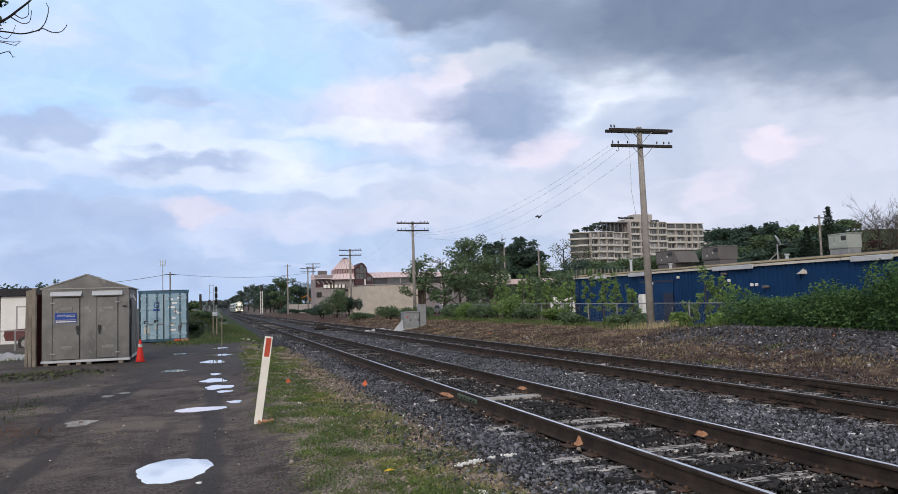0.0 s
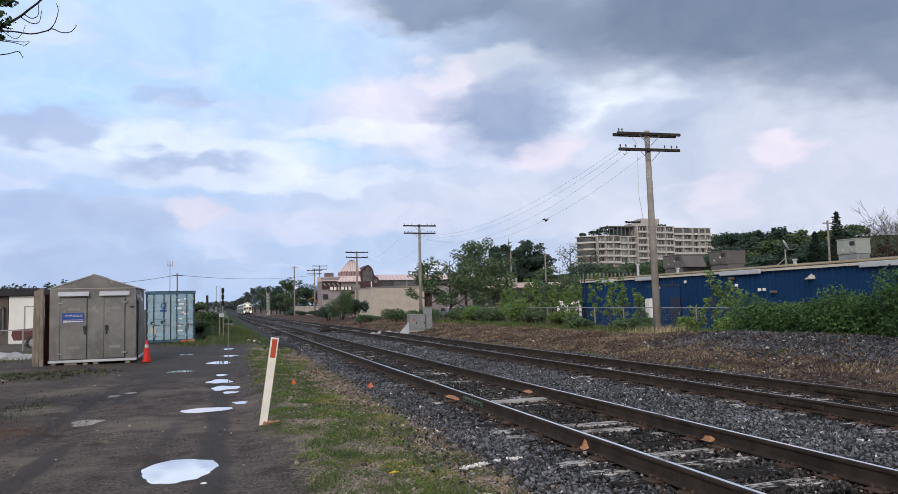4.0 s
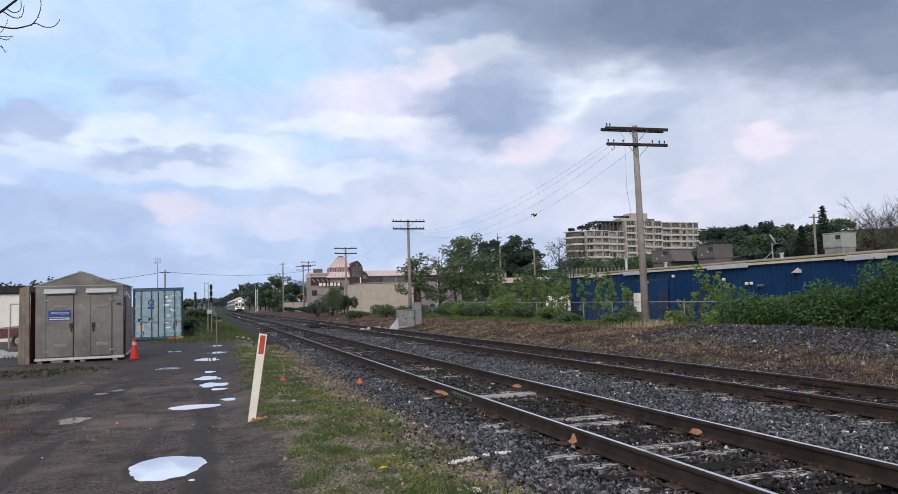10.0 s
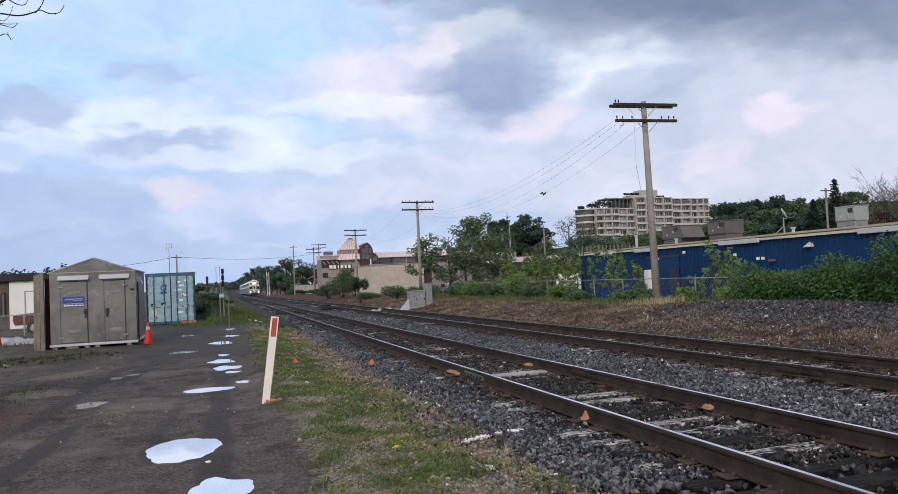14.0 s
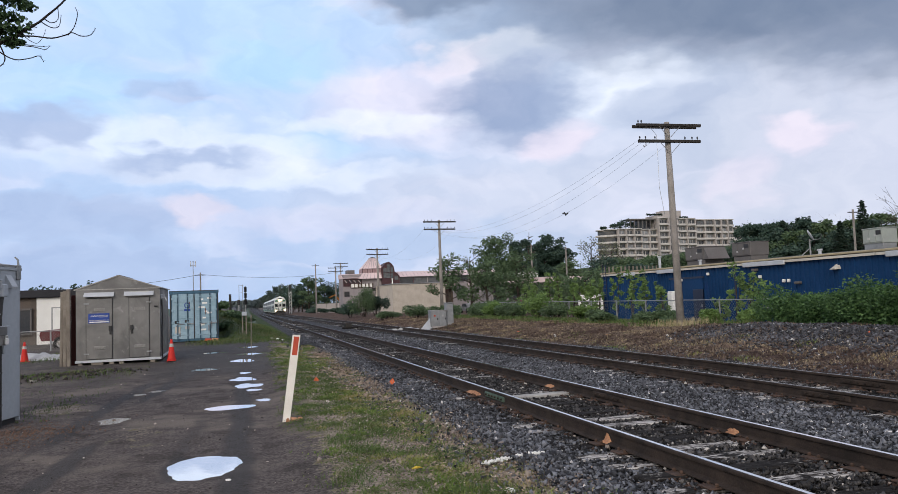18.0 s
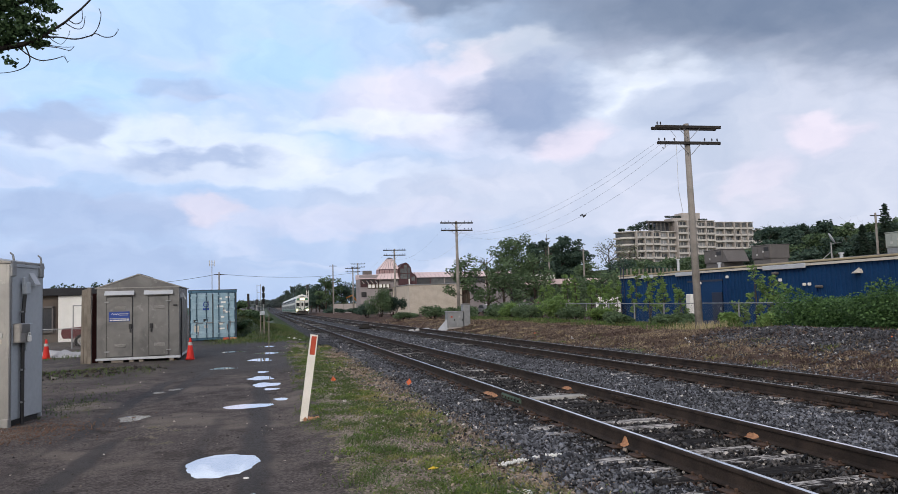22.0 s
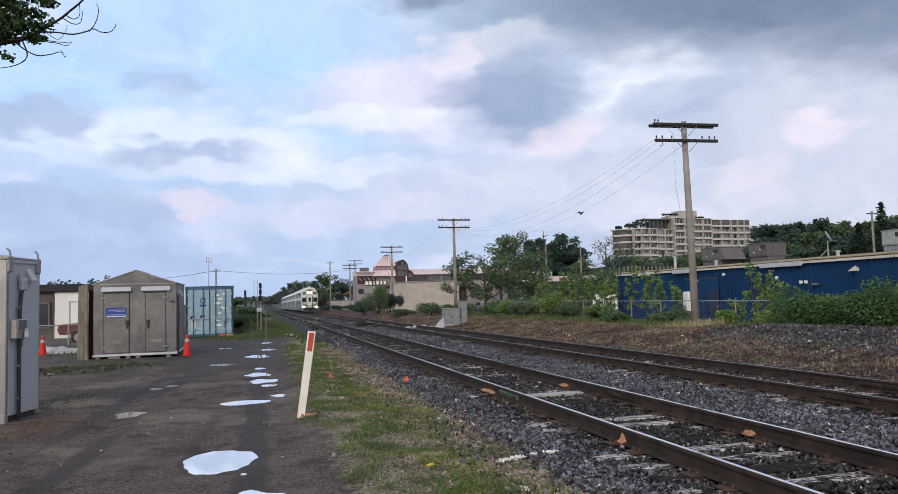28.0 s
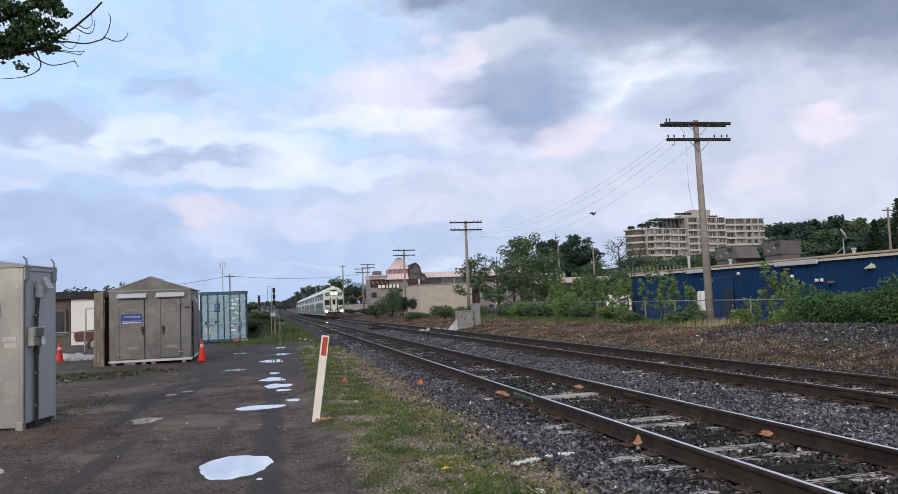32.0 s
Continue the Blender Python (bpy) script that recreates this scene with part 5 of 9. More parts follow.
def build_shed():
    """A gabled metal equipment shed with two doors, on timber blocks."""
    w, dep, lo, eave, ridge = 2.54, 3.4, 0.14, 2.45, 2.86
    shed = thing("equipment_shed", "brushed metal equipment shed with gabled roof and two closed doors", "shed", pose(-4.83, 26.55, 0.0))
    part("wall_shell", Shape().prism([(0, lo), (w, lo), (w, eave), (w / 2, ridge), (0, eave)], "y", 0.0, dep), GALV, shed)
    for s in (0, 1):
        x0, x1 = (-0.06, w / 2) if s == 0 else (w + 0.06, w / 2)
        z0, z1 = eave - 0.03, ridge
        o = [(x0, z0), (x1, z1), (x1, z1 + 0.035), (x0, z0 + 0.035)]
        part("roof_sheet", Shape().prism(o, "y", -0.03, dep + 0.05), GALV_ROOF, shed, "pale weathered roof sheet")
    part("ridge_cap", Shape().box(w / 2, dep / 2, ridge + 0.03, 0.12, dep + 0.06, 0.02, cut=0.008), GALV_ROOF, shed)
    part("gable_trim", Shape().box(w / 2, -0.012, eave - 0.01, w + 0.02, 0.02, 0.03), GALV_ROOF, shed)
    part("base_skid", Shape().box(w / 2, dep / 2, lo - 0.02, w + 0.06, dep + 0.06, 0.08, cut=0.01), PALE_STEEL, shed)
    for cx, handle_x in ((0.695, 1.03), (1.9, 1.67)):
        door = part("door", Shape().box(cx, -0.02, 1.17, 0.78 if cx < 1 else 0.62, 0.045, 1.96, cut=0.012), GALV, shed, "closed metal door")
        part("door_gap", Shape().box(cx, -0.002, 1.17, 0.805 if cx < 1 else 0.645, 0.012, 1.985), BLACK, shed, "dark gap round the door")
        part("handle", Shape().box(handle_x, -0.06, 1.17, 0.1, 0.05, 0.16, cut=0.012).box(handle_x, -0.075, 1.04, 0.045, 0.05, 0.14, cut=0.01), BLACK, door, "black lever latch")
        part("rain_hood", Shape().prism([(0.0, 2.345), (-0.15, 2.22), (-0.15, 2.20), (0.0, 2.20)], "x", cx - 0.45, cx + 0.45), PALE_STEEL, shed, "pale sloping rain hood")
        for z in (0.55, 1.78):
            plate = part("vent_plate", Shape().box(cx + 0.02, -0.05, z, 0.34, 0.018, 0.11, cut=0.006), GALV_ROOF, door, "pale vent plate")
            lines = Shape()
            for k in range(4):
                lines.box(cx + 0.02, -0.061, z - 0.036 + 0.024 * k, 0.3, 0.006, 0.008)
            part("louvre", lines, GALV, plate)
        for z in (0.36, 1.98):
            part("hinge", Shape().box(cx + (-0.38 if cx < 1 else 0.3), -0.055, z, 0.16, 0.03, 0.05, cut=0.008), STEEL, door, "metal hinge")
    sign = part("sign_plate", Shape().box(0.69, -0.052, 1.505, 0.63, 0.012, 0.32, cut=0.004), SIGN_BLUE, shed, "blue notice plate")
    emblem = Shape()
    for k in range(3):
        x = 0.45 + 0.075 * k
        emblem.tube([(x, -0.062, 1.56), (x + 0.037, -0.062, 1.61), (x + 0.075, -0.062, 1.56)], [0.008] * 3, 6)
    part("emblem", emblem, WHITE, sign, "white zigzag emblem")
    bars(sign, 0.82, 1.57, 0.26, 0.09, 2, STICKER, -0.061)
    bars(sign, 0.69, 1.44, 0.58, 0.05, 1, STICKER, -0.061)
    bars(sign, 0.69, 1.385, 0.58, 0.07, 1, WHITE, -0.061)
    part("lamp_box", Shape().box(2.42, -0.03, 1.83, 0.12, 0.05, 0.05, cut=0.01), BLACK, shed)
    part("gable_label", Shape().box(1.9, -0.024, 2.33, 0.62, 0.004, 0.045), STICKER, shed)
    part("conduit", Shape().tube([(w + 0.03, 0.35, 2.05), (w + 0.05, 0.3, 1.6), (w + 0.03, 0.33, 0.9), (w + 0.04, 0.3, 0.1)], [0.025] * 4, 6), BLACK, shed, "black cable conduit")
    part("corner_bracket", Shape().box(w + 0.06, 0.3, 2.16, 0.12, 0.1, 0.14, cut=0.01).rod((w + 0.1, 0.3, 2.2), (w + 0.2, 0.2, 2.0), 0.018, 6), PALE_STEEL, shed)
    for k in range(5):
        part("seam", Shape().box(w + 0.004, 0.5 + 0.68 * k, (lo + eave) / 2, 0.008, 0.03, eave - lo - 0.1), GALV_ROOF, shed)
    for cx in (0.12, 0.62, 1.05, 1.35, 2.3):
        part("timber_block", Shape().box(cx, 0.12, 0.055, 0.14 if cx != 0.62 else 0.36, 0.24, 0.13, cut=0.01), WOOD_OLD, shed, "timber support block")
    for k, x in enumerate((0.4, 1.5, 2.2)):
        part("rear_block", Shape().box(x, dep - 0.3, 0.055, 0.3, 0.24, 0.13), WOOD_OLD, shed)
    # boards propped beside it
    for k, (x, y, w2, h) in enumerate(((-5.24, 26.5, 0.09, 2.40), (-5.13, 26.45, 0.1, 2.43), (-5.01, 26.42, 0.11, 2.48))):
        single("timber_board", Shape().box(0, 0, h / 2, w2, 0.16, h, cut=0.01), WOOD_OLD, "grey weathered board propped upright by the shed", "board", pose(x, y, -0.005, -1.2, 0.5 - 0.5 * k, 0), "boards propped by the shed")
    single("red_door_panel", Shape().box(0, 0, 1.14, 0.16, 1.3, 2.28, cut=0.01), mat("dark_red_panel", (0.06, 0.018, 0.016), (0.045, 0.014, 0.013), 2.0, 0.7), "dark red panel leaning behind the boards", "panel", pose(-4.93, 27.4, 0.0))


def build_cabinet():
    """The tall metal relay house at the lane's edge; its near corner stands at the origin."""
    w, dep, h = 2.3, 0.93, 2.50
    c = thing("relay_cabinet", "tall grey metal relay cabinet with lock box and conduit", "cabinet", pose(-3.55, 12.82, 0.0, 0, 0, -14.6))
    part("front_wall", Shape().box(-w / 2, 0.012, h / 2 + 0.02, w, 0.03, h - 0.04, cut=0.006), CAB_FRONT, c, "scuffed bare aluminium front")
    side = part("side_wall", Shape().box(-0.02, dep / 2 + 0.03, h / 2 + 0.05, 0.04, dep - 0.06, h - 0.1, cut=0.008), GREY_STEEL, c, "grey painted side panel")
    part("back_wall", Shape().box(-w / 2, dep - 0.02, h / 2 + 0.02, w, 0.03, h - 0.04), GREY_STEEL, c)
    part("far_side_wall", Shape().box(-w + 0.015, dep / 2, h / 2 + 0.02, 0.03, dep - 0.08, h - 0.06), GREY_STEEL, c)
    part("corner_post", Shape().box(-0.035, 0.02, h / 2, 0.07, 0.06, h, cut=0.012), CAB_FRONT, c, "bare metal corner post")
    part("corner_foot", Shape().box(-0.05, 0.0, 0.06, 0.12, 0.1, 0.14, cut=0.01), GALV_ROOF, c)
    o = [(0.012, h), (0.012, h + 0.03), (-w / 2, h + 0.22), (-w - 0.02, h + 0.03), (-w - 0.02, h)]
    part("roof", Shape().prism(o, "y", -0.02, dep + 0.01), GALV_ROOF, c, "low gabled sheet roof")
    part("roof_drip", Shape().box(0.01, dep / 2, h - 0.03, 0.024, dep + 0.02, 0.05, cut=0.006), GREY_STEEL, c)
    for y in (0.06, dep - 0.08):
        part("lifting_lug", Shape().box(0.01, y, h - 0.08, 0.04, 0.12, 0.24, cut=0.01).tube([(0.01, y, h), (0.01, y, h + 0.07), (0.0, y, h + 0.13), (-0.04, y - 0.01, h + 0.17)], [0.018, 0.016, 0.015, 0.014], 6), STEEL, c, "hooked lifting lug")
    part("light_hood", Shape().prism([(0.0, 2.37), (0.0, 2.17), (0.1, 2.15), (0.11, 2.18)], "y", 0.5, 0.66), PALE_STEEL, c, "pale angled lamp hood")
    cond = part("conduit", Shape().tube([(0.045, 0.27, 0.02), (0.045, 0.27, 1.7), (0.05, 0.3, 1.95), (0.05, 0.32, 2.05)], [0.03] * 4, 8), BLACK, c, "black vertical conduit")
    for z in (0.35, 0.85, 1.45, 1.75):
        part("clamp", Shape().box(0.04, 0.28, z, 0.05, 0.1, 0.03, cut=0.006), STEEL, cond)
    part("junction_box", Shape().box(0.055, 0.34, 2.12, 0.08, 0.14, 0.2, cut=0.015).box(0.05, 0.28, 2.22, 0.05, 0.05, 0.14, cut=0.01), GREY_STEEL, c, "grey conduit junction box")
    lock = part("lock_box", Shape().box(0.06, 0.2, 1.42, 0.12, 0.26, 0.3, cut=0.012), GALV_ROOF, c, "galvanised lock box")
    part("lock_lid", Shape().box(0.125, 0.2, 1.49, 0.02, 0.24, 0.14, cut=0.006), GALV, lock)
    part("padlock", Shape().box(0.15, 0.27, 1.33, 0.04, 0.08, 0.1, cut=0.012).tube([(0.15, 0.245, 1.38), (0.15, 0.25, 1.42), (0.15, 0.29, 1.42), (0.15, 0.295, 1.38)], [0.009] * 4, 6), WHITE, lock, "white padlock")
    part("hasp", Shape().box(0.07, 0.39, 1.43, 0.08, 0.1, 0.28, cut=0.01).box(0.06, 0.33, 1.2, 0.06, 0.06, 0.12, cut=0.01), GREY_STEEL, lock)
    door = part("door", Shape().box(-1.05, -0.012, 1.2, 1.3, 0.03, 2.1, cut=0.008), CAB_FRONT, c, "closed aluminium door")
    part("hinge", Shape().box(-0.42, -0.035, 1.85, 0.1, 0.03, 0.2, cut=0.008), STEEL, door)
    part("hinge", Shape().box(-0.42, -0.035, 0.6, 0.1, 0.03, 0.2, cut=0.008), STEEL, door)
    part("sticker", Shape().box(-0.22, -0.007, 1.40, 0.22, 0.006, 0.07), STICKER, c, "worn pale sticker")
    part("sticker", Shape().box(-0.21, -0.007, 1.30, 0.18, 0.006, 0.07), FASCIA, c, "worn yellowed sticker")
    part("skid", Shape().box(-w / 2, dep / 2, 0.03, w - 0.1, dep - 0.12, 0.1), BLACK, c)
    single("brick_rubble", stone_mesh("brick_rubble", np.stack([rng.normal(0, 0.6, 1900), rng.normal(0, 0.55, 1900), rng.uniform(-0.01, 0.012, 1900)], 1), rng.uniform(0.006, 0.022, 1900), mat("brick_chips", (0.2, 0.12, 0.085), (0.1, 0.075, 0.06), 8.0)), None, "reddish brick chips strewn by the cabinet", "rubble", pose(-3.35, 12.25, float(land(-3.3, 12.2))), kind="stuff")


def build_container():
    w, L, h = 2.36, 6.06, 2.58
    c = thing("shipping_container", "pale blue steel shipping container with closed rusty doors", "shipping container", pose(-3.03, 40.35, 0.0, 0, 0, 2.0))
    ribs = []
    n = 44
    for k in range(n + 1):
        ribs += [(0.1 + (L - 0.2) * (k + d) / (n + 1)) for d in (0.0, 0.3, 0.5, 0.8)]
    for x in (0.03, w - 0.03):
        o = [(x + (0.018 if i % 4 in (1, 2) else -0.018), y) for i, y in enumerate(ribs)]
        part("side_panel", Shape().prism(o + [(p[0] + 0.01, p[1]) for p in o[::-1]], "z", 0.18, h - 0.1), CONTAINER, c, "corrugated side panel")
    part("roof_panel", Shape().box(w / 2, L / 2, h - 0.04, w - 0.06, L - 0.06, 0.03), CONTAINER, c)
    part("floor_panel", Shape().box(w / 2, L / 2, 0.17, w - 0.06, L - 0.06, 0.06), BLACK, c)
    part("end_panel", Shape().box(w / 2, L - 0.05, h / 2, w - 0.1, 0.04, h - 0.2), CONTAINER, c)
    for x in (0.06, w - 0.06):
        for y in (0.06, L - 0.06):
            part("corner_post", Shape().box(x, y, h / 2, 0.12, 0.12, h - 0.2, cut=0.012), CONTAINER_EDGE, c)
            for z in (0.06, h - 0.06):
                part("corner_casting", Shape().box(x, y, z, 0.17, 0.17, 0.12, cut=0.012), CONTAINER_EDGE if z > 1 or x < 1 else RUST, c)
    for z in (0.1, h - 0.08):
        part("end_rail", Shape().box(w / 2, 0.05, z, w - 0.3, 0.1, 0.14, cut=0.01), CONTAINER_EDGE, c)
        for x in (0.05, w - 0.05):
            part("side_rail", Shape().box(x, L / 2, z, 0.1, L - 0.3, 0.13, cut=0.01), CONTAINER_EDGE, c)
    part("dark_tarp_edge", Shape().box(w / 2, 0.3, h + 0.012, w + 0.05, 0.6, 0.03, cut=0.008), BLACK, c)
    for k, cx in enumerate((w * 0.27, w * 0.73)):
        door = part("door", Shape().box(cx, 0.0, h / 2, w * 0.44, 0.05, h - 0.32, cut=0.01), CONTAINER, c, "pale blue corrugated door")
        for j in range(5):
            part("door_rib", Shape().box(cx, -0.02, 0.42 + 0.42 * j, w * 0.40, 0.04, 0.16, cut=0.016), CONTAINER, door)
        for dx in (-0.26, 0.22):
            bar = part("lock_rod", Shape().rod((cx + dx, -0.07, 0.12), (cx + dx, -0.07, h - 0.1), 0.024, 8), ROD_BLUE, door, "dark blue lock rod")
            for z in (0.35, 1.0, 1.9, 2.3):
                part("rod_guide", Shape().box(cx + dx, -0.06, z, 0.1, 0.07, 0.06, cut=0.01), CONTAINER, bar)
            part("rod_handle", Shape().box(cx + dx + 0.14, -0.085, 0.92, 0.34, 0.03, 0.045, cut=0.01), STEEL, bar)
        for z in (0.4, 1.0, 1.6, 2.2):
            part("door_hinge", Shape().box(cx + (-0.5 if k == 0 else 0.5), -0.03, z, 0.1, 0.05, 0.12, cut=0.01), CONTAINER, door)
        if k:
            for z, ww in ((2.2, 0.2), (2.14, 0.12), (1.95, 0.24), (1.74, 0.3), (1.52, 0.14), (1.45, 0.22), (1.2, 0.16), (0.85, 0.2), (0.6, 0.28)):
                part("marking", Shape().box(cx + random.uniform(-0.2, 0.2), -0.044, z, ww, 0.004, 0.085), WHITE, door, "faded white stencil row")
        else:
            ring = Shape()
            for t in range(12):
                a, b = 2 * math.pi * t / 12, 2 * math.pi * (t + 1) / 12
                ring.rod((cx + 0.2 + 0.12 * math.cos(a), -0.05, 1.86 + 0.13 * math.sin(a)), (cx + 0.2 + 0.12 * math.cos(b), -0.05, 1.86 + 0.13 * math.sin(b)), 0.02, 5)
            part("logo", ring.box(cx + 0.2, -0.046, 1.62, 0.3, 0.006, 0.1), SIGN_BLUE, door, "faded blue round mark")
            for dx, z in ((-0.3, 1.02), (0.18, 1.05), (0.2, 0.72)):
                part("data_plate", Shape().box(cx + dx, -0.046, z, 0.2, 0.008, 0.14), BLACK if z > 0.8 else STICKER, door)
            part("placard", Shape().box(cx - 0.26, -0.046, 0.62, 0.26, 0.008, 0.32), FASCIA, door, "yellowed paper placard")
    for x in (w / 2, 0.045, w - 0.045):
        part("door_gasket", Shape().box(x, -0.012, h / 2, 0.045, 0.05, h - 0.34), BLACK, c, "dark rubber door gasket")
    for k in range(7):
        x, z = random.uniform(0.2, w - 0.2), random.uniform(0.3, 2.1)
        part("rust_streak", Shape().prism([(x - 0.02, z), (x + 0.02, z), (x + 0.012, z - 0.3), (x - 0.01, z - 0.34)], "y", -0.047, -0.04), RUST, c, "rust streak")
    single("orange_chock", Shape().box(0, 0, 0.07, 0.34, 0.2, 0.14, cut=0.02), ORANGE_PAINT, "orange painted block under the container corner", "block", pose(-0.85, 40.05, 0.0))
    single("rust_block", Shape().box(0, 0, 0.07, 0.3, 0.2, 0.14, cut=0.02), POST_RED, "red block beside the container corner", "block", pose(-1.2, 40.05, 0.0))


def cone_master():
    cone = thing("traffic_cone", "orange-red traffic cone with a pale collar", "traffic cone", pose(-1.95, 26.6, 0.0), "traffic cones")
    rings = [[(r * math.cos(2 * math.pi * k / 20), r * math.sin(2 * math.pi * k / 20), z) for k in range(20)] for r, z in ((0.138, 0.03), (0.13, 0.06), (0.033, 0.71), (0.026, 0.72))]
    part("body", Shape().loft(rings), CONE_RED, cone, smooth=True)
    part("base", Shape().box(0, 0, 0.016, 0.3, 0.3, 0.03, cut=0.012), CONE_RED, cone)
    rings = [[(r * math.cos(2 * math.pi * k / 20), r * math.sin(2 * math.pi * k / 20), z) for k in range(20)] for r, z in ((0.073, 0.47), (0.059, 0.57))]
    part("collar", Shape().loft(rings, caps=False), STICKER, cone, "pale reflective collar", smooth=True)
    return cone


def build_lane_things():
    cone = cone_master()
    copy_thing(cone, pose(-7.2, 30.3, 0.0, 0, 0, 30))
    # leaning marker post
    post = thing("marker_post", "cream-painted leaning wooden marker post with a red top", "marker post", pose(0.76, 11.55, 0.0, -2, 8.6, 6))
    part("shaft", Shape().loft([[(-0.056 * s, -0.02, z), (0.056 * s, -0.02, z), (0.056 * s, 0.02, z), (-0.056 * s, 0.02, z)] for s, z in ((0.92, -0.1), (1.0, 0.9), (1.0, 1.285))]), POST_WHITE, post)
    part("red_band", Shape().box(0.0, -0.012, 1.12, 0.078, 0.024, 0.28, cut=0.004), POST_RED, post, "faded red painted panel")
    blob = Shape()
    for dx, dy, r in ((0.1, -0.05, 0.06), (0.18, -0.02, 0.05), (0.05, 0.06, 0.045), (0.0, -0.06, 0.03)):
        blob.loft([[(dx + r * s * math.cos(k), dy + r * s * math.sin(k), z) for k in np.linspace(0, 5.6, 9)] for s, z in ((1.0, -0.03), (0.8, 0.03), (0.3, 0.045))])
    single("orange_stake_rag", blob, ORANGE_PAINT, "orange-painted dirt lump at the post's foot", "paint mark", pose(0.78, 11.55, float(land(0.8, 11.5)) + 0.005))
    # survey flags: a wire with a bent plastic square
    for x, y, turn, h in ((1.74, 16.6, 20, 0.13), (3.1, 15.0, -10, 0.14)):
        flag = thing("survey_flag", "small orange plastic survey flag on a wire", "survey flag", pose(x, y, float(land(x, y)), 0, 0, turn), "orange survey flags")
        part("wire", Shape().rod((0, 0, -0.02), (0, 0, h), 0.004, 5), STEEL, flag)
        if turn < 0:
            part("cloth", Shape().loft([[(-0.055, 0.0, h - 0.03), (-0.01, -0.02, h - 0.1), (0.055, 0.01, h - 0.04), (0.015, 0.02, h + 0.035)], [(-0.053, 0.008, h - 0.03), (-0.01, -0.012, h - 0.098), (0.053, 0.018, h - 0.04), (0.015, 0.028, h + 0.033)]]), ORANGE_FLAG, flag)
        else:
            part("cloth", Shape().loft([[(0, 0, h), (0.09, 0.03, h - 0.09), (0.02, -0.04, h - 0.11), (-0.05, 0.0, h - 0.09)], [(0, 0.008, h), (0.09, 0.038, h - 0.088), (0.02, -0.032, h - 0.108), (-0.05, 0.008, h - 0.088)]]), ORANGE_FLAG, flag)
    y = 7.45
    single("yellow_tag", Shape().loft([[(-0.09, -0.035, 0.02), (0.0, -0.04, 0.045), (0.09, -0.03, 0.03), (0.085, 0.03, 0.025), (0.0, 0.035, 0.05), (-0.085, 0.03, 0.02)], [(-0.09, -0.035, 0.028), (0.0, -0.04, 0.053), (0.09, -0.03, 0.038), (0.085, 0.03, 0.033), (0.0, 0.035, 0.058), (-0.085, 0.03, 0.028)]]), mat("yellow_plastic", (0.7, 0.5, 0.03), (0.6, 0.42, 0.03), 6.0, 0.5), "crumpled yellow plastic tag in the grass", "litter", pose(1.77, y, float(land(1.77, y))) @ Matrix.Diagonal((0.6, 0.6, 0.6, 1.0)))
    for x, y, s in ((2.31, 6.24, 0.08), (-2.95, 9.5, 0.14), (-0.05, 8.0, 0.035), (1.87, 38.6, 0.16), (2.11, 37.9, 0.2), (2.35, 37.6, 0.14)):
        me = Shape().loft([[(s * (0.8 + 0.3 * math.sin(5 * k + x)) * math.cos(k) * q, s * 0.7 * math.sin(k) * q, z) for k in np.linspace(0, 5.7, 11)] for q, z in ((1.0, 0.0), (0.9, s * 0.25), (0.35, s * 0.4))])
        single("litter_scrap", me, WHITE, "crumpled white litter scrap on the ground", "litter", pose(x, y, float(ground_z(x, y)), 0, 0, 40 * x), "litter along the line")
    # thin stake at the lane's end and its little signs
    single("thin_stake", Shape().rod((0, 0, -0.1), (0.02, 0, 1.35), 0.022, 6), WOOD_OLD, "thin wooden stake standing at the lane's end", "stake", pose(0.74, 32.1, 0.0))
    x, y = 0.62, 41.0
    stand = thing("utility_marker", "grey post-mounted utility box among tall grass", "utility box", pose(x, y, float(land(x, y))))
    for dx in (-0.09, 0.09):
        part("leg", Shape().box(dx, 0, 0.5, 0.06, 0.06, 1.1, cut=0.01), WOOD_OLD, stand)
    part("box", Shape().box(0, 0, 1.1, 0.26, 0.14, 0.2, cut=0.02), GREY_STEEL, stand)
    # dirty tarp heap beyond the shed
    rows = []
    for j in range(9):
        q = j / 8
        rows.append([(-1.5 + 3.0 * i / 24, -0.7 + 1.4 * q, 0.02 + 0.3 * math.sin(math.pi * q) * math.sin(math.pi * i / 24) * (0.7 + 0.6 * noise.noise((i * 0.5, j * 0.7, 2.0)))) for i in range(25)])
    s = Shape()
    base = [p for r in rows for p in r]
    s.v = base + [(p[0], p[1], -0.05) for p in base]
    s.f = [(j * 25 + i, j * 25 + i + 1, j * 25 + i + 26, j * 25 + i + 25) for j in range(8) for i in range(24)]
    single("crumpled_tarp", s, TARP, "crumpled dirty white tarp on the ground", "tarp", pose(-7.1, 31.2, 0.0), smooth=True)


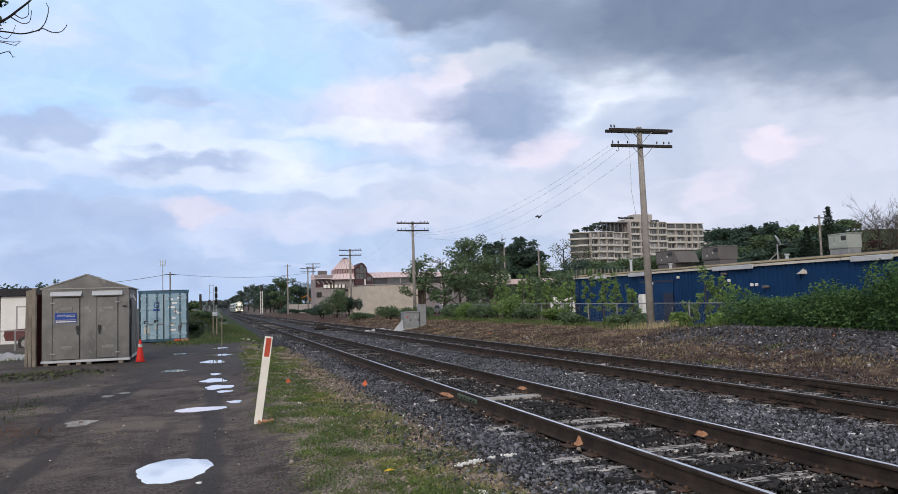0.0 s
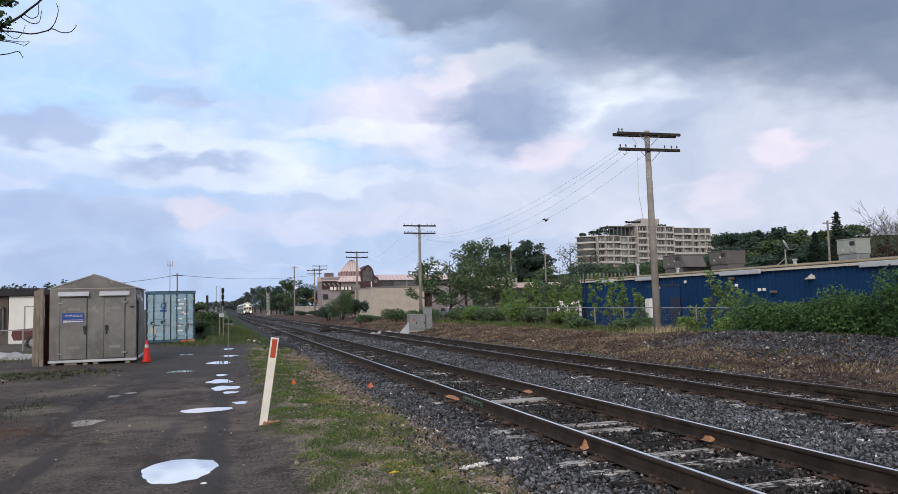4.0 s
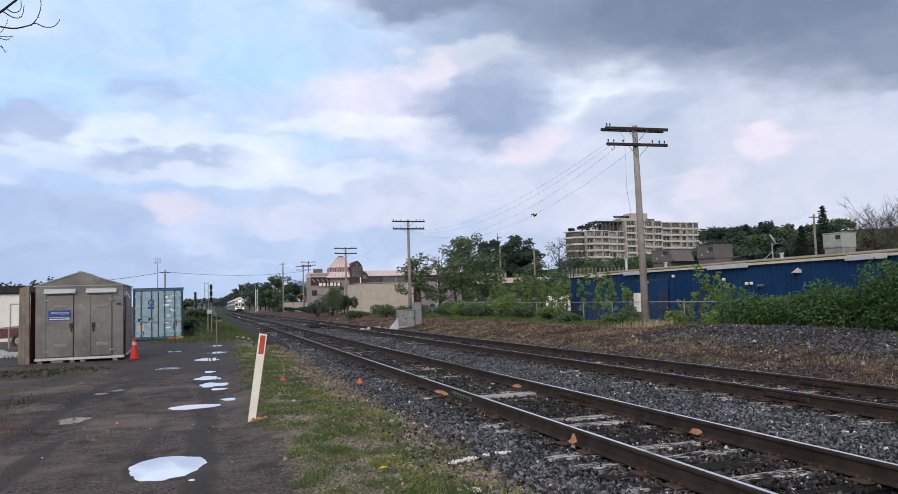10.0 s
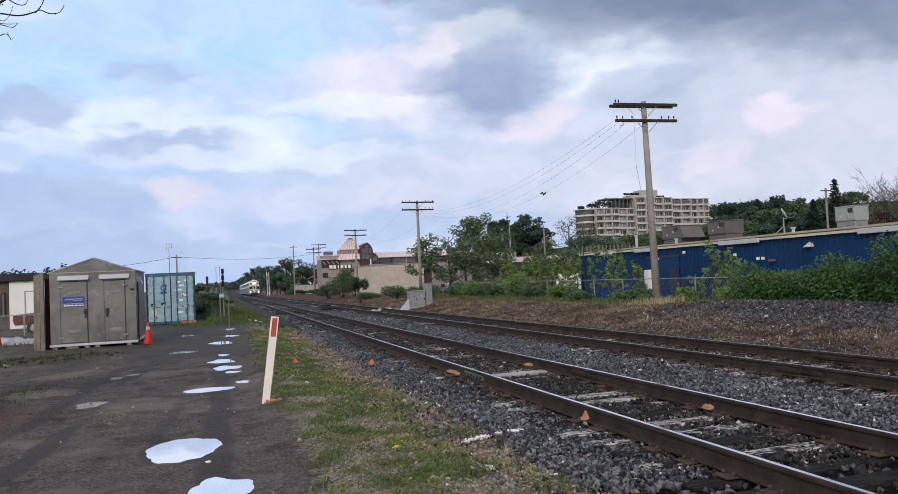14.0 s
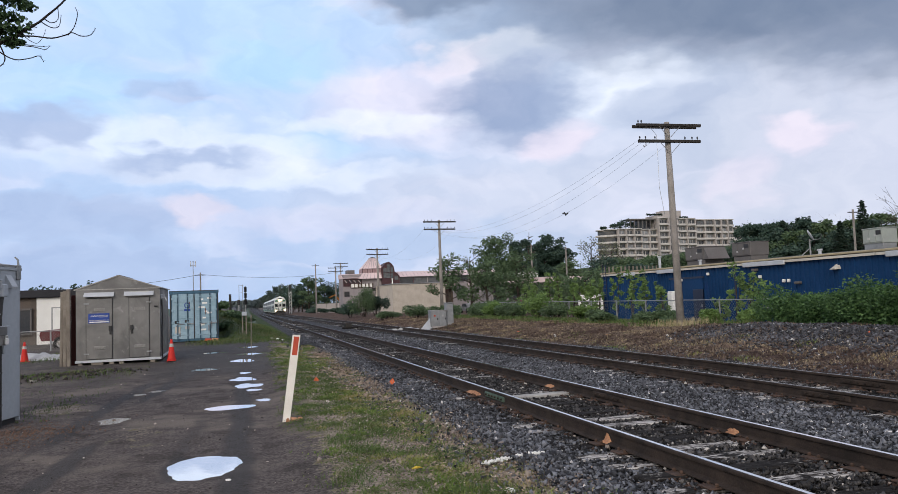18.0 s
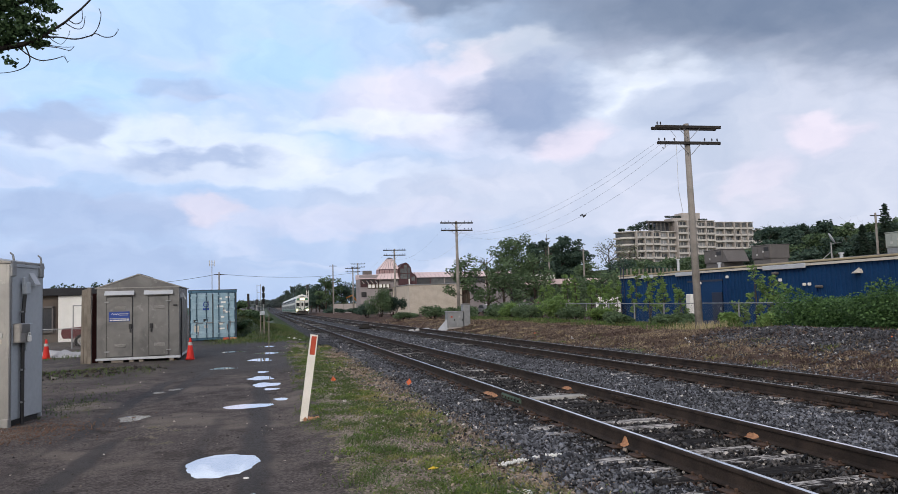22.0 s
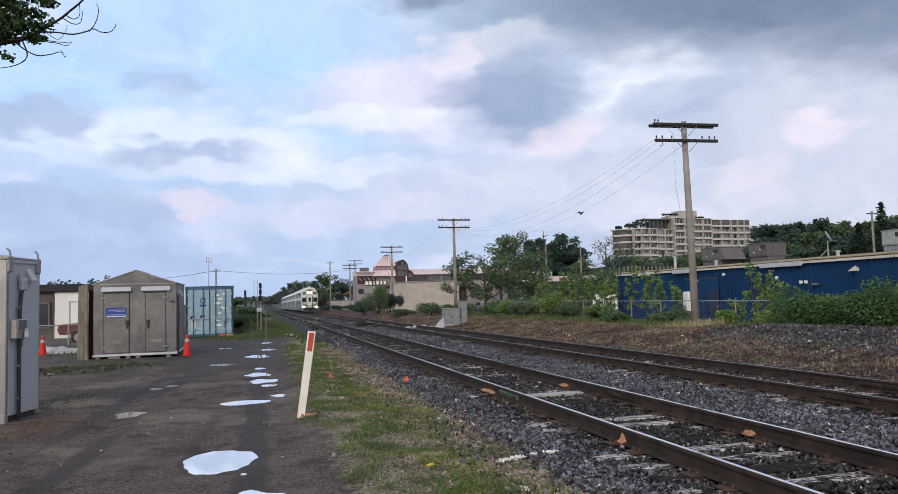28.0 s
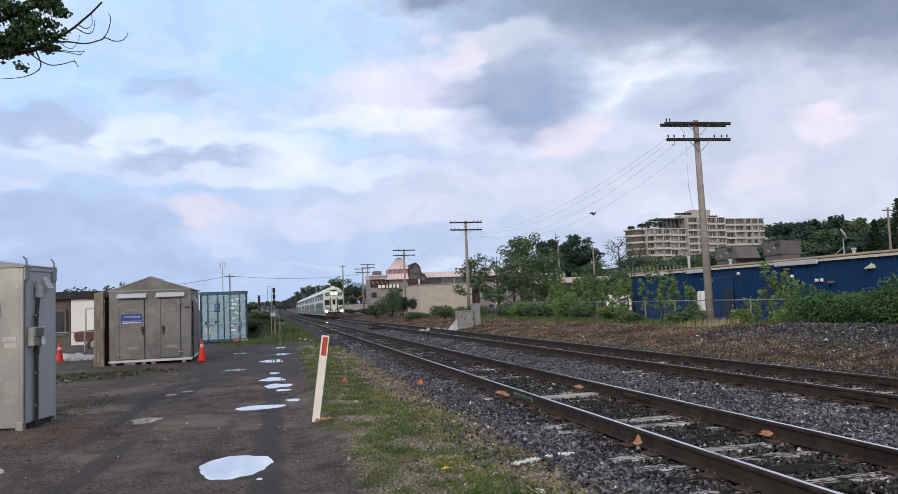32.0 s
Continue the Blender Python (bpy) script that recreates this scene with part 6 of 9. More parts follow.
def build_left_distance():
    # low commercial building beyond the fence
    b = thing("low_building", "low white and brown-brick building with a flat dark roof", "building", pose(-7.0, 46.0, -0.05))
    part("white_wall", Shape().box(-1.4, 4, 1.3, 3.9, 8, 2.7, cut=0.02), WHITE, b, "white painted wall")
    part("brick_wall", Shape().box(-8.9, 4.1, 1.3, 11.0, 8, 2.7), BRICK_TAUPE, b, "brown brick wall")
    part("roof", Shape().box(-7.4, 4, 2.85, 15.2, 8.4, 0.42, cut=0.03), mat("dark_fascia", (0.04, 0.04, 0.045), (0.03, 0.03, 0.034), 1.0), b, "dark flat roof with deep fascia")
    part("fascia_strip", Shape().box(-11.0, -0.14, 2.62, 8.0, 0.1, 0.12, cut=0.01), STEEL, b)
    door = part("door", Shape().box(-2.05, -0.02, 1.0, 0.95, 0.06, 2.05, cut=0.01), WHITE, b, "white door")
    part("door_surround", Shape().box(-2.05, 0.0, 1.02, 1.12, 0.04, 2.14), STEEL, b)
    for x in (-4.35, -8.2):
        win = part("window", Shape().box(x, 0.06, 1.35, 1.4, 0.12, 1.3), GLASS_DARK, b, "dark window")
        part("window_frame", Shape().box(x, 0.0, 0.66, 1.55, 0.12, 0.1).box(x, 0.0, 2.02, 1.55, 0.12, 0.1).box(x - 0.73, 0.0, 1.35, 0.08, 0.12, 1.4).box(x + 0.73, 0.0, 1.35, 0.08, 0.12, 1.4), HVAC, win)
    # chain-link fence with pipe rail
    fence(-17.0, 37.6, -5.6, 37.6, 0.9, 2.4, "low chain-link fence with grey pipe rails behind the shed", 0.12)
    build_pickup()
    # far mast, poles and signals
    mast = thing("antenna_mast", "thin distant antenna mast with small panels", "mast", pose(-5.6, 120, -0.4))
    part("mast_pole", Shape().rod((0, 0, 0), (0, 0, 9.0), 0.09, 6, 0.05), STEEL, mast)
    for dx in (-0.35, 0.0, 0.35):
        part("antenna_panel", Shape().box(dx, 0, 8.75, 0.14, 0.12, 0.9, cut=0.02), PALE_STEEL, mast)
    part("arm", Shape().box(0, 0, 8.5, 0.8, 0.06, 0.06), STEEL, mast)
    p = thing("utility_pole", "distant wooden utility pole with one crossarm", "utility pole", pose(-4.56, 120, -0.4), "distant poles")
    part("pole", Shape().rod((0, 0, 0), (0, 0, 7.4), 0.14, 8, 0.1), POLE_WOOD, p)
    part("crossarm", Shape().box(0, 0, 7.0, 1.6, 0.1, 0.1), ARM_WOOD, p)
    sig = thing("railway_signal", "three-aspect railway signal on a grey mast with ladder", "railway signal", pose(1.28, 76, 0.0))
    part("mast", Shape().rod((0, 0, float(land(1.28, 76)) - 0.1), (0, 0, 3.6), 0.05, 8), STEEL, sig)
    part("case", Shape().box(-0.75, 0.1, 0.6, 0.5, 0.5, 1.2, cut=0.03), STEEL, sig, "grey signal case")
    part("ladder", Shape().rod((-0.25, 0.3, 0), (-0.25, 0.3, 3.8), 0.025, 5).rod((-0.6, 0.3, 0), (-0.6, 0.3, 3.8), 0.025, 5).box(-0.42, 0.3, 1.6, 0.35, 0.03, 0.03).box(-0.42, 0.3, 2.3, 0.35, 0.03, 0.03).box(-0.42, 0.3, 3.0, 0.35, 0.03, 0.03).box(-0.42, 0.3, 3.7, 0.35, 0.03, 0.03), STEEL, sig)
    for z in (3.3, 2.7, 2.1):
        head = part("signal_head", Shape().loft([[(r * math.cos(k), y, z + r * math.sin(k)) for k in np.linspace(0, 5.9, 14)] for r, y in ((0.14, -0.12), (0.14, -0.06))]).box(0, 0.0, z, 0.26, 0.3, 0.56, cut=0.06), BLACK, sig, "black round signal head")
        part("visor", Shape().loft([[(0.12 * math.cos(k), y, z + 0.12 * math.sin(k)) for k in np.linspace(0, 5.9, 10)] for y in (-0.12, -0.4)], caps=False), BLACK, head)
    dwarf = thing("dwarf_signal", "short two-headed railway signal beside the cases", "railway signal", pose(0.62, 74, float(land(0.62, 74))))
    part("mast", Shape().rod((0, 0, -0.1), (0, 0, 2.0), 0.05, 8), STEEL, dwarf)
    part("signal_head", Shape().box(0, -0.05, 1.75, 0.26, 0.3, 0.5, cut=0.06), BLACK, dwarf)
    part("base", Shape().box(0, 0, 0.2, 0.5, 0.5, 0.4, cut=0.03), CONCRETE, dwarf)
    single("dark_stub_pole", Shape().rod((0, 0, -0.1), (0, 0, 2.85 - float(land(-0.16, 74))), 0.13, 8, 0.11), ARM_WOOD, "dark broken-off pole stub", "pole", pose(-0.16, 74, float(land(-0.16, 74))))


def build_pickup():
    """A red pickup parked behind the fence, seen from the rear quarter."""
    car = thing("pickup_truck", "dark red pickup truck parked behind the fence", "pickup truck", pose(-6.3, 41.0, -0.12, 0, 0, 180))
    side = [(-2.6, 0.5), (2.5, 0.5), (2.6, 0.75), (2.55, 1.0), (1.2, 1.08), (0.65, 1.62), (-0.75, 1.66), (-0.95, 1.08), (-2.6, 1.05)]
    part("body", Shape().prism([(x, z) for x, z in side], "y", -0.9, 0.9), CAR_RED, car)
    part("window", Shape().prism([(1.02, 1.12), (0.6, 1.56), (-0.68, 1.59), (-0.84, 1.12)], "y", -0.912, 0.912), GLASS_DARK, car, "dark side windows")
    part("bumper", Shape().box(-2.68, 0, 0.55, 0.16, 1.8, 0.2, cut=0.03), CHROME, car)
    for y in (-0.78, 0.78):
        part("tail_lamp", Shape().box(-2.61, y, 0.85, 0.05, 0.16, 0.3, cut=0.01), POST_RED, car)
    for x in (-1.65, 1.65):
        for y in (-0.82, 0.82):
            wheel = part("wheel", Shape().loft([[(x + r * math.cos(k), yy, 0.36 + r * math.sin(k)) for k in np.linspace(0, 6.0, 20)] for r, yy in ((0.33, y - 0.12), (0.36, y - 0.08), (0.36, y + 0.08), (0.33, y + 0.12))]), TYRE, car)
            part("hubcap", Shape().loft([[(x + 0.2 * math.cos(k), yy, 0.36 + 0.2 * math.sin(k)) for k in np.linspace(0, 6.0, 14)] for yy in (y - 0.13, y + 0.13)]), CHROME, wheel)


def fence(x0, y0, x1, y1, h, gap, label, pitch, z_of=None):
    """A chain-link fence: posts, top rail and a woven mesh of crossing wires."""
    f = thing("chain_link_fence", label, "fence", kind="structure")
    a, b = Vector((x0, y0, 0)), Vector((x1, y1, 0))
    n = max(1, round((b - a).length / gap))
    tops = []
    for k in range(n + 1):
        p = a.lerp(b, k / n)
        z = float(land(p.x, p.y)) if z_of is None else z_of
        part("post", Shape().rod((p.x, p.y, z - 0.1), (p.x, p.y, z + h + 0.04), 0.035, 7), STEEL, f)
        tops.append((p.x, p.y, z))
    for p, q in zip(tops, tops[1:]):
        part("top_rail", Shape().rod((p[0], p[1], p[2] + h), (q[0], q[1], q[2] + h), 0.024, 6), STEEL, f)
    wires = []
    L = (b - a).length
    d = (b - a).normalized()
    s0 = -h
    while s0 < L:
        for sign in (1, -1):
            pts = []
            for e in (0.0, 1.0):
                s = s0 + (e if sign > 0 else 1 - e) * h
                pts.append((s, e * h))
            (sa, za), (sb, zb) = pts
            if max(sa, sb) <= 0 or min(sa, sb) >= L:
                continue
            wires.append((sa, za, sb, zb))
        s0 += pitch
    v = []
    t = 0.0032
    for sa, za, sb, zb in wires:
        fa, fb = min(max(sa, 0), L), min(max(sb, 0), L)
        za2 = za + (zb - za) * ((fa - sa) / (sb - sa)) if sb != sa else za
        zb2 = za + (zb - za) * ((fb - sa) / (sb - sa)) if sb != sa else zb
        for s, z in ((fa, za2), (fb, zb2)):
            p = a + d * s
            g = tops[min(int(s / L * n), n)][2]
            v += [(p.x, p.y, g + z - t), (p.x, p.y, g + z + t)]
    v = np.array(v).reshape(-1, 4, 3)[:, [0, 2, 3, 1]].reshape(-1, 3)
    me = fast_mesh("wire_mesh", v, np.arange(len(v)).reshape(-1, 4), STEEL)
    ob = new("wire_mesh", me)
    ob.parent = f
    tagged(ob, "woven wire mesh", kind="stuff")


# ---- across the line ----
def build_poles():
    """Telegraph poles along the far side; the first one holds a doubled upper arm."""
    spots = [(18.06, 27.5, 0.40, 8.47, True), (18.4, 65.8, 0.55, 8.35, False), (19.0, 99.6, -0.3, 9.1, False), (20.3, 152.0, -0.6, 9.4, False), (22.2, 158.0, -0.6, 10.6, False)]
    for x, y, z, h, near in spots:
        p = thing("telegraph_pole", "weathered wooden telegraph pole with two crossarms" + (" and a doubled top arm" if near else " and glass insulators"), "telegraph pole", pose(x, y, z, 0, -0.9 if near else 0.0, 0), "telegraph poles along the line")
        part("pole", Shape().tube([(0, 0, -0.9), (0, 0, h * 0.5), (0, 0, h)], [0.17, 0.14, 0.11], 12), POLE_WOOD, p, "grey split pole", smooth=True)
        for k, z2 in enumerate((h - 0.17, h - 0.85)):
            half = 1.55 if k == 0 else 1.5
            for yy in ((-0.17, 0.17) if near and k == 0 else (-0.15,)):
                part("crossarm", Shape().box(0, yy, z2, 2 * half, 0.1, 0.125, cut=0.012), ARM_WOOD, p, "dark timber crossarm")
            for s in (-1, 1):
                part("brace", Shape().rod((0.5 * s, -0.21, z2 - 0.06), (0.05 * s, -0.19, z2 - 0.5), 0.014, 5), STEEL, p)
            pins = (-1.42, -1.1, -0.75, 0.75, 1.1, 1.42) if not near else ((-1.3, -1.45) if k == 0 else (-1.42, -1.15, -0.7, 0.75, 1.1, 1.36))
            for px in pins:
                zz = z2 + 0.062
                part("insulator", Shape().tube([(px, -0.15, zz), (px, -0.15, zz + 0.05), (px, -0.15, zz + 0.06), (px, -0.15, zz + 0.13), (px, -0.15, zz + 0.15)], [0.012, 0.014, 0.034, 0.03, 0.015], 7), BLACK, p)
        if near:
            part("hook", Shape().tube([(-1.15, -0.15, h - 0.92), (-1.15, -0.15, h - 1.05), (-1.22, -0.15, h - 1.1), (-1.28, -0.15, h - 1.04)], [0.02] * 4, 6), STEEL, p)
            part("loose_wire", Shape().tube([(-0.9, -0.15, h - 0.25), (-0.62, -0.15, h - 0.6), (-0.66, -0.2, h - 1.6), (-0.72, -0.25, h - 2.8), (-0.52, -0.2, h - 4.0)], [0.008] * 5, 5), STEEL, p, "hanging loose wire")
    # sagging wires from pole to pole
    tops = [(x, y, z + h) for x, y, z, h, near in spots[:4]]
    for (xa, ya, za), (xb, yb, zb), offs in ((tops[0], tops[1], (-1.45, -1.15, -0.9, 0.0)), (tops[1], tops[2], (-1.4, 1.4)), (tops[2], tops[3], (-1.4, 1.4))):
        for k, o in enumerate(offs):
            low = 0.75 if k < 2 else 0.85
            sag = (1.55, 1.75, 2.1, 2.2)[k]
            pts = []
            for i in range(15):
                q = i / 14
                pts.append((xa + (xb - xa) * q + o, ya + (yb - ya) * q, za + (zb - za) * q - low - 4 * sag * q * (1 - q)))
            single("wire", Shape().tube(pts, [0.0045] * 15, 5), STEEL, "thin sagging line wire between telegraph poles", "wire", group="line wires")
            if k == 3:
                single("wire_tangle", Shape().tube([(-0.1, 0.1, 0.02), (0.0, 0.0, 0.06), (0.06, 0.02, -0.05), (0.14, -0.1, 0.03), (0.2, -0.05, 0.07)], [0.03, 0.06, 0.07, 0.04, 0.02], 6), BLACK, "dark knot of tangled wire on the line", "wire knot", Matrix.Translation(pts[4]))
    pts = [(-4.6 + 29.6 * q, 120 + 48 * q, 6.7 + 2.0 * q - 4 * 0.9 * q * (1 - q)) for q in np.linspace(0, 1, 16)]
    single("wire", Shape().tube(pts, [0.025] * 16, 5), BLACK, "long span wire crossing over the line", "wire", group="line wires")
    pts = [(-4.6 - 16 * q, 120 + 10 * q, 6.7 - 1.2 * q - 4 * 0.3 * q * (1 - q)) for q in np.linspace(0, 1, 8)]
    single("wire", Shape().tube(pts, [0.03] * 8, 5), BLACK, "span wire leading off to the side", "wire", group="line wires")
    for x, y, h in ((18.0, 168, 11.0), (0.4165 * 118, 118, 10.3 - float(land(49.1, 118))), (0.4709 * 112, 112, 9.4 - float(land(52.7, 112))), (0.9968 * 75, 75, 10.9 - float(land(74.8, 75)))):
        z = float(land(x, y))
        p = thing("utility_pole", "wooden utility pole standing among trees and roofs", "utility pole", pose(x, y, z), "distant poles")
        part("pole", Shape().rod((0, 0, -0.3), (0, 0, h), 0.17, 8, 0.12), POLE_WOOD, p)
        part("crossarm", Shape().box(0, 0, h - 0.35, 1.6, 0.1, 0.12), ARM_WOOD, p)


BLUE_X, BLUE_TOP = 27.0, 2.98


def build_blue():
    """The long blue sheet-metal building with its roof edge, doors and rooftop plant."""
    y0, y1, x, top, lo = 8.0, 51.0, BLUE_X, BLUE_TOP, -0.4
    b = thing("blue_building", "long low dark-blue sheet-metal industrial building", "building")
    n = 0
    step = 1.55
    y = y0
    while y < y1 - 0.01:
        e = min(y + step, y1)
        o = []
        k = y
        while k < e - 0.02:
            w = min(0.31, e - k)
            o += [(x, k), (x, k + w - 0.07), (x - 0.055, k + w - 0.06), (x - 0.055, k + w - 0.015)]
            k += 0.31
        o += [(x, e), (x + 0.12, e), (x + 0.12, y)]
        part("wall_sheet", Shape().prism(o, "z", lo, top), BLUE_CLAD, b)
        y = e
    part("end_wall", Shape().box(x + 10, y1 - 0.1, (lo + top) / 2, 19.7, 0.2, top - lo), BLUE_CLAD, b)
    part("near_end_wall", Shape().box(x + 10, y0 + 0.1, (lo + top) / 2, 19.7, 0.2, top - lo), BLUE_CLAD, b)
    part("back_wall", Shape().box(x + 19.9, (y0 + y1) / 2, (lo + top) / 2, 0.2, y1 - y0 - 0.5, top - lo), BLUE_CLAD, b)
    part("roof", Shape().prism([(x - 0.1, top + 0.05), (x + 20.1, top + 0.05), (x + 20.1, top + 0.16), (x + 10, top + 0.75), (x - 0.1, top + 0.16)], "y", y0 - 0.1, y1 + 0.1), ROOF_GRAVEL, b, "flat felted roof")
    part("roof_edge", Shape().box(x - 0.13, (y0 + y1) / 2, top + 0.13, 0.1, y1 - y0 + 0.3, 0.1, cut=0.02), mat("yellowed_roof_edge", (0.40, 0.34, 0.22), (0.33, 0.28, 0.19), 1.0, 0.8), b, "yellowed timber roof edge")
    y = y0
    while y < y1:
        e = min(y + random.uniform(5.0, 6.5), y1)
        part("gutter", Shape().prism([(x - 0.05, top + 0.05), (x - 0.16, top + 0.05), (x - 0.18, top - 0.07), (x - 0.05, top - 0.07)], "y", y, e - 0.05), FASCIA, b, "cream metal gutter")
        y = e
    for a, e in ((23.2, 25.3), (31.4, 34.6), (40.5, 43.2), (46.0, 48.5)):
        part("gutter_patch", Shape().box(x - 0.2, (a + e) / 2, top - 0.06, 0.08, e - a, 0.24, cut=0.02), PALE_STEEL, b, "pale patched gutter cover")
    # doors, hoods, lamps
    part("overhead_door", Shape().box(x - 0.05, 40.2, 1.0, 0.06, 3.4, 2.75, cut=0.01), BLUE_CLAD, b, "blue overhead door")
    part("door_head", Shape().box(x - 0.07, 40.2, 2.42, 0.08, 3.6, 0.12), BLUE_DARK, b)
    for y, h in ((39.0, 2.05), (30.4, 1.62)):
        d = part("door", Shape().box(x - 0.06, y, h / 2 - 0.35, 0.08, 1.0 if h > 2 else 1.3, h, cut=0.01), BLUE_DARK, b, "dark service door")
        part("door_handle", Shape().box(x - 0.12, y - 0.38, h / 2 - 0.3, 0.05, 0.05, 0.18), STEEL, d)
    part("vent_hood", Shape().loft([[(x, 28.2 + 0.2 * math.cos(k), 2.4 + 0.26 * math.sin(k)) for k in np.linspace(0, math.pi, 9)], [(x - 0.28, 28.2 + 0.19 * math.cos(k), 2.4 + 0.06 * math.sin(k)) for k in np.linspace(0, math.pi, 9)]]), FASCIA, b, "cream half-round vent hood")
    for y, z in ((40.6, 2.3), (37.9, 2.58), (33.4, 2.25), (31.65, 1.98), (31.3, 1.98), (40.8, 1.8)):
        part("wall_lamp", Shape().box(x - 0.1, y, z, 0.16, 0.14, 0.16, cut=0.03), WHITE, b, "small white wall lamp")
    for y, z in ((33.7, 2.62), (30.6, 1.85)):
        part("camera_box", Shape().box(x - 0.16, y, z, 0.28, 0.3, 0.14, cut=0.04), HVAC, b)
    ladder = Shape()
    for dy in (-0.22, 0.22):
        ladder.rod((x - 0.25, 50.3 + dy, -0.2), (x - 0.25, 50.3 + dy, top + 0.8), 0.03, 5)
    for k in range(11):
        ladder.rod((x - 0.25, 50.08, 0.2 + 0.3 * k), (x - 0.25, 50.52, 0.2 + 0.3 * k), 0.018, 5)
    part("roof_ladder", ladder, BLUE_DARK, b, "dark roof ladder")
    # rooftop plant
    def unit(x, y, sx, sy, sz, material, label):
        z = BLUE_TOP + 0.12 + 0.058 * (x - BLUE_X)
        u = thing("rooftop_unit", label, "air conditioner", pose(x, y, z), "rooftop units")
        part("curb", Shape().box(0, 0, 0.1, sx * 0.9, sy * 0.95, 0.46, cut=0.02), HVAC if material is HVAC else STEEL, u)
        part("casing", Shape().box(0, 0, 0.32 + sz / 2, sx, sy, sz, cut=0.03), material, u)
        part("top_lip", Shape().box(0, 0, 0.34 + sz, sx + 0.06, sy + 0.06, 0.06, cut=0.02), material, u)
        for k in range(3):
            part("panel", Shape().box(-sx / 2 - 0.012, (k - 1) * sy * 0.31, 0.32 + sz * 0.5, 0.03, sy * 0.29, sz * 0.82, cut=0.01), material, u)
        for k in range(2):
            part("label_plate", Shape().box(-sx / 2 - 0.034, sy * (0.18 - 0.33 * k), 0.32 + sz * (0.35 + 0.2 * k), 0.012, 0.16, 0.12), STICKER, u)
        part("grille", Shape().box(-sx / 2 - 0.035, -sy * 0.31, 0.32 + sz * 0.72, 0.012, sy * 0.24, sz * 0.3), BLACK, u)
        return u
    u = unit(33.9, 48.0, 1.8, 2.3, 0.95, HVAC, "brown-grey rooftop air-handling unit with hood")
    part("hood", Shape().prism([(-1.7, 0.36), (-1.18, 0.36), (-1.18, 1.2)], "x", -0.9, 0.9), HVAC, u)
    part("roof_fan", Shape().loft([[(0.3 + 0.3 * math.cos(k), 0.6 + 0.3 * math.sin(k), z) for k in np.linspace(0, 5.9, 12)] for z in (1.28, 1.42)]), BLACK, u)
    unit(33.9, 42.9, 1.5, 1.9, 0.9, HVAC, "brown-grey rooftop unit with louvred side")
    unit(33.9, 32.3, 1.0, 1.35, 0.8, HVAC_PALE, "pale grey rooftop air conditioner")
    dish = thing("satellite_dish", "pale satellite dish on a rooftop tripod", "satellite dish", pose(33.5, 37.0, BLUE_TOP + 0.5))
    part("mast", Shape().rod((0, 0, 0), (0, 0, 1.0), 0.04, 6).rod((0, 0, 0.5), (0.4, 0.3, 0), 0.025, 5).rod((0, 0, 0.45), (-0.4, 0.3, 0), 0.025, 5), STEEL, dish)
    rot = pose(0, 0, 1.2, 0, -62, 143)
    rings = [[tuple(rot @ Vector((r * math.cos(k), r * math.sin(k), 0.5 * r * r + o))) for k in np.linspace(0, 5.98, 20)] for r, o in ((0.05, 0.0), (0.2, 0.0), (0.36, 0.0), (0.36, 0.03), (0.2, 0.03), (0.05, 0.03))]
    part("reflector", Shape().loft(rings, caps=False), PALE_STEEL, dish, smooth=True)
    part("feed_arm", Shape().tube([(0, 0, 0.9), (0.1, -0.75, 0.95), (0.05, -0.95, 1.2)], [0.02] * 3, 5), STEEL, dish)
    for x, y, h in ((28.3, 45.2, 0.8), (30.5, 33.0, 0.25), (29.0, 41.6, 0.3)):
        single("roof_vent_pipe", Shape().rod((0, 0, 0), (0, 0, h), 0.09, 8).rod((0, 0, h), (0, 0, h + 0.08), 0.14, 8), PALE_STEEL, "pale vent pipe on the flat roof", "vent pipe", pose(x, y, BLUE_TOP + 0.12 + 0.058 * (x - BLUE_X)), "roof vent pipes")
    # pallet rack stacked with timber behind the far roof end
    rack = thing("roof_guard_rail", "weathered timber slat screen at the roof end", "screen", pose(28.0, 52.5, -0.3))
    for k in range(14):
        part("slat", Shape().box(0.35 * k, 0, 2.0, 0.1, 0.05, 4.0), WOOD_OLD, rack)
    part("rail", Shape().box(2.3, 0.06, 3.5, 5.0, 0.05, 0.1), WOOD_OLD, rack)


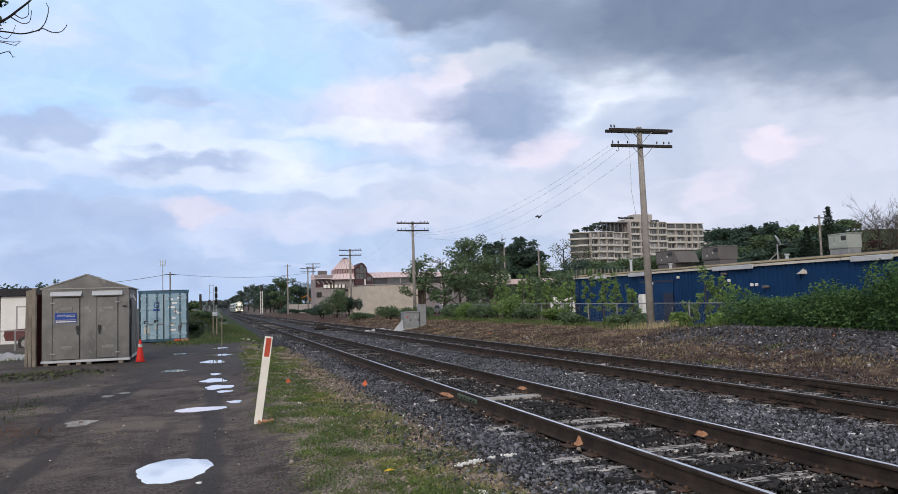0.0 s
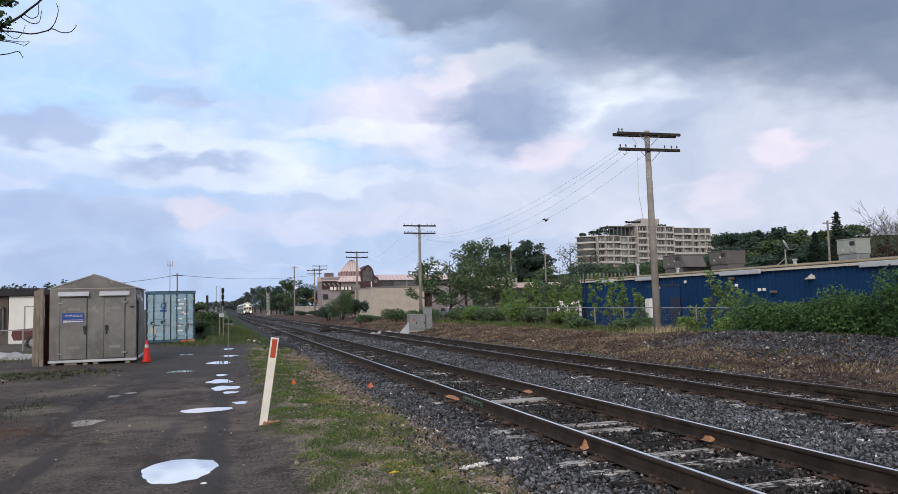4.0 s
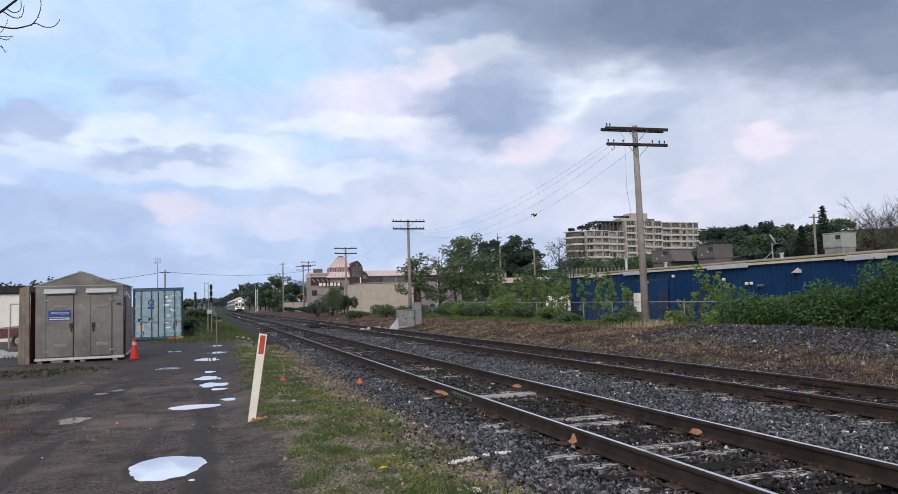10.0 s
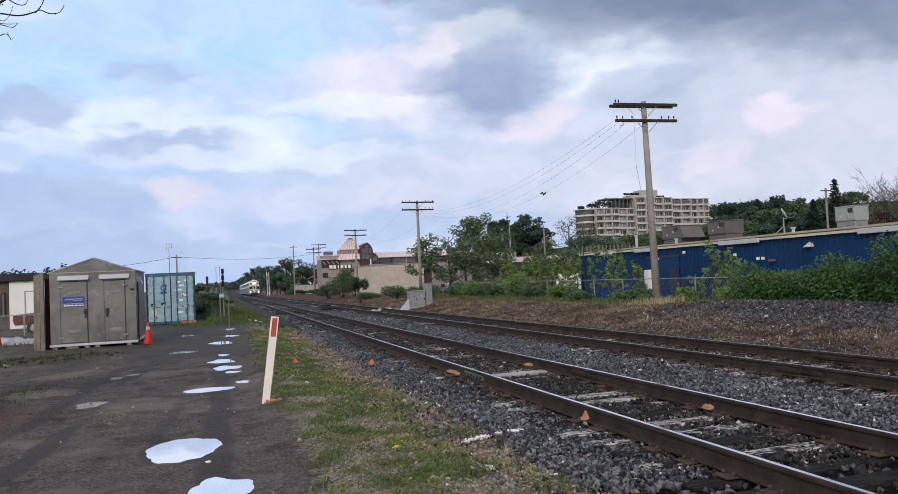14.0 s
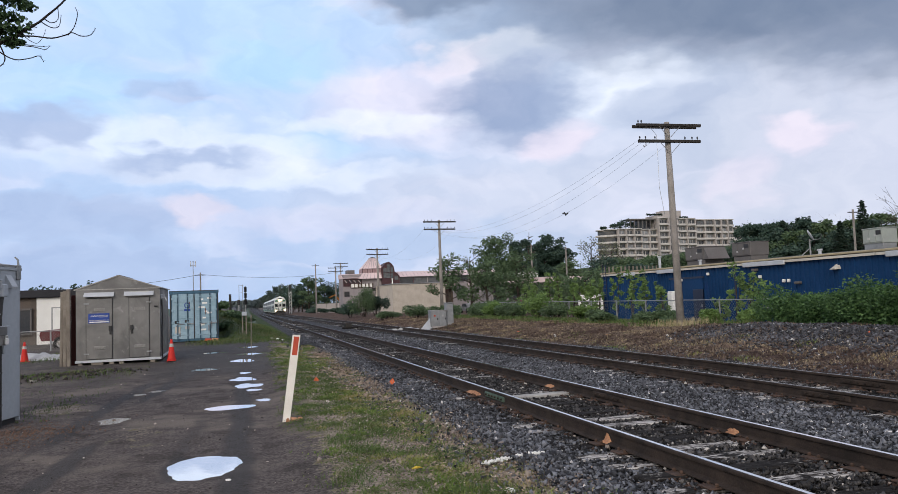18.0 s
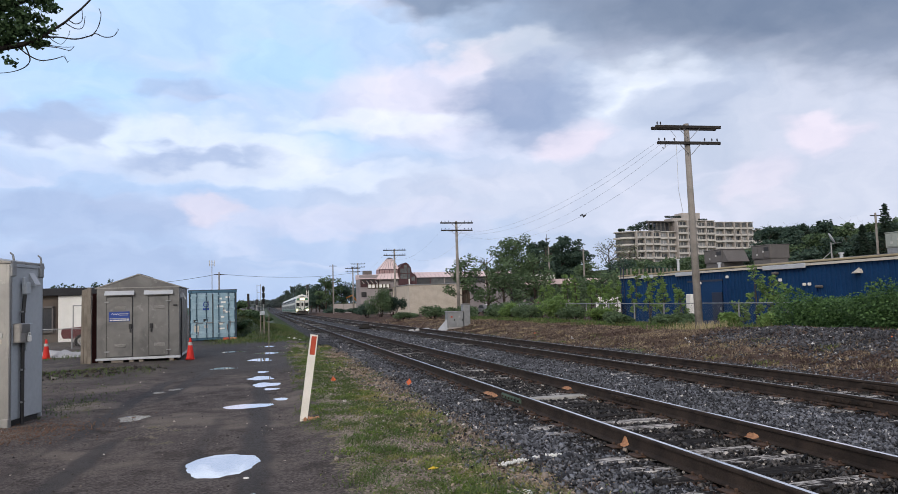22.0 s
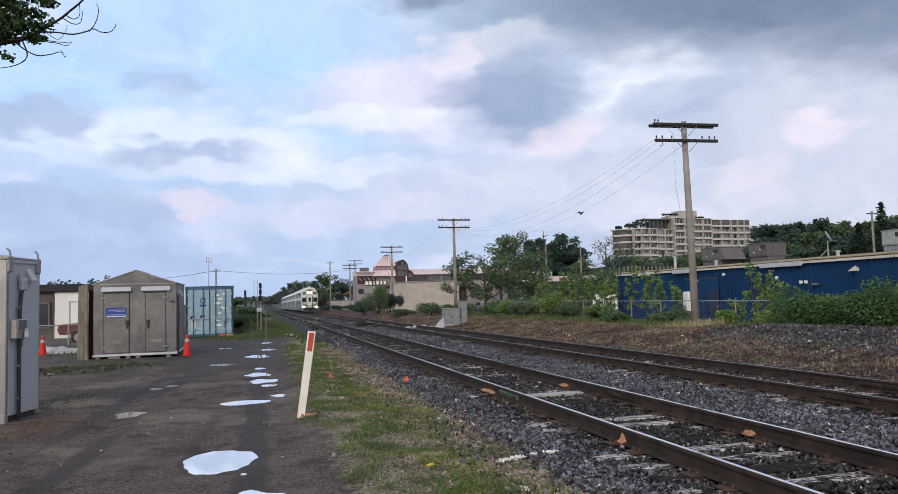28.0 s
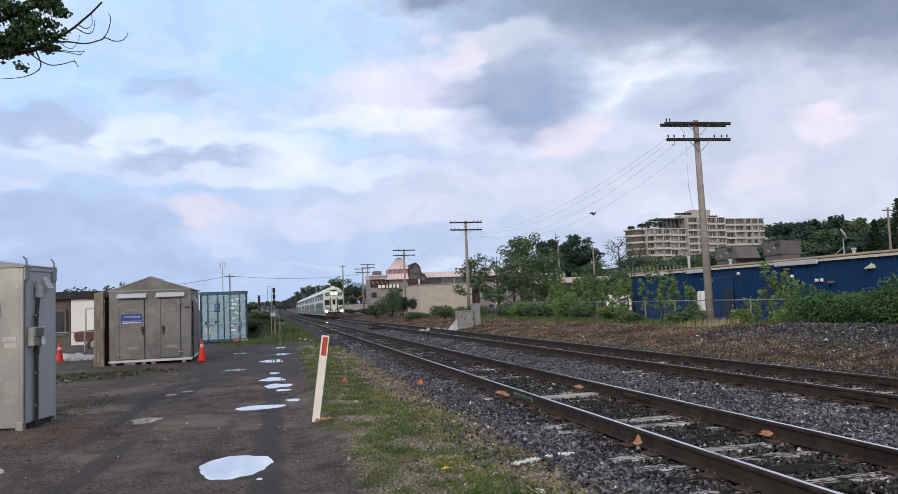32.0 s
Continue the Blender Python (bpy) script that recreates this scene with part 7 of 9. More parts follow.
def build_fence_line():
    fence(20.6, 13.0, 20.6, 62.0, 1.5, 3.0, "chain-link fence along the far bank with grey posts", 0.16, -0.28)
    gate = thing("white_cabinet", "tall white utility cabinet behind the fence", "utility cabinet", pose(23.0, 35.6, -0.2))
    part("body", Shape().box(0, 0, 0.93, 0.4, 0.45, 1.85, cut=0.03), WHITE, gate)
    part("door", Shape().box(-0.21, 0, 0.95, 0.03, 0.4, 1.6, cut=0.01), WHITE, gate)
    part("plinth", Shape().box(0, 0, 0.0, 0.46, 0.55, 0.16), CONCRETE, gate)
    van = thing("parked_trailer", "white box trailer parked beyond the fence", "trailer", pose(26.35, 51.96, -0.25, 0, 0, -26.9))
    part("box_body", Shape().box(0, 0, 1.1, 1.8, 4.4, 1.45, cut=0.06), WHITE, van)
    part("chassis", Shape().box(0, 0, 0.36, 1.4, 4.0, 0.16), BLACK, van)
    for y in (-0.5, 0.5):
        for x in (-0.85, 0.85):
            part("wheel", Shape().loft([[(xx, y + 0.33 * math.cos(k), 0.33 + 0.33 * math.sin(k)) for k in np.linspace(0, 5.9, 14)] for xx in (x - 0.1, x + 0.1)]), TYRE, van)
    x, y = 8.3, 56.0
    pm = thing("point_machine", "dark low point machine on long timbers beside the track", "point machine", pose(x, y, float(fall(y)) + 0.05))
    part("casing", Shape().box(0, 0, 0.2, 0.5, 1.0, 0.28, cut=0.04), TRAIN_GREY, pm)
    part("lid", Shape().box(0, 0, 0.36, 0.54, 1.06, 0.05, cut=0.015), RAIL_SIDE, pm)
    for dy in (-0.35, 0.35):
        part("timber", Shape().box(0.7, dy, 0.0, 2.2, 0.24, 0.14, cut=0.012), TIE_TARRY, pm, "long tarry timber")
    part("throw_rod", Shape().rod((0.2, 0.1, 0.14), (1.5, 0.1, 0.14), 0.025, 6), RAIL_SIDE, pm)
    # silver relay case with leaning sheet and rubbish by the line
    x, y = 12.98, 46.5
    z = float(land(x, y))
    c = thing("trackside_case", "weathered aluminium trackside relay case with a taller cabinet", "relay case", pose(x, y, z - 0.02))
    part("case_body", Shape().box(-0.3, 0, 0.55, 1.05, 0.7, 1.0, cut=0.03), STEEL, c)
    part("case_lid", Shape().box(-0.3, 0, 1.07, 1.1, 0.76, 0.06, cut=0.02), GALV_ROOF, c)
    part("tall_cabinet", Shape().box(0.5, 0.1, 0.75, 0.45, 0.6, 1.5, cut=0.03), STEEL, c)
    part("cabinet_lid", Shape().box(0.5, 0.1, 1.53, 0.5, 0.66, 0.06, cut=0.02), GALV_ROOF, c)
    part("case_base", Shape().box(0, 0, 0.03, 1.5, 0.8, 0.1), CONCRETE, c)
    for dx in (-0.58, -0.05):
        d = part("case_door", Shape().box(dx, -0.36, 0.55, 0.48, 0.03, 0.86, cut=0.01), STEEL, c)
        part("latch", Shape().box(dx + 0.18, -0.385, 0.55, 0.05, 0.03, 0.12), BLACK, d)
        part("warning_label", Shape().box(dx, -0.379, 0.75, 0.12, 0.006, 0.1), POST_RED if dx < -0.3 else STICKER, d)
    single("leaning_sheet", Shape().prism([(-0.55, 0.0), (0.5, 0.0), (0.62, 0.95), (0.45, 0.9)], "y", -0.015, 0.015), PALE_STEEL, "bent aluminium sheet leaning beside the relay case", "metal sheet", pose(11.85, 46.2, float(land(11.85, 46.2)) - 0.02, -14, 0, 12))
    for dx, dy, s in ((-2.1, 0.4, 0.32), (-2.6, 0.2, 0.3), (-1.75, -0.2, 0.2), (-2.35, -0.1, 0.24), (-3.0, 0.6, 0.2)):
        px, py = x + dx, y + dy
        me = Shape().loft([[(s * (0.8 + 0.3 * math.sin(4 * k + dx)) * math.cos(k) * q, s * 0.7 * math.sin(k) * q, zz) for k in np.linspace(0, 5.7, 11)] for q, zz in ((1.0, -0.02), (0.95, s * 0.3), (0.5, s * 0.62))])
        single("rubbish_bag", me, TARP if s > 0.22 else STICKER, "crumpled rubbish heap beside the line", "rubbish", pose(px, py, float(land(px, py)), 0, 0, 50 * s), "rubbish by the relay case")
    for px, py, s, m in ((13.2, 29.5, 0.06, WHITE), (13.0, 29.0, 0.06, STICKER), (13.1, 33.5, 0.1, ORANGE_FLAG), (13.6, 25.6, 0.05, ORANGE_PAINT), (14.1, 22.3, 0.05, WHITE), (12.6, 36.0, 0.07, WHITE), (15.2, 15.0, 0.04, ORANGE_FLAG)):
        me = Shape().loft([[(s * (0.8 + 0.35 * math.sin(5 * k + px)) * math.cos(k) * q, s * 0.7 * math.sin(k) * q, zz) for k in np.linspace(0, 5.7, 9)] for q, zz in ((1.0, -0.02), (0.9, s * 0.5), (0.3, s * 0.9))])
        single("litter_scrap", me, m, "scrap of litter caught in the bank weeds", "litter", pose(px, py, float(land(px, py)), 0, 0, 70 * s), "litter along the line")


def limb_tree(shape, base, way, length, radius, depth, tips, bend_amount=0.35, split=(2, 4)):
    """A limb that bends and divides; collects the tips."""
    pts, p, d = [Vector(base)], Vector(base), Vector(way).normalized()
    n = 4
    for k in range(n):
        d = (d + Vector((random.gauss(0, 1), random.gauss(0, 1), random.gauss(0, 0.6))) * bend_amount * 0.35).normalized()
        p = p + d * length / n
        pts.append(p.copy())
    radii = [radius * (1 - 0.6 * k / n) for k in range(n + 1)]
    shape.tube(pts, radii, 7 if radius > 0.08 else 5 if radius > 0.02 else 4)
    tips.append((p.copy(), d.copy(), length))
    if depth > 0:
        for k in range(random.randint(*split)):
            q = pts[random.randint(2, n)]
            a = random.uniform(0, 2 * math.pi)
            side = Vector((math.cos(a), math.sin(a), random.uniform(-0.1, 0.7)))
            limb_tree(shape, q, d * 0.6 + side * 0.75, length * random.uniform(0.55, 0.8), radius * 0.45, depth - 1, tips, bend_amount, split)


def tree(x, y, h, spread, material, label, leaves=2600, size=0.22, bark=BARK, seed=1, low=0.25, name="tree", z=None, category="tree", group="trees"):
    random.seed(seed)
    z = float(land(x, y)) if z is None else z
    t = thing(name, label, category, pose(x, y, z - 0.05), group)
    s, tips = Shape(), []
    r = 0.016 * h + 0.03
    s.tube([(0, 0, -0.1), (0.02 * h, 0, h * 0.3), (0.0, 0.02 * h, h * 0.62), (0.01 * h, 0, h * 0.9)], [r * 1.25, r, r * 0.6, r * 0.15], 8)
    for k in range(9):
        a, zz = 2 * math.pi * (k * 0.382), h * (low + (0.82 - low) * k / 8)
        limb_tree(s, (0, 0, zz), (math.cos(a), math.sin(a), 0.55), spread * (0.85 - 0.3 * k / 8), r * 0.5, 1, tips)
    part("trunk", s, bark, t, smooth=True)
    if leaves:
        balls = []
        for p, d, l in tips:
            rr = max(0.35, min(l * 0.55, spread * 0.42)) * random.uniform(0.7, 1.15)
            balls.append((p.x, p.y, min(p.z, h * 0.97), rr, rr * 0.75))
        for k in range(5):
            a = random.uniform(0, 6.3)
            balls.append((0.35 * spread * math.cos(a), 0.35 * spread * math.sin(a), h * random.uniform(0.55, 0.9), spread * 0.36, spread * 0.32))
        ob = part("crown", leaf_mesh("crown", clump_points(balls, leaves, 0.45), size, material), material, t)
    return t


def conifer(x, y, h, spread, seed, label="dark pointed spruce tree"):
    random.seed(seed)
    z = float(land(x, y))
    t = thing("conifer", label, "tree", pose(x, y, z - 0.1), "conifers")
    s = Shape().tube([(0, 0, 0), (0, 0, h)], [0.02 * h, 0.01], 7)
    pts = []
    for k in range(34):
        q = k / 33
        zz, r = h * (0.12 + 0.86 * q), spread * (1 - q) ** 0.85 + 0.1
        for j in range(7):
            a = random.uniform(0, 6.283)
            rr = r * random.uniform(0.7, 1.15)
            s.rod((0, 0, zz), (rr * math.cos(a), rr * math.sin(a), zz - 0.25 * rr), 0.025, 4, 0.008)
            n = max(6, int(30 * (1 - q)))
            f = rng.uniform(0.15, 1, n)
            pts.append(np.stack([rr * math.cos(a) * f, rr * math.sin(a) * f, zz - 0.25 * rr * f], 1) + rng.normal(0, 0.05 * spread + 0.03, (n, 3)))
    part("trunk", s, BARK_DARK, t)
    part("crown", leaf_mesh("crown", np.concatenate(pts), 0.2, LEAF_CONIFER, 0.2, 2.2), LEAF_CONIFER, t)


def bare_tree(x, y, top, seed):
    """A big spreading tree of bare, much divided branches."""
    random.seed(seed)
    z = float(land(x, y))
    h = top - z
    t = thing("bare_tree", "large spreading bare-branched tree on the slope", "tree", pose(x, y, z - 0.05), "bare trees")
    s, tips = Shape(), []
    s.tube([(0, 0, 0), (0.1, 0, h * 0.25), (0.0, 0.1, h * 0.42)], [0.22, 0.17, 0.12], 8)
    for k in range(8):
        a = 2.4 * k + random.uniform(-0.3, 0.3)
        up = random.uniform(0.9, 2.2)
        limb_tree(s, (0.0, 0.05, h * random.uniform(0.2, 0.42)), (math.cos(a), math.sin(a), up), h * random.uniform(0.3, 0.42), 0.085, 2, tips, 0.3, (3, 4))
    part("trunk", s, BARK, t, "bare grey-brown forking trunk", smooth=True)
    w = Shape()
    for p, d, l in tips:
        for j in range(5):
            way = d + 0.75 * Vector((random.uniform(-1, 1), random.uniform(-1, 1), random.uniform(-0.4, 1)))
            q = p - d * l * random.uniform(0.0, 0.6)
            m = q + way * random.uniform(0.2, 0.5)
            e = m + (way + 0.4 * Vector((random.uniform(-1, 1), random.uniform(-1, 1), random.uniform(-0.2, 1)))) * random.uniform(0.2, 0.5)
            w.tube([tuple(q), tuple(m), tuple(e)], [0.014, 0.011, 0.006], 3)
    tagged(part("crown", w, BARK, t, "fine bare twigs"), kind="stuff")


def sapling(x, y, h, seed, leaves=1300, size=0.085, spread=0.4):
    random.seed(seed)
    z = float(land(x, y))
    t = thing("sapling", "slender fresh-green sapling growing through the fence", "sapling", pose(x, y, z), "saplings by the fence")
    s, balls = Shape(), []
    for k in range(3):
        a = random.uniform(0, 6.3)
        top = Vector((0.22 * math.cos(a), 0.22 * math.sin(a), h * random.uniform(0.75, 1.0)))
        s.tube([(0, 0, -0.05), tuple(top * 0.5 + Vector((0.05, 0, 0))), tuple(top)], [0.03, 0.02, 0.006], 5)
        for j in range(7):
            q = 0.3 + 0.7 * j / 6
            p = top * q
            b = random.uniform(0, 6.3)
            e = p + Vector((math.cos(b), math.sin(b), 0.5)) * spread * (1.1 - 0.6 * q)
            s.rod(tuple(p), tuple(e), 0.008, 4, 0.003)
            balls.append((e.x, e.y, e.z, 0.15, 0.15))
    part("stem", s, BARK, t)
    part("crown", leaf_mesh("crown", clump_points(balls, leaves, 0.2), size, LEAF_FRESH, 0.5, 2.0), LEAF_FRESH, t)


def shrub(x, y, rx, h, seed, material, label, leaves=1500, size=0.14, name="shrub"):
    random.seed(seed)
    z = float(land(x, y))
    t = thing(name, label, "shrub", pose(x, y, z), "shrubs by the line")
    s, balls = Shape(), []
    for k in range(12):
        a, q = random.uniform(0, 6.3), random.uniform(0.15, 0.9)
        e = Vector((rx * q * math.cos(a), rx * q * math.sin(a), h * random.uniform(0.45, 0.85)))
        s.tube([(0.2 * e.x, 0.2 * e.y, -0.05), (0.5 * e.x, 0.5 * e.y, 0.5 * e.z), tuple(e)], [0.025, 0.018, 0.006], 4)
        balls.append((e.x, e.y, e.z * 0.85, rx * random.uniform(0.3, 0.5), h * random.uniform(0.22, 0.36)))
    part("stems", s, BARK_DARK, t)
    part("foliage", leaf_mesh("foliage", clump_points(balls, leaves, 0.4), size, material), material, t)


def build_hedge():
    """The dense knotweed-like hedge on the bank, in clumps that grow into each other."""
    random.seed(11)
    spec = []
    y = 21.5
    while y > 6.0:
        q = (21.5 - y) / 18
        h = 1.25 + 0.1 * math.sin(3 * y) + (1.05 * float(smooth(-y, -17.6, -14.6)))
        spec.append((18.5 - 1.7 * q + random.uniform(-0.2, 0.2), y, h))
        y -= 1.15
    for k, (x, y, h) in enumerate(spec):
        z = float(land(x, y)) - 0.1
        t = thing("hedge_clump", "dense dark-green leafy hedge clump on the bank", "hedge", pose(x, y, z), "hedge on the far bank")
        s, balls = Shape(), []
        for j in range(9):
            a = random.uniform(0, 6.3)
            e = Vector((0.75 * math.cos(a), 0.75 * math.sin(a), h * random.uniform(0.55, 0.85)))
            s.tube([(0.3 * e.x, 0.3 * e.y, -0.1), (0.7 * e.x, 0.7 * e.y, 0.6 * e.z), tuple(e)], [0.02, 0.016, 0.007], 4)
            balls.append((e.x, e.y, e.z * random.uniform(0.45, 1.0), 0.62, 0.42))
        balls += [(-0.55, dy, h * zz, 0.6, 0.4) for dy in (-0.4, 0.4) for zz in (0.25, 0.55)]
        part("stems", s, BARK_DARK, t)
        part("foliage", leaf_mesh("foliage", clump_points(balls, 8000, 0.45), 0.056, LEAF_HEDGE, 0.5, 1.5), LEAF_HEDGE, t)


def skyline(ratio, y, rise, spread, material, label, leaves=2600, size=0.22, **more):
    """A tree at depth y whose top reaches a given slope above the eye."""
    x = ratio * y
    h = 1.75 + rise * y - float(land(x, y))
    return tree(x, y, h, spread, material, label, leaves, size, **more)


SAPLINGS = ((21.2, 40.9, 2.4), (21.2, 42.0, 2.7), (21.3, 43.1, 2.5), (21.2, 50.4, 3.0), (21.3, 48.4, 3.4), (21.2, 46.2, 3.2), (21.3, 44.6, 2.7), (21.2, 52.6, 2.6), (21.2, 38.6, 3.0), (21.3, 37.1, 3.1), (21.2, 35.6, 2.9), (21.2, 33.7, 2.2), (21.2, 29.0, 1.4), (21.2, 28.0, 2.9), (21.3, 27.2, 2.3), (21.0, 26.2, 1.9))


# slope sideways, depth, slope of the top
HILL_TREES = ((0.80, 140, 0.089), (0.825, 132, 0.094), (0.85, 138, 0.088), (0.875, 130, 0.083), (0.9, 134, 0.08), (0.92, 128, 0.068), (0.945, 124, 0.06), (0.97, 126, 0.052), (0.82, 120, 0.07), (0.87, 118, 0.066), (0.91, 116, 0.056), (1.01, 118, 0.05))


def build_trees():
    # behind the fence, left to right as seen from the lane
    skyline(0.290, 78, 0.066, 1.9, LEAF_MID, "leafy green tree with a loose crown behind the fence", 2000, 0.17, seed=3, low=0.25)
    skyline(0.322, 80, 0.066, 2.2, LEAF_PALE, "half-bare budding tree among leafy ones", 500, 0.14, seed=8, low=0.2)
    skyline(0.362, 86, 0.088, 3.4, LEAF_MID, "broad green leafy tree", 6500, 0.17, seed=5, low=0.12)
    skyline(0.345, 74, 0.052, 2.6, LEAF_MID, "low spreading green tree over the car park", 3200, 0.16, seed=6, low=0.15)
    skyline(0.392, 82, 0.062, 2.8, LEAF_MID, "leafy green tree behind the fence", 3600, 0.17, seed=16, low=0.12)
    skyline(0.500, 66, 0.031, 2.3, LEAF_MID, "bushy green tree near the blue building", 3200, 0.14, seed=9, low=0.1)
    skyline(0.455, 70, 0.026, 2.0, LEAF_MID, "bushy green tree near the store", 2600, 0.15, seed=10, low=0.1)
    for k, (r, y, z, sp) in enumerate(((0.399, 132, 0.082, 3.0), (0.436, 144, 0.088, 4.2), (0.456, 147, 0.083, 4.0), (0.42, 146, 0.078, 3.4))):
        skyline(r, y, z, sp, LEAF_DARK, "dense dark rounded tree on the slope", 7500, 0.3, seed=20 + k, low=0.1, group="trees on the slope")
    skyline(0.413, 140, 0.102, 1.6, LEAF_PALE, "bare thin-branched tree among dark crowns", 0, seed=24, group="trees on the slope")
    skyline(0.512, 126, 0.083, 4.0, LEAF_PALE, "pale budding tree with open branches", 1300, 0.17, seed=25, group="trees on the slope")
    skyline(0.545, 132, 0.073, 3.2, LEAF_PALE, "pale budding tree on the slope", 1100, 0.17, seed=26, group="trees on the slope")
    for k, (r, y, z) in enumerate(((0.475, 128, 0.048), (0.53, 106, 0.05), (0.565, 112, 0.048), (0.54, 90, 0.034), (0.58, 92, 0.036), (0.62, 108, 0.05), (0.68, 110, 0.052), (0.74, 112, 0.056), (0.79, 114, 0.062), (0.84, 116, 0.062))):
        skyline(r, y, z, 3.4, (LEAF_MID, LEAF_DARK, LEAF_MID)[k % 3], "bushy green tree at the foot of the hill", 2600, 0.24, seed=30 + k, low=0.1, group="trees at the foot of the hill")
    # wooded hill to the right of the apartment block
    for k, (r, y, z) in enumerate(HILL_TREES):
        skyline(r, y, z, 4.6, LEAF_DARK, "dense dark tree on the wooded hill", 4200, 0.3, seed=60 + k, low=0.1, group="wood on the hill")
    for k, (r, y, z, sp) in enumerate(((1.0165, 90, 0.137, 2.4), (0.968, 92, 0.1025, 1.7), (0.855, 124, 0.104, 2.2), (0.885, 123, 0.108, 2.2), (0.90, 125, 0.104, 2.0), (0.918, 124, 0.1, 2.0))):
        conifer(r * y, y, 1.75 + z * y - float(land(r * y, y)), sp, 80 + k)
    for k, (r, y, z) in enumerate(((1.125, 66, 0.148), (1.175, 67, 0.15), (1.21, 68, 0.14))):
        bare_tree(r * y, y, 1.75 + z * y, 90 + k)
    skyline(1.12, 72, 0.08, 3.2, leaf_mat("copper_leaves", (0.05, 0.022, 0.022), (0.07, 0.03, 0.028), (0.04, 0.02, 0.02)), "dark copper-leaved tree on the slope", 3200, 0.18, seed=95, low=0.1)
    for k, (x, y, h) in enumerate(((-17.5, 78, 4.6), (-16.0, 76, 4.3), (-14.0, 80, 4.9), (-10.5, 82, 4.4))):
        tree(x, y, h, 1.4, LEAF_DARK, "small dark tree rising behind the low roof", 700, 0.16, seed=500 + k, low=0.2, group="trees behind the low building")
    # trees along the line far off
    k = 0
    for r, z, sp in ((0.0288, 0.0042, 4.5), (0.0337, 0.0064, 4.5), (0.038, 0.0085, 4.5), (0.0429, 0.0123, 4.5), (0.05, 0.0183, 4.2), (0.0565, 0.0285, 4.0), (0.0638, 0.0266, 4.0), (0.0712, 0.0262, 4.0), (0.0775, 0.0224, 3.6), (0.084, 0.019, 3.4)):
        y = (8.755 + 3.6 + sp) / (r - 0.0188)
        # from 340 m on, leaves with the haze mixed into their colour
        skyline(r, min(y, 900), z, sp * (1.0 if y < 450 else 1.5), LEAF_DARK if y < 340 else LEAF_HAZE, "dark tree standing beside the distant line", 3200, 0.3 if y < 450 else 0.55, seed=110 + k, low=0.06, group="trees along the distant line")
        k += 1
    for r, y, z, sp in ((0.0885, 238, 0.028, 3.0), (0.097, 232, 0.036, 3.4), (0.106, 234, 0.033, 3.6), (0.118, 238, 0.028, 3.8), (0.13, 240, 0.024, 4.0), (0.148, 225, 0.012, 3.8)):
        skyline(r, y, z, sp, LEAF_MID if k in (11, 12) else LEAF_DARK, "leafy tree near the works yard beside the line", 3000, 0.26, seed=110 + k, low=0.08, group="trees along the distant line")
        k += 1
    for k, (x, y, h) in enumerate(((6, 520, 6.0), (3, 600, 7.0), (40, 560, 8.0), (-4, 640, 7.0), (12, 690, 8.0), (17, 700, 9.0), (22, 705, 9.0), (27, 700, 9.0))):
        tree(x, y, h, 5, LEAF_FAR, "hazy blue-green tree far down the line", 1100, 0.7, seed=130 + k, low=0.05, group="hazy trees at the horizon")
    # low woods that close the horizon
    pts = []
    for a in np.linspace(-math.pi, math.pi, 260):
        r = 760 + 60 * math.sin(7 * a)
        x, y = r * math.sin(a), r * math.cos(a)
        if -0.12 < a < 0.1:
            continue
        zz = float(land(x, y))
        n = 70
        pts.append(np.stack([x + rng.normal(0, 9, n), y + rng.normal(0, 9, n), zz + rng.uniform(0, 8 + 3 * math.sin(19 * a), n)], 1))
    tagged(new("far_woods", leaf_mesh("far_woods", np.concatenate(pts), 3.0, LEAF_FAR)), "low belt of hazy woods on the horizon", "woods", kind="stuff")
    for k in range(14):
        y = 97 + 20 * ((k * 0.381966) % 1.0)
        x = y * (0.80 + 0.25 * k / 13)
        tree(x, y, 3.2 + 0.6 * (k * 7 % 3) if k < 8 else 2.0, 2.4, (LEAF_DARK, LEAF_MID, LEAF_DARK)[k % 3], "dark leafy tree on the wooded slope", 1100, 0.34, seed=400 + k, low=0.05, group="trees on the slope")
    # shrubs and saplings on the far side
    for k, (x, y) in enumerate(((-0.4, 45.5), (0.0, 49), (-0.9, 52), (0.6, 54), (0.2, 63))):
        shrub(x, y, 0.75, 0.42 + 0.1 * (k % 3), 300 + k, LEAF_MID, "low leafy scrub on the mound beyond the container", 1300, 0.1)
    for k, (x, y, rx, h) in enumerate(((19.5, 128, 2.0, 0.9), (21, 150, 2.4, 1.1), (19, 175, 2.5, 1.1), (22.5, 195, 3.0, 1.6), (27.5, 172, 2.4, 2.2))):
        shrub(x, y, rx, h, 330 + k, LEAF_DARK, "dark scrub beside the distant line", 1300, 0.3)
    k = 0
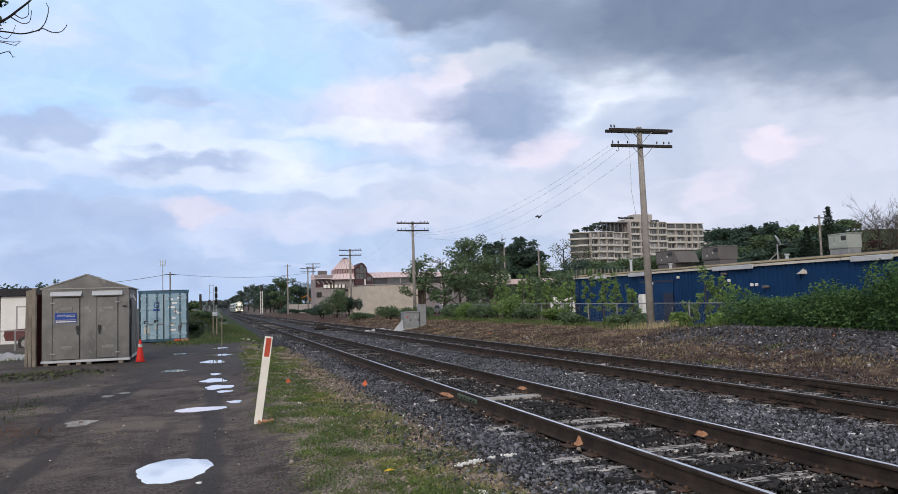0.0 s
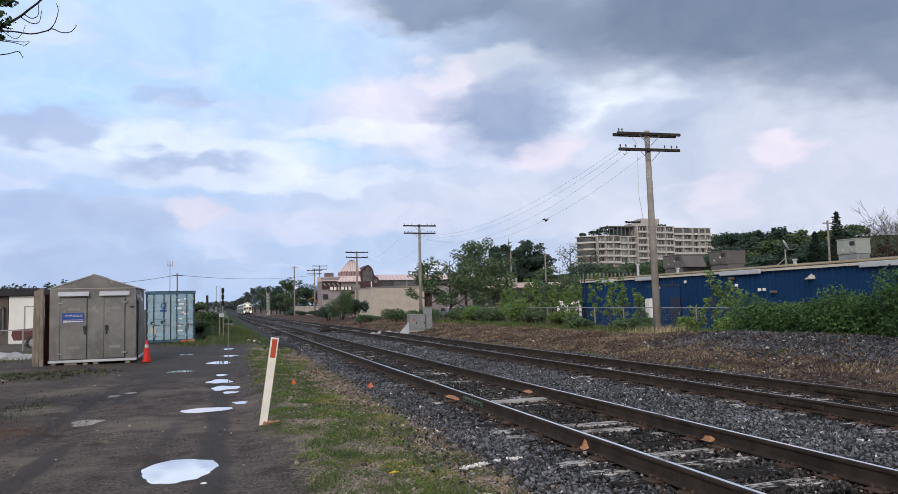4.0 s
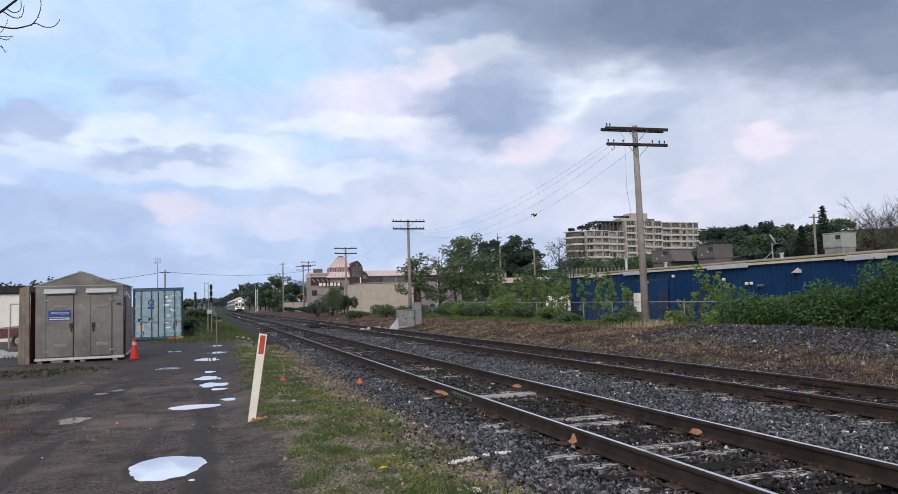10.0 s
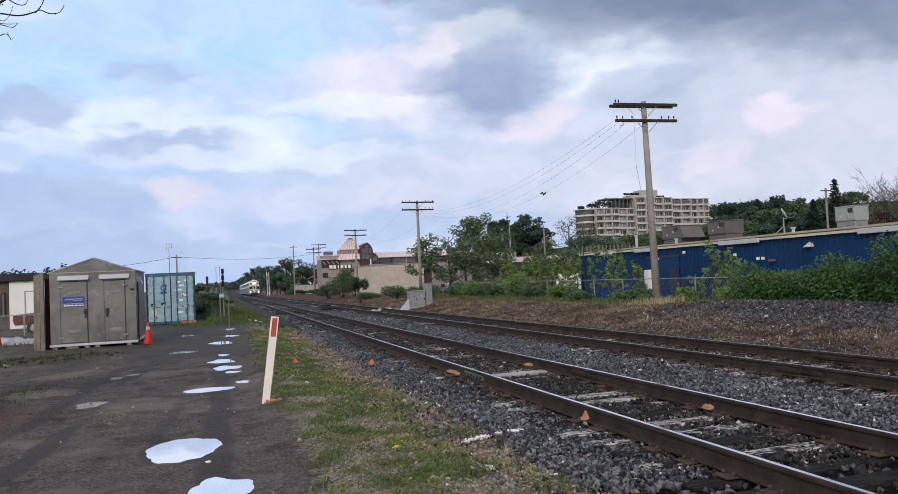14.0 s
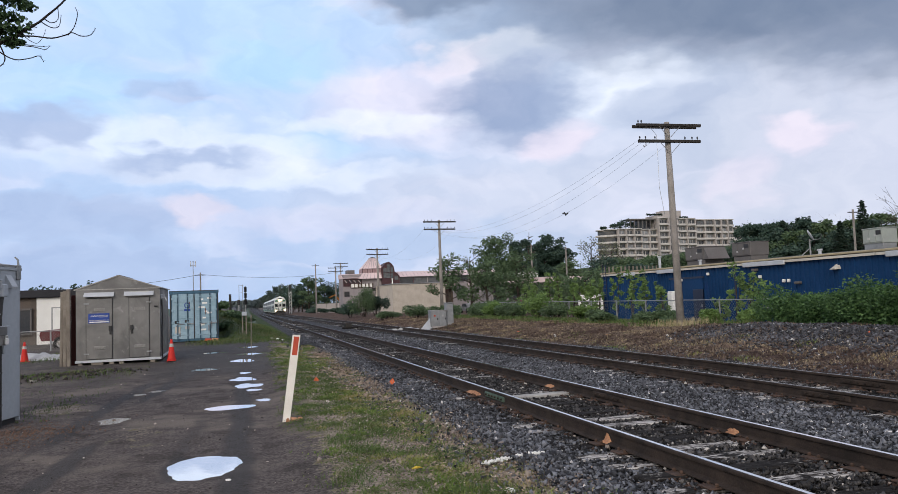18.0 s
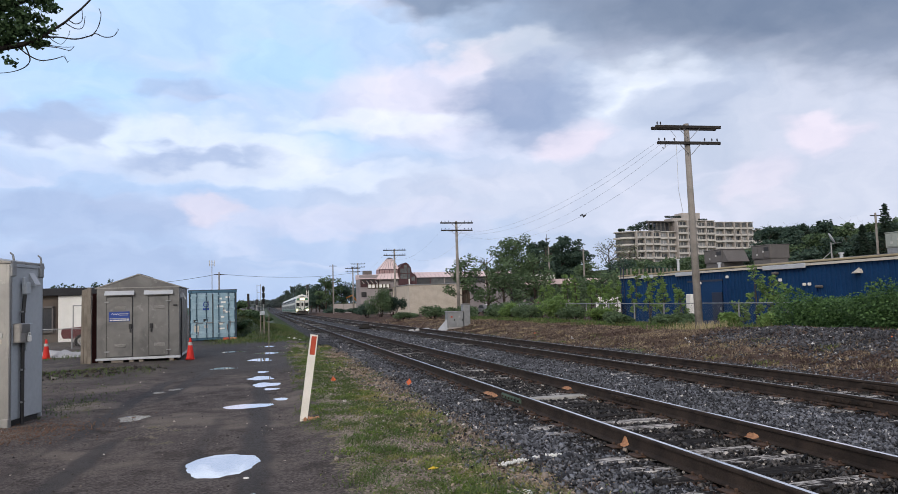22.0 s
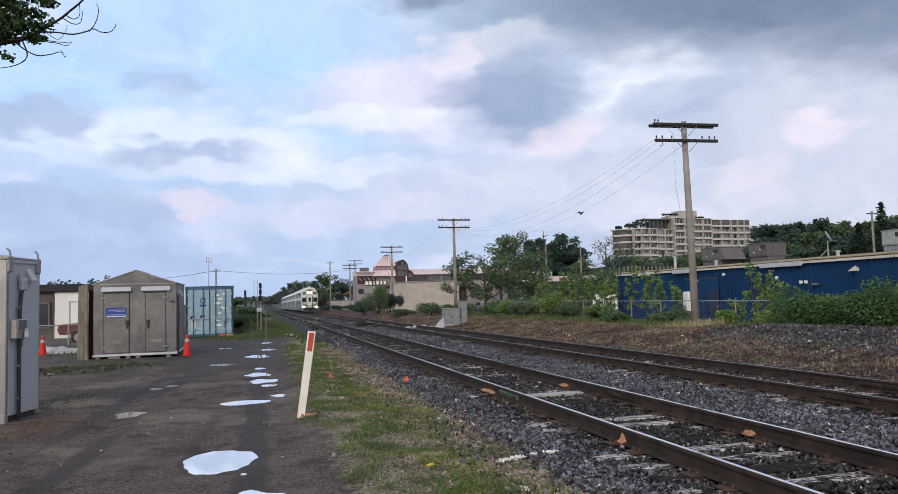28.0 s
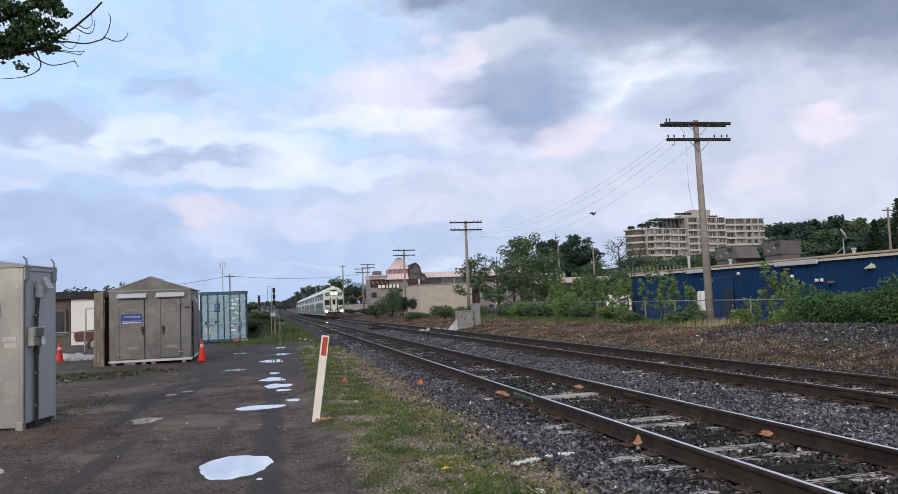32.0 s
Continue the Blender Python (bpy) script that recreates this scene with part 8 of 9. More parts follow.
    for x, y, rx, h, m in ((15.6, 92, 1.7, 3.9, LEAF_MID), (17.6, 94, 1.5, 2.6, LEAF_DARK), (14.6, 96, 1.2, 2.0, LEAF_DARK), (16.5, 68, 1.5, 1.3, LEAF_MID), (18.3, 64.5, 1.4, 1.2, LEAF_MID), (14.8, 72, 1.2, 0.8, LEAF_MID), (21.3, 56, 1.2, 1.5, LEAF_MID), (20.2, 47.8, 1.2, 1.9, LEAF_FRESH), (20.0, 51.0, 1.0, 1.3, LEAF_MID), (19.8, 44, 1.0, 1.1, LEAF_MID), (21.3, 58, 1.3, 1.6, LEAF_MID), (21.3, 61, 1.3, 1.4, LEAF_MID), (19.9, 33, 0.8, 0.7, LEAF_MID), (19.3, 27.2, 0.5, 0.75, LEAF_FRESH), (19.9, 38.5, 0.7, 0.8, LEAF_MID), (20.1, 41.0, 0.8, 1.0, LEAF_FRESH), (19.9, 53.5, 0.9, 1.2, LEAF_MID), (20.0, 56.0, 1.0, 1.5, LEAF_FRESH), (19.8, 59.0, 1.0, 1.1, LEAF_MID), (19.7, 30.5, 0.6, 0.7, LEAF_MID), (19.6, 25.0, 0.6, 0.7, LEAF_FRESH), (18.9, 36.0, 0.6, 0.6, LEAF_MID)):
        shrub(x, y, rx, h, 150 + k, m, "bushy green shrub by the fence", 5200 if h > 2 else 2200, 0.085 if y < 60 else 0.1)
        k += 1
    for k, (x, y, h) in enumerate(SAPLINGS):
        sapling(x, y, h, 170 + k, 420 if y < 34 else 620, 0.08, 0.3)
    x, y = scatter(700, 17.2, 18.8, 25.8, 29.0)
    tagged(new("pole_foot_straw", blade_mesh("pole_foot_straw", np.stack([x, y, land(x, y)], 1), 0.35, 0.014, STRAW, 0.4)), "pale dry stalks at the telegraph pole's foot", "weeds", kind="stuff")


def curve(points, steps=4):
    """A smooth line through points given as (x, z) or (x, y, z)."""
    p = [Vector(q) if len(q) == 3 else Vector((q[0], 0.0, q[1])) for q in points]
    out = []
    for k in range(len(p) - 1):
        a, b, c, d = p[max(k - 1, 0)], p[k], p[k + 1], p[min(k + 2, len(p) - 1)]
        for i in range(steps):
            t = i / steps
            out.append(0.5 * (2 * b + (c - a) * t + (2 * a - 5 * b + 4 * c - d) * t * t + (3 * b - a - 3 * c + d) * t ** 3))
    return out + [p[-1]]


def build_overhead_branch():
    """The tree beside the lane whose leafy branch hangs into view."""
    random.seed(5)
    t = thing("lane_tree", "tree beside the lane with a hanging leafy branch and bare twigs", "tree", pose(-4.6, 8.2, 0.17))
    s = Shape()
    s.tube([(0, 0, -0.1), (0.05, 0.0, 2.0), (0.2, 0.0, 3.6), (0.25, 0.1, 5.2), (0.1, 0.2, 7.0)], [0.2, 0.16, 0.13, 0.1, 0.05], 10)
    part("trunk", s, BARK, t, smooth=True)
    s = Shape()

    def twig(r0, r1, *points, buds=0):
        line = curve(points)
        n = len(line)
        s.tube(line, [r0 + (r1 - r0) * k / (n - 1) for k in range(n)], 5)
        for k in range(buds):
            p = line[random.randint(n // 3, n - 2)]
            e = p + Vector((random.uniform(-0.015, 0.025), random.uniform(-0.02, 0.02), random.uniform(-0.015, 0.025)))
            s.rod(tuple(p), tuple(e), 0.002, 4, 0.001)

    # the limb from the trunk, its fork, then the bare outer twigs
    twig(0.07, 0.016, (0.2, 0.0, 3.5), (0.9, 0.05, 3.8), (1.6, 0.02, 4.05), (2.12, 0.0, 4.19), (2.43, 0.0, 4.27), (2.58, 0.0, 4.35))
    twig(0.05, 0.02, (0.9, 0.05, 3.8), (1.5, 0.1, 4.4), (2.1, 0.1, 4.6), (2.5, 0.05, 4.8))
    twig(0.016, 0.009, (2.43, 4.27), (2.53, 4.3), (2.66, 4.41), (2.79, 4.51), (2.87, 4.59), (2.96, 4.68), (3.06, 4.8), buds=5)
    twig(0.009, 0.003, (2.58, 4.35), (2.74, 4.36), (2.9, 4.35), (3.03, 4.39), (3.09, 4.42), (3.17, 4.39), (3.25, 4.4), (3.29, 4.44), (3.31, 4.48), buds=9)
    twig(0.006, 0.003, (3.05, 4.39), (3.1, 4.46), (3.13, 4.55), (3.14, 4.63), (3.12, 4.69), buds=3)
    twig(0.006, 0.003, (2.81, 4.51), (2.9, 4.46), (2.97, 4.48), (2.99, 4.6), buds=2)
    twig(0.006, 0.003, (2.83, 4.55), (2.9, 4.51), (2.96, 4.55), (2.96, 4.67), buds=2)
    twig(0.006, 0.002, (2.58, 4.26), (2.74, 4.25), (2.84, 4.23), (2.89, 4.27), buds=4)
    twig(0.005, 0.002, (2.66, 4.27), (2.79, 4.26), (2.9, 4.27), buds=3)
    twig(0.008, 0.003, (2.35, 4.25), (2.39, 4.22), (2.48, 4.15), (2.58, 4.11), (2.7, 4.13), (2.78, 4.16), (2.81, 4.14), (2.83, 4.1), buds=5)
    twig(0.008, 0.003, (2.43, 4.27), (2.48, 4.14), (2.47, 4.07), (2.4, 4.01), (2.28, 3.97), (2.1, 3.95), buds=4)
    twig(0.005, 0.002, (2.49, 4.4), (2.48, 4.5), (2.46, 4.58), (2.42, 4.63), buds=2)
    twig(0.004, 0.002, (2.66, 4.35), (2.71, 4.31), (2.77, 4.29), (2.82, 4.35), (2.85, 4.44), buds=2)
    part("hanging_branch", s, BARK_DARK, t, "dark leafy branch with bare twig ends", smooth=True)
    balls = [(2.43, 0.0, 4.41, 0.15, 0.1), (2.58, 0.02, 4.42, 0.1, 0.07), (2.42, 0, 4.56, 0.15, 0.09), (2.53, 0.03, 4.3, 0.11, 0.07), (2.62, 0.0, 4.3, 0.06, 0.06), (2.28, 0.03, 4.44, 0.14, 0.12), (2.3, 0.0, 4.3, 0.13, 0.09), (2.56, 0.03, 4.55, 0.1, 0.07), (2.7, 0, 4.45, 0.05, 0.09), (2.3, 0.02, 4.1, 0.07, 0.05), (2.66, 0, 4.66, 0.11, 0.05), (2.1, 0.0, 4.3, 0.18, 0.16), (2.5, 0.05, 4.78, 0.18, 0.1), (2.2, 0.05, 4.68, 0.2, 0.12)]
    part("leaves", leaf_mesh("leaves", clump_points(balls, 3600, 0.05), 0.037, LEAF_NEAR, 0.8, 1.25), LEAF_NEAR, t)
    balls = [(1.9, 0, 4.5, 0.25, 0.25), (1.65, 0, 4.3, 0.35, 0.4), (1.3, 0.05, 4.1, 0.3, 0.3)]
    part("inner_leaves", leaf_mesh("inner_leaves", clump_points(balls, 1600, 0.05), 0.045, LEAF_NEAR, 0.8, 1.25), LEAF_NEAR, t)
    balls = [(0.2, 0.2, 6.6, 1.3, 0.9), (-0.6, 0.4, 5.8, 1.2, 0.9), (0.4, -0.5, 5.9, 1.0, 0.7), (-0.9, -0.3, 6.6, 1.0, 0.8)]
    part("crown", leaf_mesh("crown", clump_points(balls, 2600, 0.3), 0.1, LEAF_NEAR, 0.8, 1.25), LEAF_NEAR, t)


def build_mall():
    # plain brick block
    Y, z0, top = 130.0, -0.8, 4.5
    b = thing("brick_block", "plain beige brick building with a flat roof and metal coping", "building")
    part("wall", Shape().box(32.2, Y + 8, (z0 + top) / 2, 9.7, 16, top - z0), BRICK_BEIGE, b)
    courses = Shape()
    for k in range(26):
        courses.box(32.2, Y - 0.004, z0 + 0.2 * (k + 1), 9.68, 0.02, 0.025)
    part("brick_courses", courses, BRICK_JOINT, b)
    part("coping", Shape().box(32.2, Y + 8, top + 0.06, 9.9, 16.3, 0.16, cut=0.03), STEEL, b, "pale metal coping")
    part("corner_trim", Shape().box(38.1, Y + 0.6, top - 0.1, 2.2, 1.6, 0.5, cut=0.03).box(38.1, Y + 0.3, top - 0.6, 1.9, 1.0, 0.22), PINK_ROOF, b, "salmon corner canopy")
    part("trim_stripe", Shape().box(38.1, Y - 0.23, top - 0.42, 2.2, 0.04, 0.1), MAROON, b)
    part("corner_recess", Shape().box(38.0, Y + 5, 1.5, 1.9, 7, 4.6), BRICK_BROWN, b)
    # shopping hall with pink metal roofs, glazed pyramid and arched window
    Y = 146.0
    m = thing("shopping_hall", "pink-roofed shopping hall with a pyramid roof and arched glazing", "building")
    part("left_wing", Shape().box(24.75, Y + 3, 3.0, 7.7, 6, 8.0), STUCCO, m)
    part("hall_wall", Shape().box(45.5, Y + 12, 2.6, 31, 23, 7.0), STUCCO, m)
    part("left_roof", Shape().prism([(Y - 0.45, 6.26), (Y + 3, 7.2), (Y + 6.2, 7.2), (Y + 6.2, 6.26)], "x", 20.85, 28.5), PINK_ROOF, m, "pink metal roof band")
    part("roof_band", Shape().prism([(Y - 0.2, 6.3), (Y + 2.6, 7.45), (Y + 22, 7.45), (Y + 22, 6.3)], "x", 31.9, 61.0), PINK_ROOF, m, "long pink sloping roof")
    seams = Shape()
    for k in range(36):
        seams.rod((32.3 + 0.79 * k, Y - 0.22, 6.32), (32.3 + 0.79 * k, Y + 2.6, 7.48), 0.03, 4)
    part("roof_seams", seams, STUCCO, m)
    for k in range(8):
        x = 32.3 + 2.9 * k
        w = part("window", Shape().box(x + 1.4, Y + 0.45, 5.65, 2.7, 0.12, 1.2), GLASS_MID if k % 3 else GLASS_DARK, m, "strip window pane")
        part("window_frame", Shape().box(x - 0.02, Y + 0.4, 5.65, 0.2, 0.16, 1.26), MAROON if k % 2 else STUCCO, w)
    # left wing: recessed maroon windows over a white sign
    part("window_recess", Shape().box(22.8, Y - 0.06, 5.4, 3.7, 0.1, 1.45), MAROON, m, "maroon window surround")
    for k in range(4):
        w = part("window", Shape().box(21.5 + 0.88 * k, Y - 0.13, 5.65, 0.66, 0.06, 0.7), GLASS_DARK if k % 2 else BLACK, m, "dark recessed window")
        part("window_frame", Shape().rod((21.2 + 0.88 * k, Y - 0.18, 5.9), (21.7 + 0.88 * k, Y - 0.18, 5.3), 0.05, 4), PINK_ROOF, w)
    part("sign_fascia", Shape().box(24.6, Y - 0.12, 4.75, 4.5, 0.16, 0.85, cut=0.02), BRICK_BROWN, m)
    for k, w in enumerate((0.6, 0.5, 0.22, 0.55, 0.4, 0.5)):
        part("sign_block", Shape().box(22.75 + 0.72 * k, Y - 0.24, 4.78, w, 0.08, 0.68, cut=0.02), WHITE, m, "white unreadable sign block")
    part("small_window", Shape().box(26.9, Y - 0.05, 3.9, 0.8, 0.1, 0.6), BLACK, m)
    part("loading_opening", Shape().box(21.6, Y - 0.05, 3.2, 1.0, 0.14, 1.0), BLACK, m)
    # the pyramid
    part("pyramid_skirt", Shape().loft([[(23.87, Y - 0.9, 6.1), (29.3, Y - 0.9, 6.1), (29.3, Y + 5, 6.1), (23.87, Y + 5, 6.1)], [(24.75, Y, 7.25), (28.85, Y, 7.25), (28.85, Y + 4.1, 7.25), (24.75, Y + 4.1, 7.25)]]), PINK_ROOF, m, "pink sloping roof skirt")
    part("pyramid_drum", Shape().box(26.8, Y + 2.06, 7.65, 4.08, 4.08, 0.8), PINK_DIM, m, "glazed pink drum")
    drum = Shape()
    for k in range(9):
        drum.box(24.8 + 0.5 * k, Y - 0.02, 7.65, 0.07, 0.06, 0.8)
    part("drum_posts", drum.box(26.8, Y - 0.02, 8.05, 4.2, 0.1, 0.08), MAROON, m)
    part("pyramid_roof", Shape().loft([[(24.75, Y - 0.02, 8.08), (28.85, Y - 0.02, 8.08), (28.85, Y + 4.1, 8.08), (24.75, Y + 4.1, 8.08)], [(26.6, Y + 1.7, 10.25), (27.75, Y + 1.7, 10.25), (27.75, Y + 2.6, 10.25), (26.6, Y + 2.6, 10.25)]]), PINK_ROOF, m, "pink pyramid roof")
    part("pyramid_cap", Shape().loft([[(26.5, Y + 1.6, 10.25), (27.85, Y + 1.6, 10.25), (27.85, Y + 2.7, 10.25), (26.5, Y + 2.7, 10.25)], [(27.0, Y + 2.0, 10.5), (27.4, Y + 2.0, 10.5), (27.4, Y + 2.2, 10.5), (27.0, Y + 2.2, 10.5)]]), GLASS_MID, m)
    ribs = Shape()
    for k in range(8):
        q = k / 7
        ribs.rod((24.75 + 4.1 * q, Y - 0.06, 8.08), (26.6 + 1.15 * q, Y + 1.66, 10.25), 0.035, 4)
        ribs.rod((23.87 + 5.43 * q, Y - 0.94, 6.1), (24.75 + 4.1 * q, Y - 0.04, 7.25), 0.035, 4)
    part("pyramid_ribs", ribs, STUCCO, m)
    # arched glazed gable beside it
    o = [(28.5, 4.9), (28.5, 8.15), (29.2, 8.95), (29.98, 9.34), (30.5, 8.95), (30.93, 8.3), (31.1, 7.32), (31.7, 6.9), (32.05, 6.4), (32.05, 4.9)]
    part("arch_frame", Shape().prism(o, "y", Y - 0.9, Y + 4), MAROON, m, "maroon arched gable frame")
    for x0, x1, z0, z1 in ((28.8, 29.45, 7.2, 8.1), (29.55, 30.15, 7.2, 8.8), (30.25, 30.75, 7.2, 8.3), (28.8, 29.45, 6.1, 7.05), (29.55, 30.15, 6.1, 7.05), (30.25, 30.75, 6.1, 7.05), (31.0, 31.75, 5.7, 6.5)):
        part("arch_pane", Shape().box((x0 + x1) / 2, Y - 0.93, (z0 + z1) / 2, x1 - x0, 0.08, z1 - z0), GLASS_MID, m, "arched glazing pane")
    part("vent_pipe", Shape().rod((30.4, Y - 1.6, 4.6), (30.4, Y - 1.6, 6.0), 0.12, 8), WHITE, m)
    part("roof_box", Shape().box(23.0, Y + 4.5, 7.6, 1.6, 2.0, 0.8, cut=0.03), HVAC, m)
    # storefront wing behind the trees and the parked cars before it
    w = thing("store_wing", "long pale store building with a canopy behind trees", "building")
    part("wall", Shape().box(56, 128, 1.6, 26, 12, 5.0), STUCCO, w)
    part("canopy", Shape().box(54, 121.2, 4.3, 30, 2.0, 0.9, cut=0.03), PINK_ROOF, w, "salmon canopy edge")
    part("roof_sign", Shape().box(47.5, 120.1, 5.2, 7.0, 0.3, 0.9, cut=0.03), WHITE, w, "white sign board over the canopy")
    for k in range(9):
        part("window", Shape().box(44.5 + 2.8 * k, 121.95, 1.9, 2.2, 0.12, 2.2), GLASS_DARK, w, "dark shop window")
    rng2 = random.Random(4)
    tones = (WHITE, PALE_STEEL, HVAC, CAR_RED, GALV)
    for k, (x, y) in enumerate(((24.5, 196), (27.0, 196), (29.8, 196), (44.0, 112), (33.5, 105), (37.0, 112))):
        car = thing("parked_car", "small parked car in the car park", "car", pose(x, y, float(land(x, y)), 0, 0, rng2.choice((0, 90))), "parked cars")
        part("body", Shape().prism([(-2.1, 0.35), (2.1, 0.35), (2.15, 0.75), (1.2, 0.9), (0.55, 1.38), (-1.1, 1.4), (-1.8, 0.95), (-2.15, 0.85)], "y", -0.85, 0.85), tones[k % 5], car)
        part("window", Shape().prism([(1.05, 0.92), (0.5, 1.32), (-1.05, 1.34), (-1.6, 0.95)], "y", -0.86, 0.86), GLASS_DARK, car)
        for xx in (-1.3, 1.3):
            for yy in (-0.78, 0.78):
                part("wheel", Shape().loft([[(xx + 0.32 * math.cos(a), q, 0.32 + 0.32 * math.sin(a)) for a in np.linspace(0, 5.9, 12)] for q in (yy - 0.1, yy + 0.1)]), TYRE, car)
    # far wall, digger and signal gantry by the line
    g = thing("yard_wall", "grey concrete wall of a works yard", "wall", pose(25, 185, float(land(25, 185))))
    for k in range(5):
        part("panel", Shape().box(-4 + 2.6 * k, 0, 1.1, 2.5, 0.25, 2.6, cut=0.03), CONCRETE, g)
    d = thing("digger", "small orange excavator in the works yard", "excavator", pose(27.5, 190, float(land(27, 190))))
    orange = mat("machine_orange", (0.4, 0.17, 0.05), (0.32, 0.13, 0.04), 1.0)
    part("cab", Shape().box(0, 0, 3.3, 1.8, 1.8, 1.6, cut=0.1), orange, d)
    part("body", Shape().box(0.8, 0, 2.3, 3.4, 2.2, 1.0, cut=0.1), orange, d)
    part("tracks", Shape().box(0, 0, 1.0, 3.6, 2.4, 2.0, cut=0.3), BLACK, d)
    part("boom", Shape().tube([(-1.0, 0, 2.8), (-2.4, 0, 4.6), (-4.0, 0, 3.9)], [0.22, 0.2, 0.14], 6), orange, d)
    for x, y in ((16.4, 224),):
        s = thing("signal_mast", "distant white lattice signal mast", "railway signal", pose(x, y, float(land(x, y))), "distant signals")
        sh = Shape()
        for dx in (-0.3, 0.3):
            sh.rod((dx, 0, 0), (dx, 0, 8.5), 0.07, 5)
        for k in range(9):
            sh.rod((-0.3, 0, 0.9 * k + 0.3), (0.3, 0, 0.9 * k + 1.0), 0.05, 4)
        part("lattice", sh, WHITE, s)
        part("signal_head", Shape().box(0.0, -0.2, 7.6, 0.7, 0.4, 1.8, cut=0.1), BLACK, s)


def build_apartments():
    """The terraced apartment block on the hill: wings that step back, balcony bands, a pergola and planted terraces."""
    Y, base, storey = 285.0, 11.5, 2.9
    b = thing("apartment_block", "beige stepped apartment block with balconies on the hill", "apartment building")

    def storey_row(x0, x1, y, z, bays, deep):
        """One storey: glazing between piers behind a balcony band."""
        w = (x1 - x0) / bays
        for j in range(bays):
            cx = x0 + (j + 0.5) * w
            pane = (GLASS_DARK, GLASS_MID, PALE_GLASS)[(j * 5 + int(z * 3) + int(x0)) % 3]
            win = part("window", Shape().box(cx, y - 0.02, z + 1.45, w - 0.75, 0.2, 1.75), pane, b, "balcony window")
            n = max(2, round(w / 1.6))
            for q in range(1, n):
                part("mullion", Shape().box(cx - w / 2 + 0.375 + (w - 0.75) * q / n, y - 0.14, z + 1.45, 0.16, 0.08, 1.75), BALCONY, win)
            part("pier", Shape().box(x0 + j * w, y - 0.3 - deep * 0.3, z + 1.45, 0.55, 0.6 + deep * 0.6, 2.9), CONCRETE, b)
        slab = part("balcony", Shape().box((x0 + x1) / 2, y - deep / 2, z + 0.02, x1 - x0 - 0.1, deep, 0.28, cut=0.03), BALCONY, b)
        part("parapet", Shape().box((x0 + x1) / 2, y - deep + 0.08, z + 0.42, x1 - x0 - 0.3, 0.14, 0.62), BALCONY, slab)

    # x from, x to, roof height, set back, bays, depth of the balconies
    sections = [(158.5, 170.0, 28.2, 0.0, 3, 1.5), (170.0, 178.0, 28.0, 0.6, 2, 1.1), (178.0, 188.0, 32.8, -0.5, 2, 1.3), (188.0, 197.3, 32.6, 0.4, 2, 1.1), (197.3, 207.0, 32.1, 1.2, 2, 1.6), (207.0, 217.0, 32.0, 0.6, 3, 1.2), (217.0, 226.3, 28.6, 2.4, 2, 1.5)]
    for x0, x1, top, back, bays, deep in sections:
        y = Y + back
        part("wall", Shape().box((x0 + x1) / 2, y + 8, (base + top) / 2, x1 - x0 - 0.02, 16, top - base), CONCRETE, b)
        part("roof_edge", Shape().box((x0 + x1) / 2, y + 7.6, top + 0.16, x1 - x0 + 0.1, 17.0, 0.36, cut=0.04), BALCONY, b)
        z = top - storey
        while z > base + 0.5:
            storey_row(x0, x1, y, z, bays, deep)
            z -= storey
    # rounded end of the long wing, its balconies curving round the corner
    def bow(r, n=10):
        return [(158.6 - r * math.sin(k / n * math.pi / 2), Y + 6.0 - (6.0 + r - 6.6) * math.cos(k / n * math.pi / 2)) for k in range(n + 1)]
    part("rounded_wall", Shape().prism(bow(6.0) + [(158.6, Y + 14)], "z", base, 27.9), CONCRETE, b)
    part("rounded_roof_edge", Shape().prism(bow(7.2) + [(158.6, Y + 14)], "z", 28.0, 28.4), BALCONY, b)
    z = 28.2 - storey
    while z > base:
        part("rounded_window", Shape().prism(bow(6.2) + [(158.6, Y + 12)], "z", z + 0.7, z + 2.3), GLASS_DARK, b, "curved dark window band")
        part("rounded_balcony", Shape().prism(bow(7.3) + [(158.6, Y + 12)], "z", z - 0.1, z + 0.65), BALCONY, b, "curved balcony parapet")
        z -= storey
    # dark glazing of the top storeys
    for x0, x1, z in ((207.6, 216.6, 29.5), (198.2, 206.2, 29.5)):
        part("glazed_storey", Shape().box((x0 + x1) / 2, Y + 0.2, z + 1.2, x1 - x0, 0.5, 1.9), GLASS_MID, b, "glazed terrace front")
        for k in range(6):
            part("glazing_bar", Shape().box(x0 + (x1 - x0) * k / 5, Y - 0.1, z + 1.2, 0.18, 0.12, 1.9), HVAC, b)
    part("penthouse", Shape().box(180.0, Y + 4, 33.3, 6.0, 7, 1.6, cut=0.05), CONCRETE, b, "raised penthouse block")
    part("tower", Shape().box(187.8, Y + 6, 34.8, 9.0, 6, 3.6, cut=0.05), CONCRETE, b, "pale lift tower")
    pergola = part("pergola", Shape().box(171.5, Y + 4, 32.6, 12.5, 7, 0.5, cut=0.05), HVAC, b, "dark pergola over the terrace")
    for k in range(7):
        part("column", Shape().box(165.6 + 1.95 * k, Y + 0.8, 30.4, 0.28, 0.28, 4.2), HVAC, pergola)
    part("pergola_glass", Shape().box(173.5, Y + 6, 30.2, 7.0, 5.5, 3.8), GLASS_DARK, b)
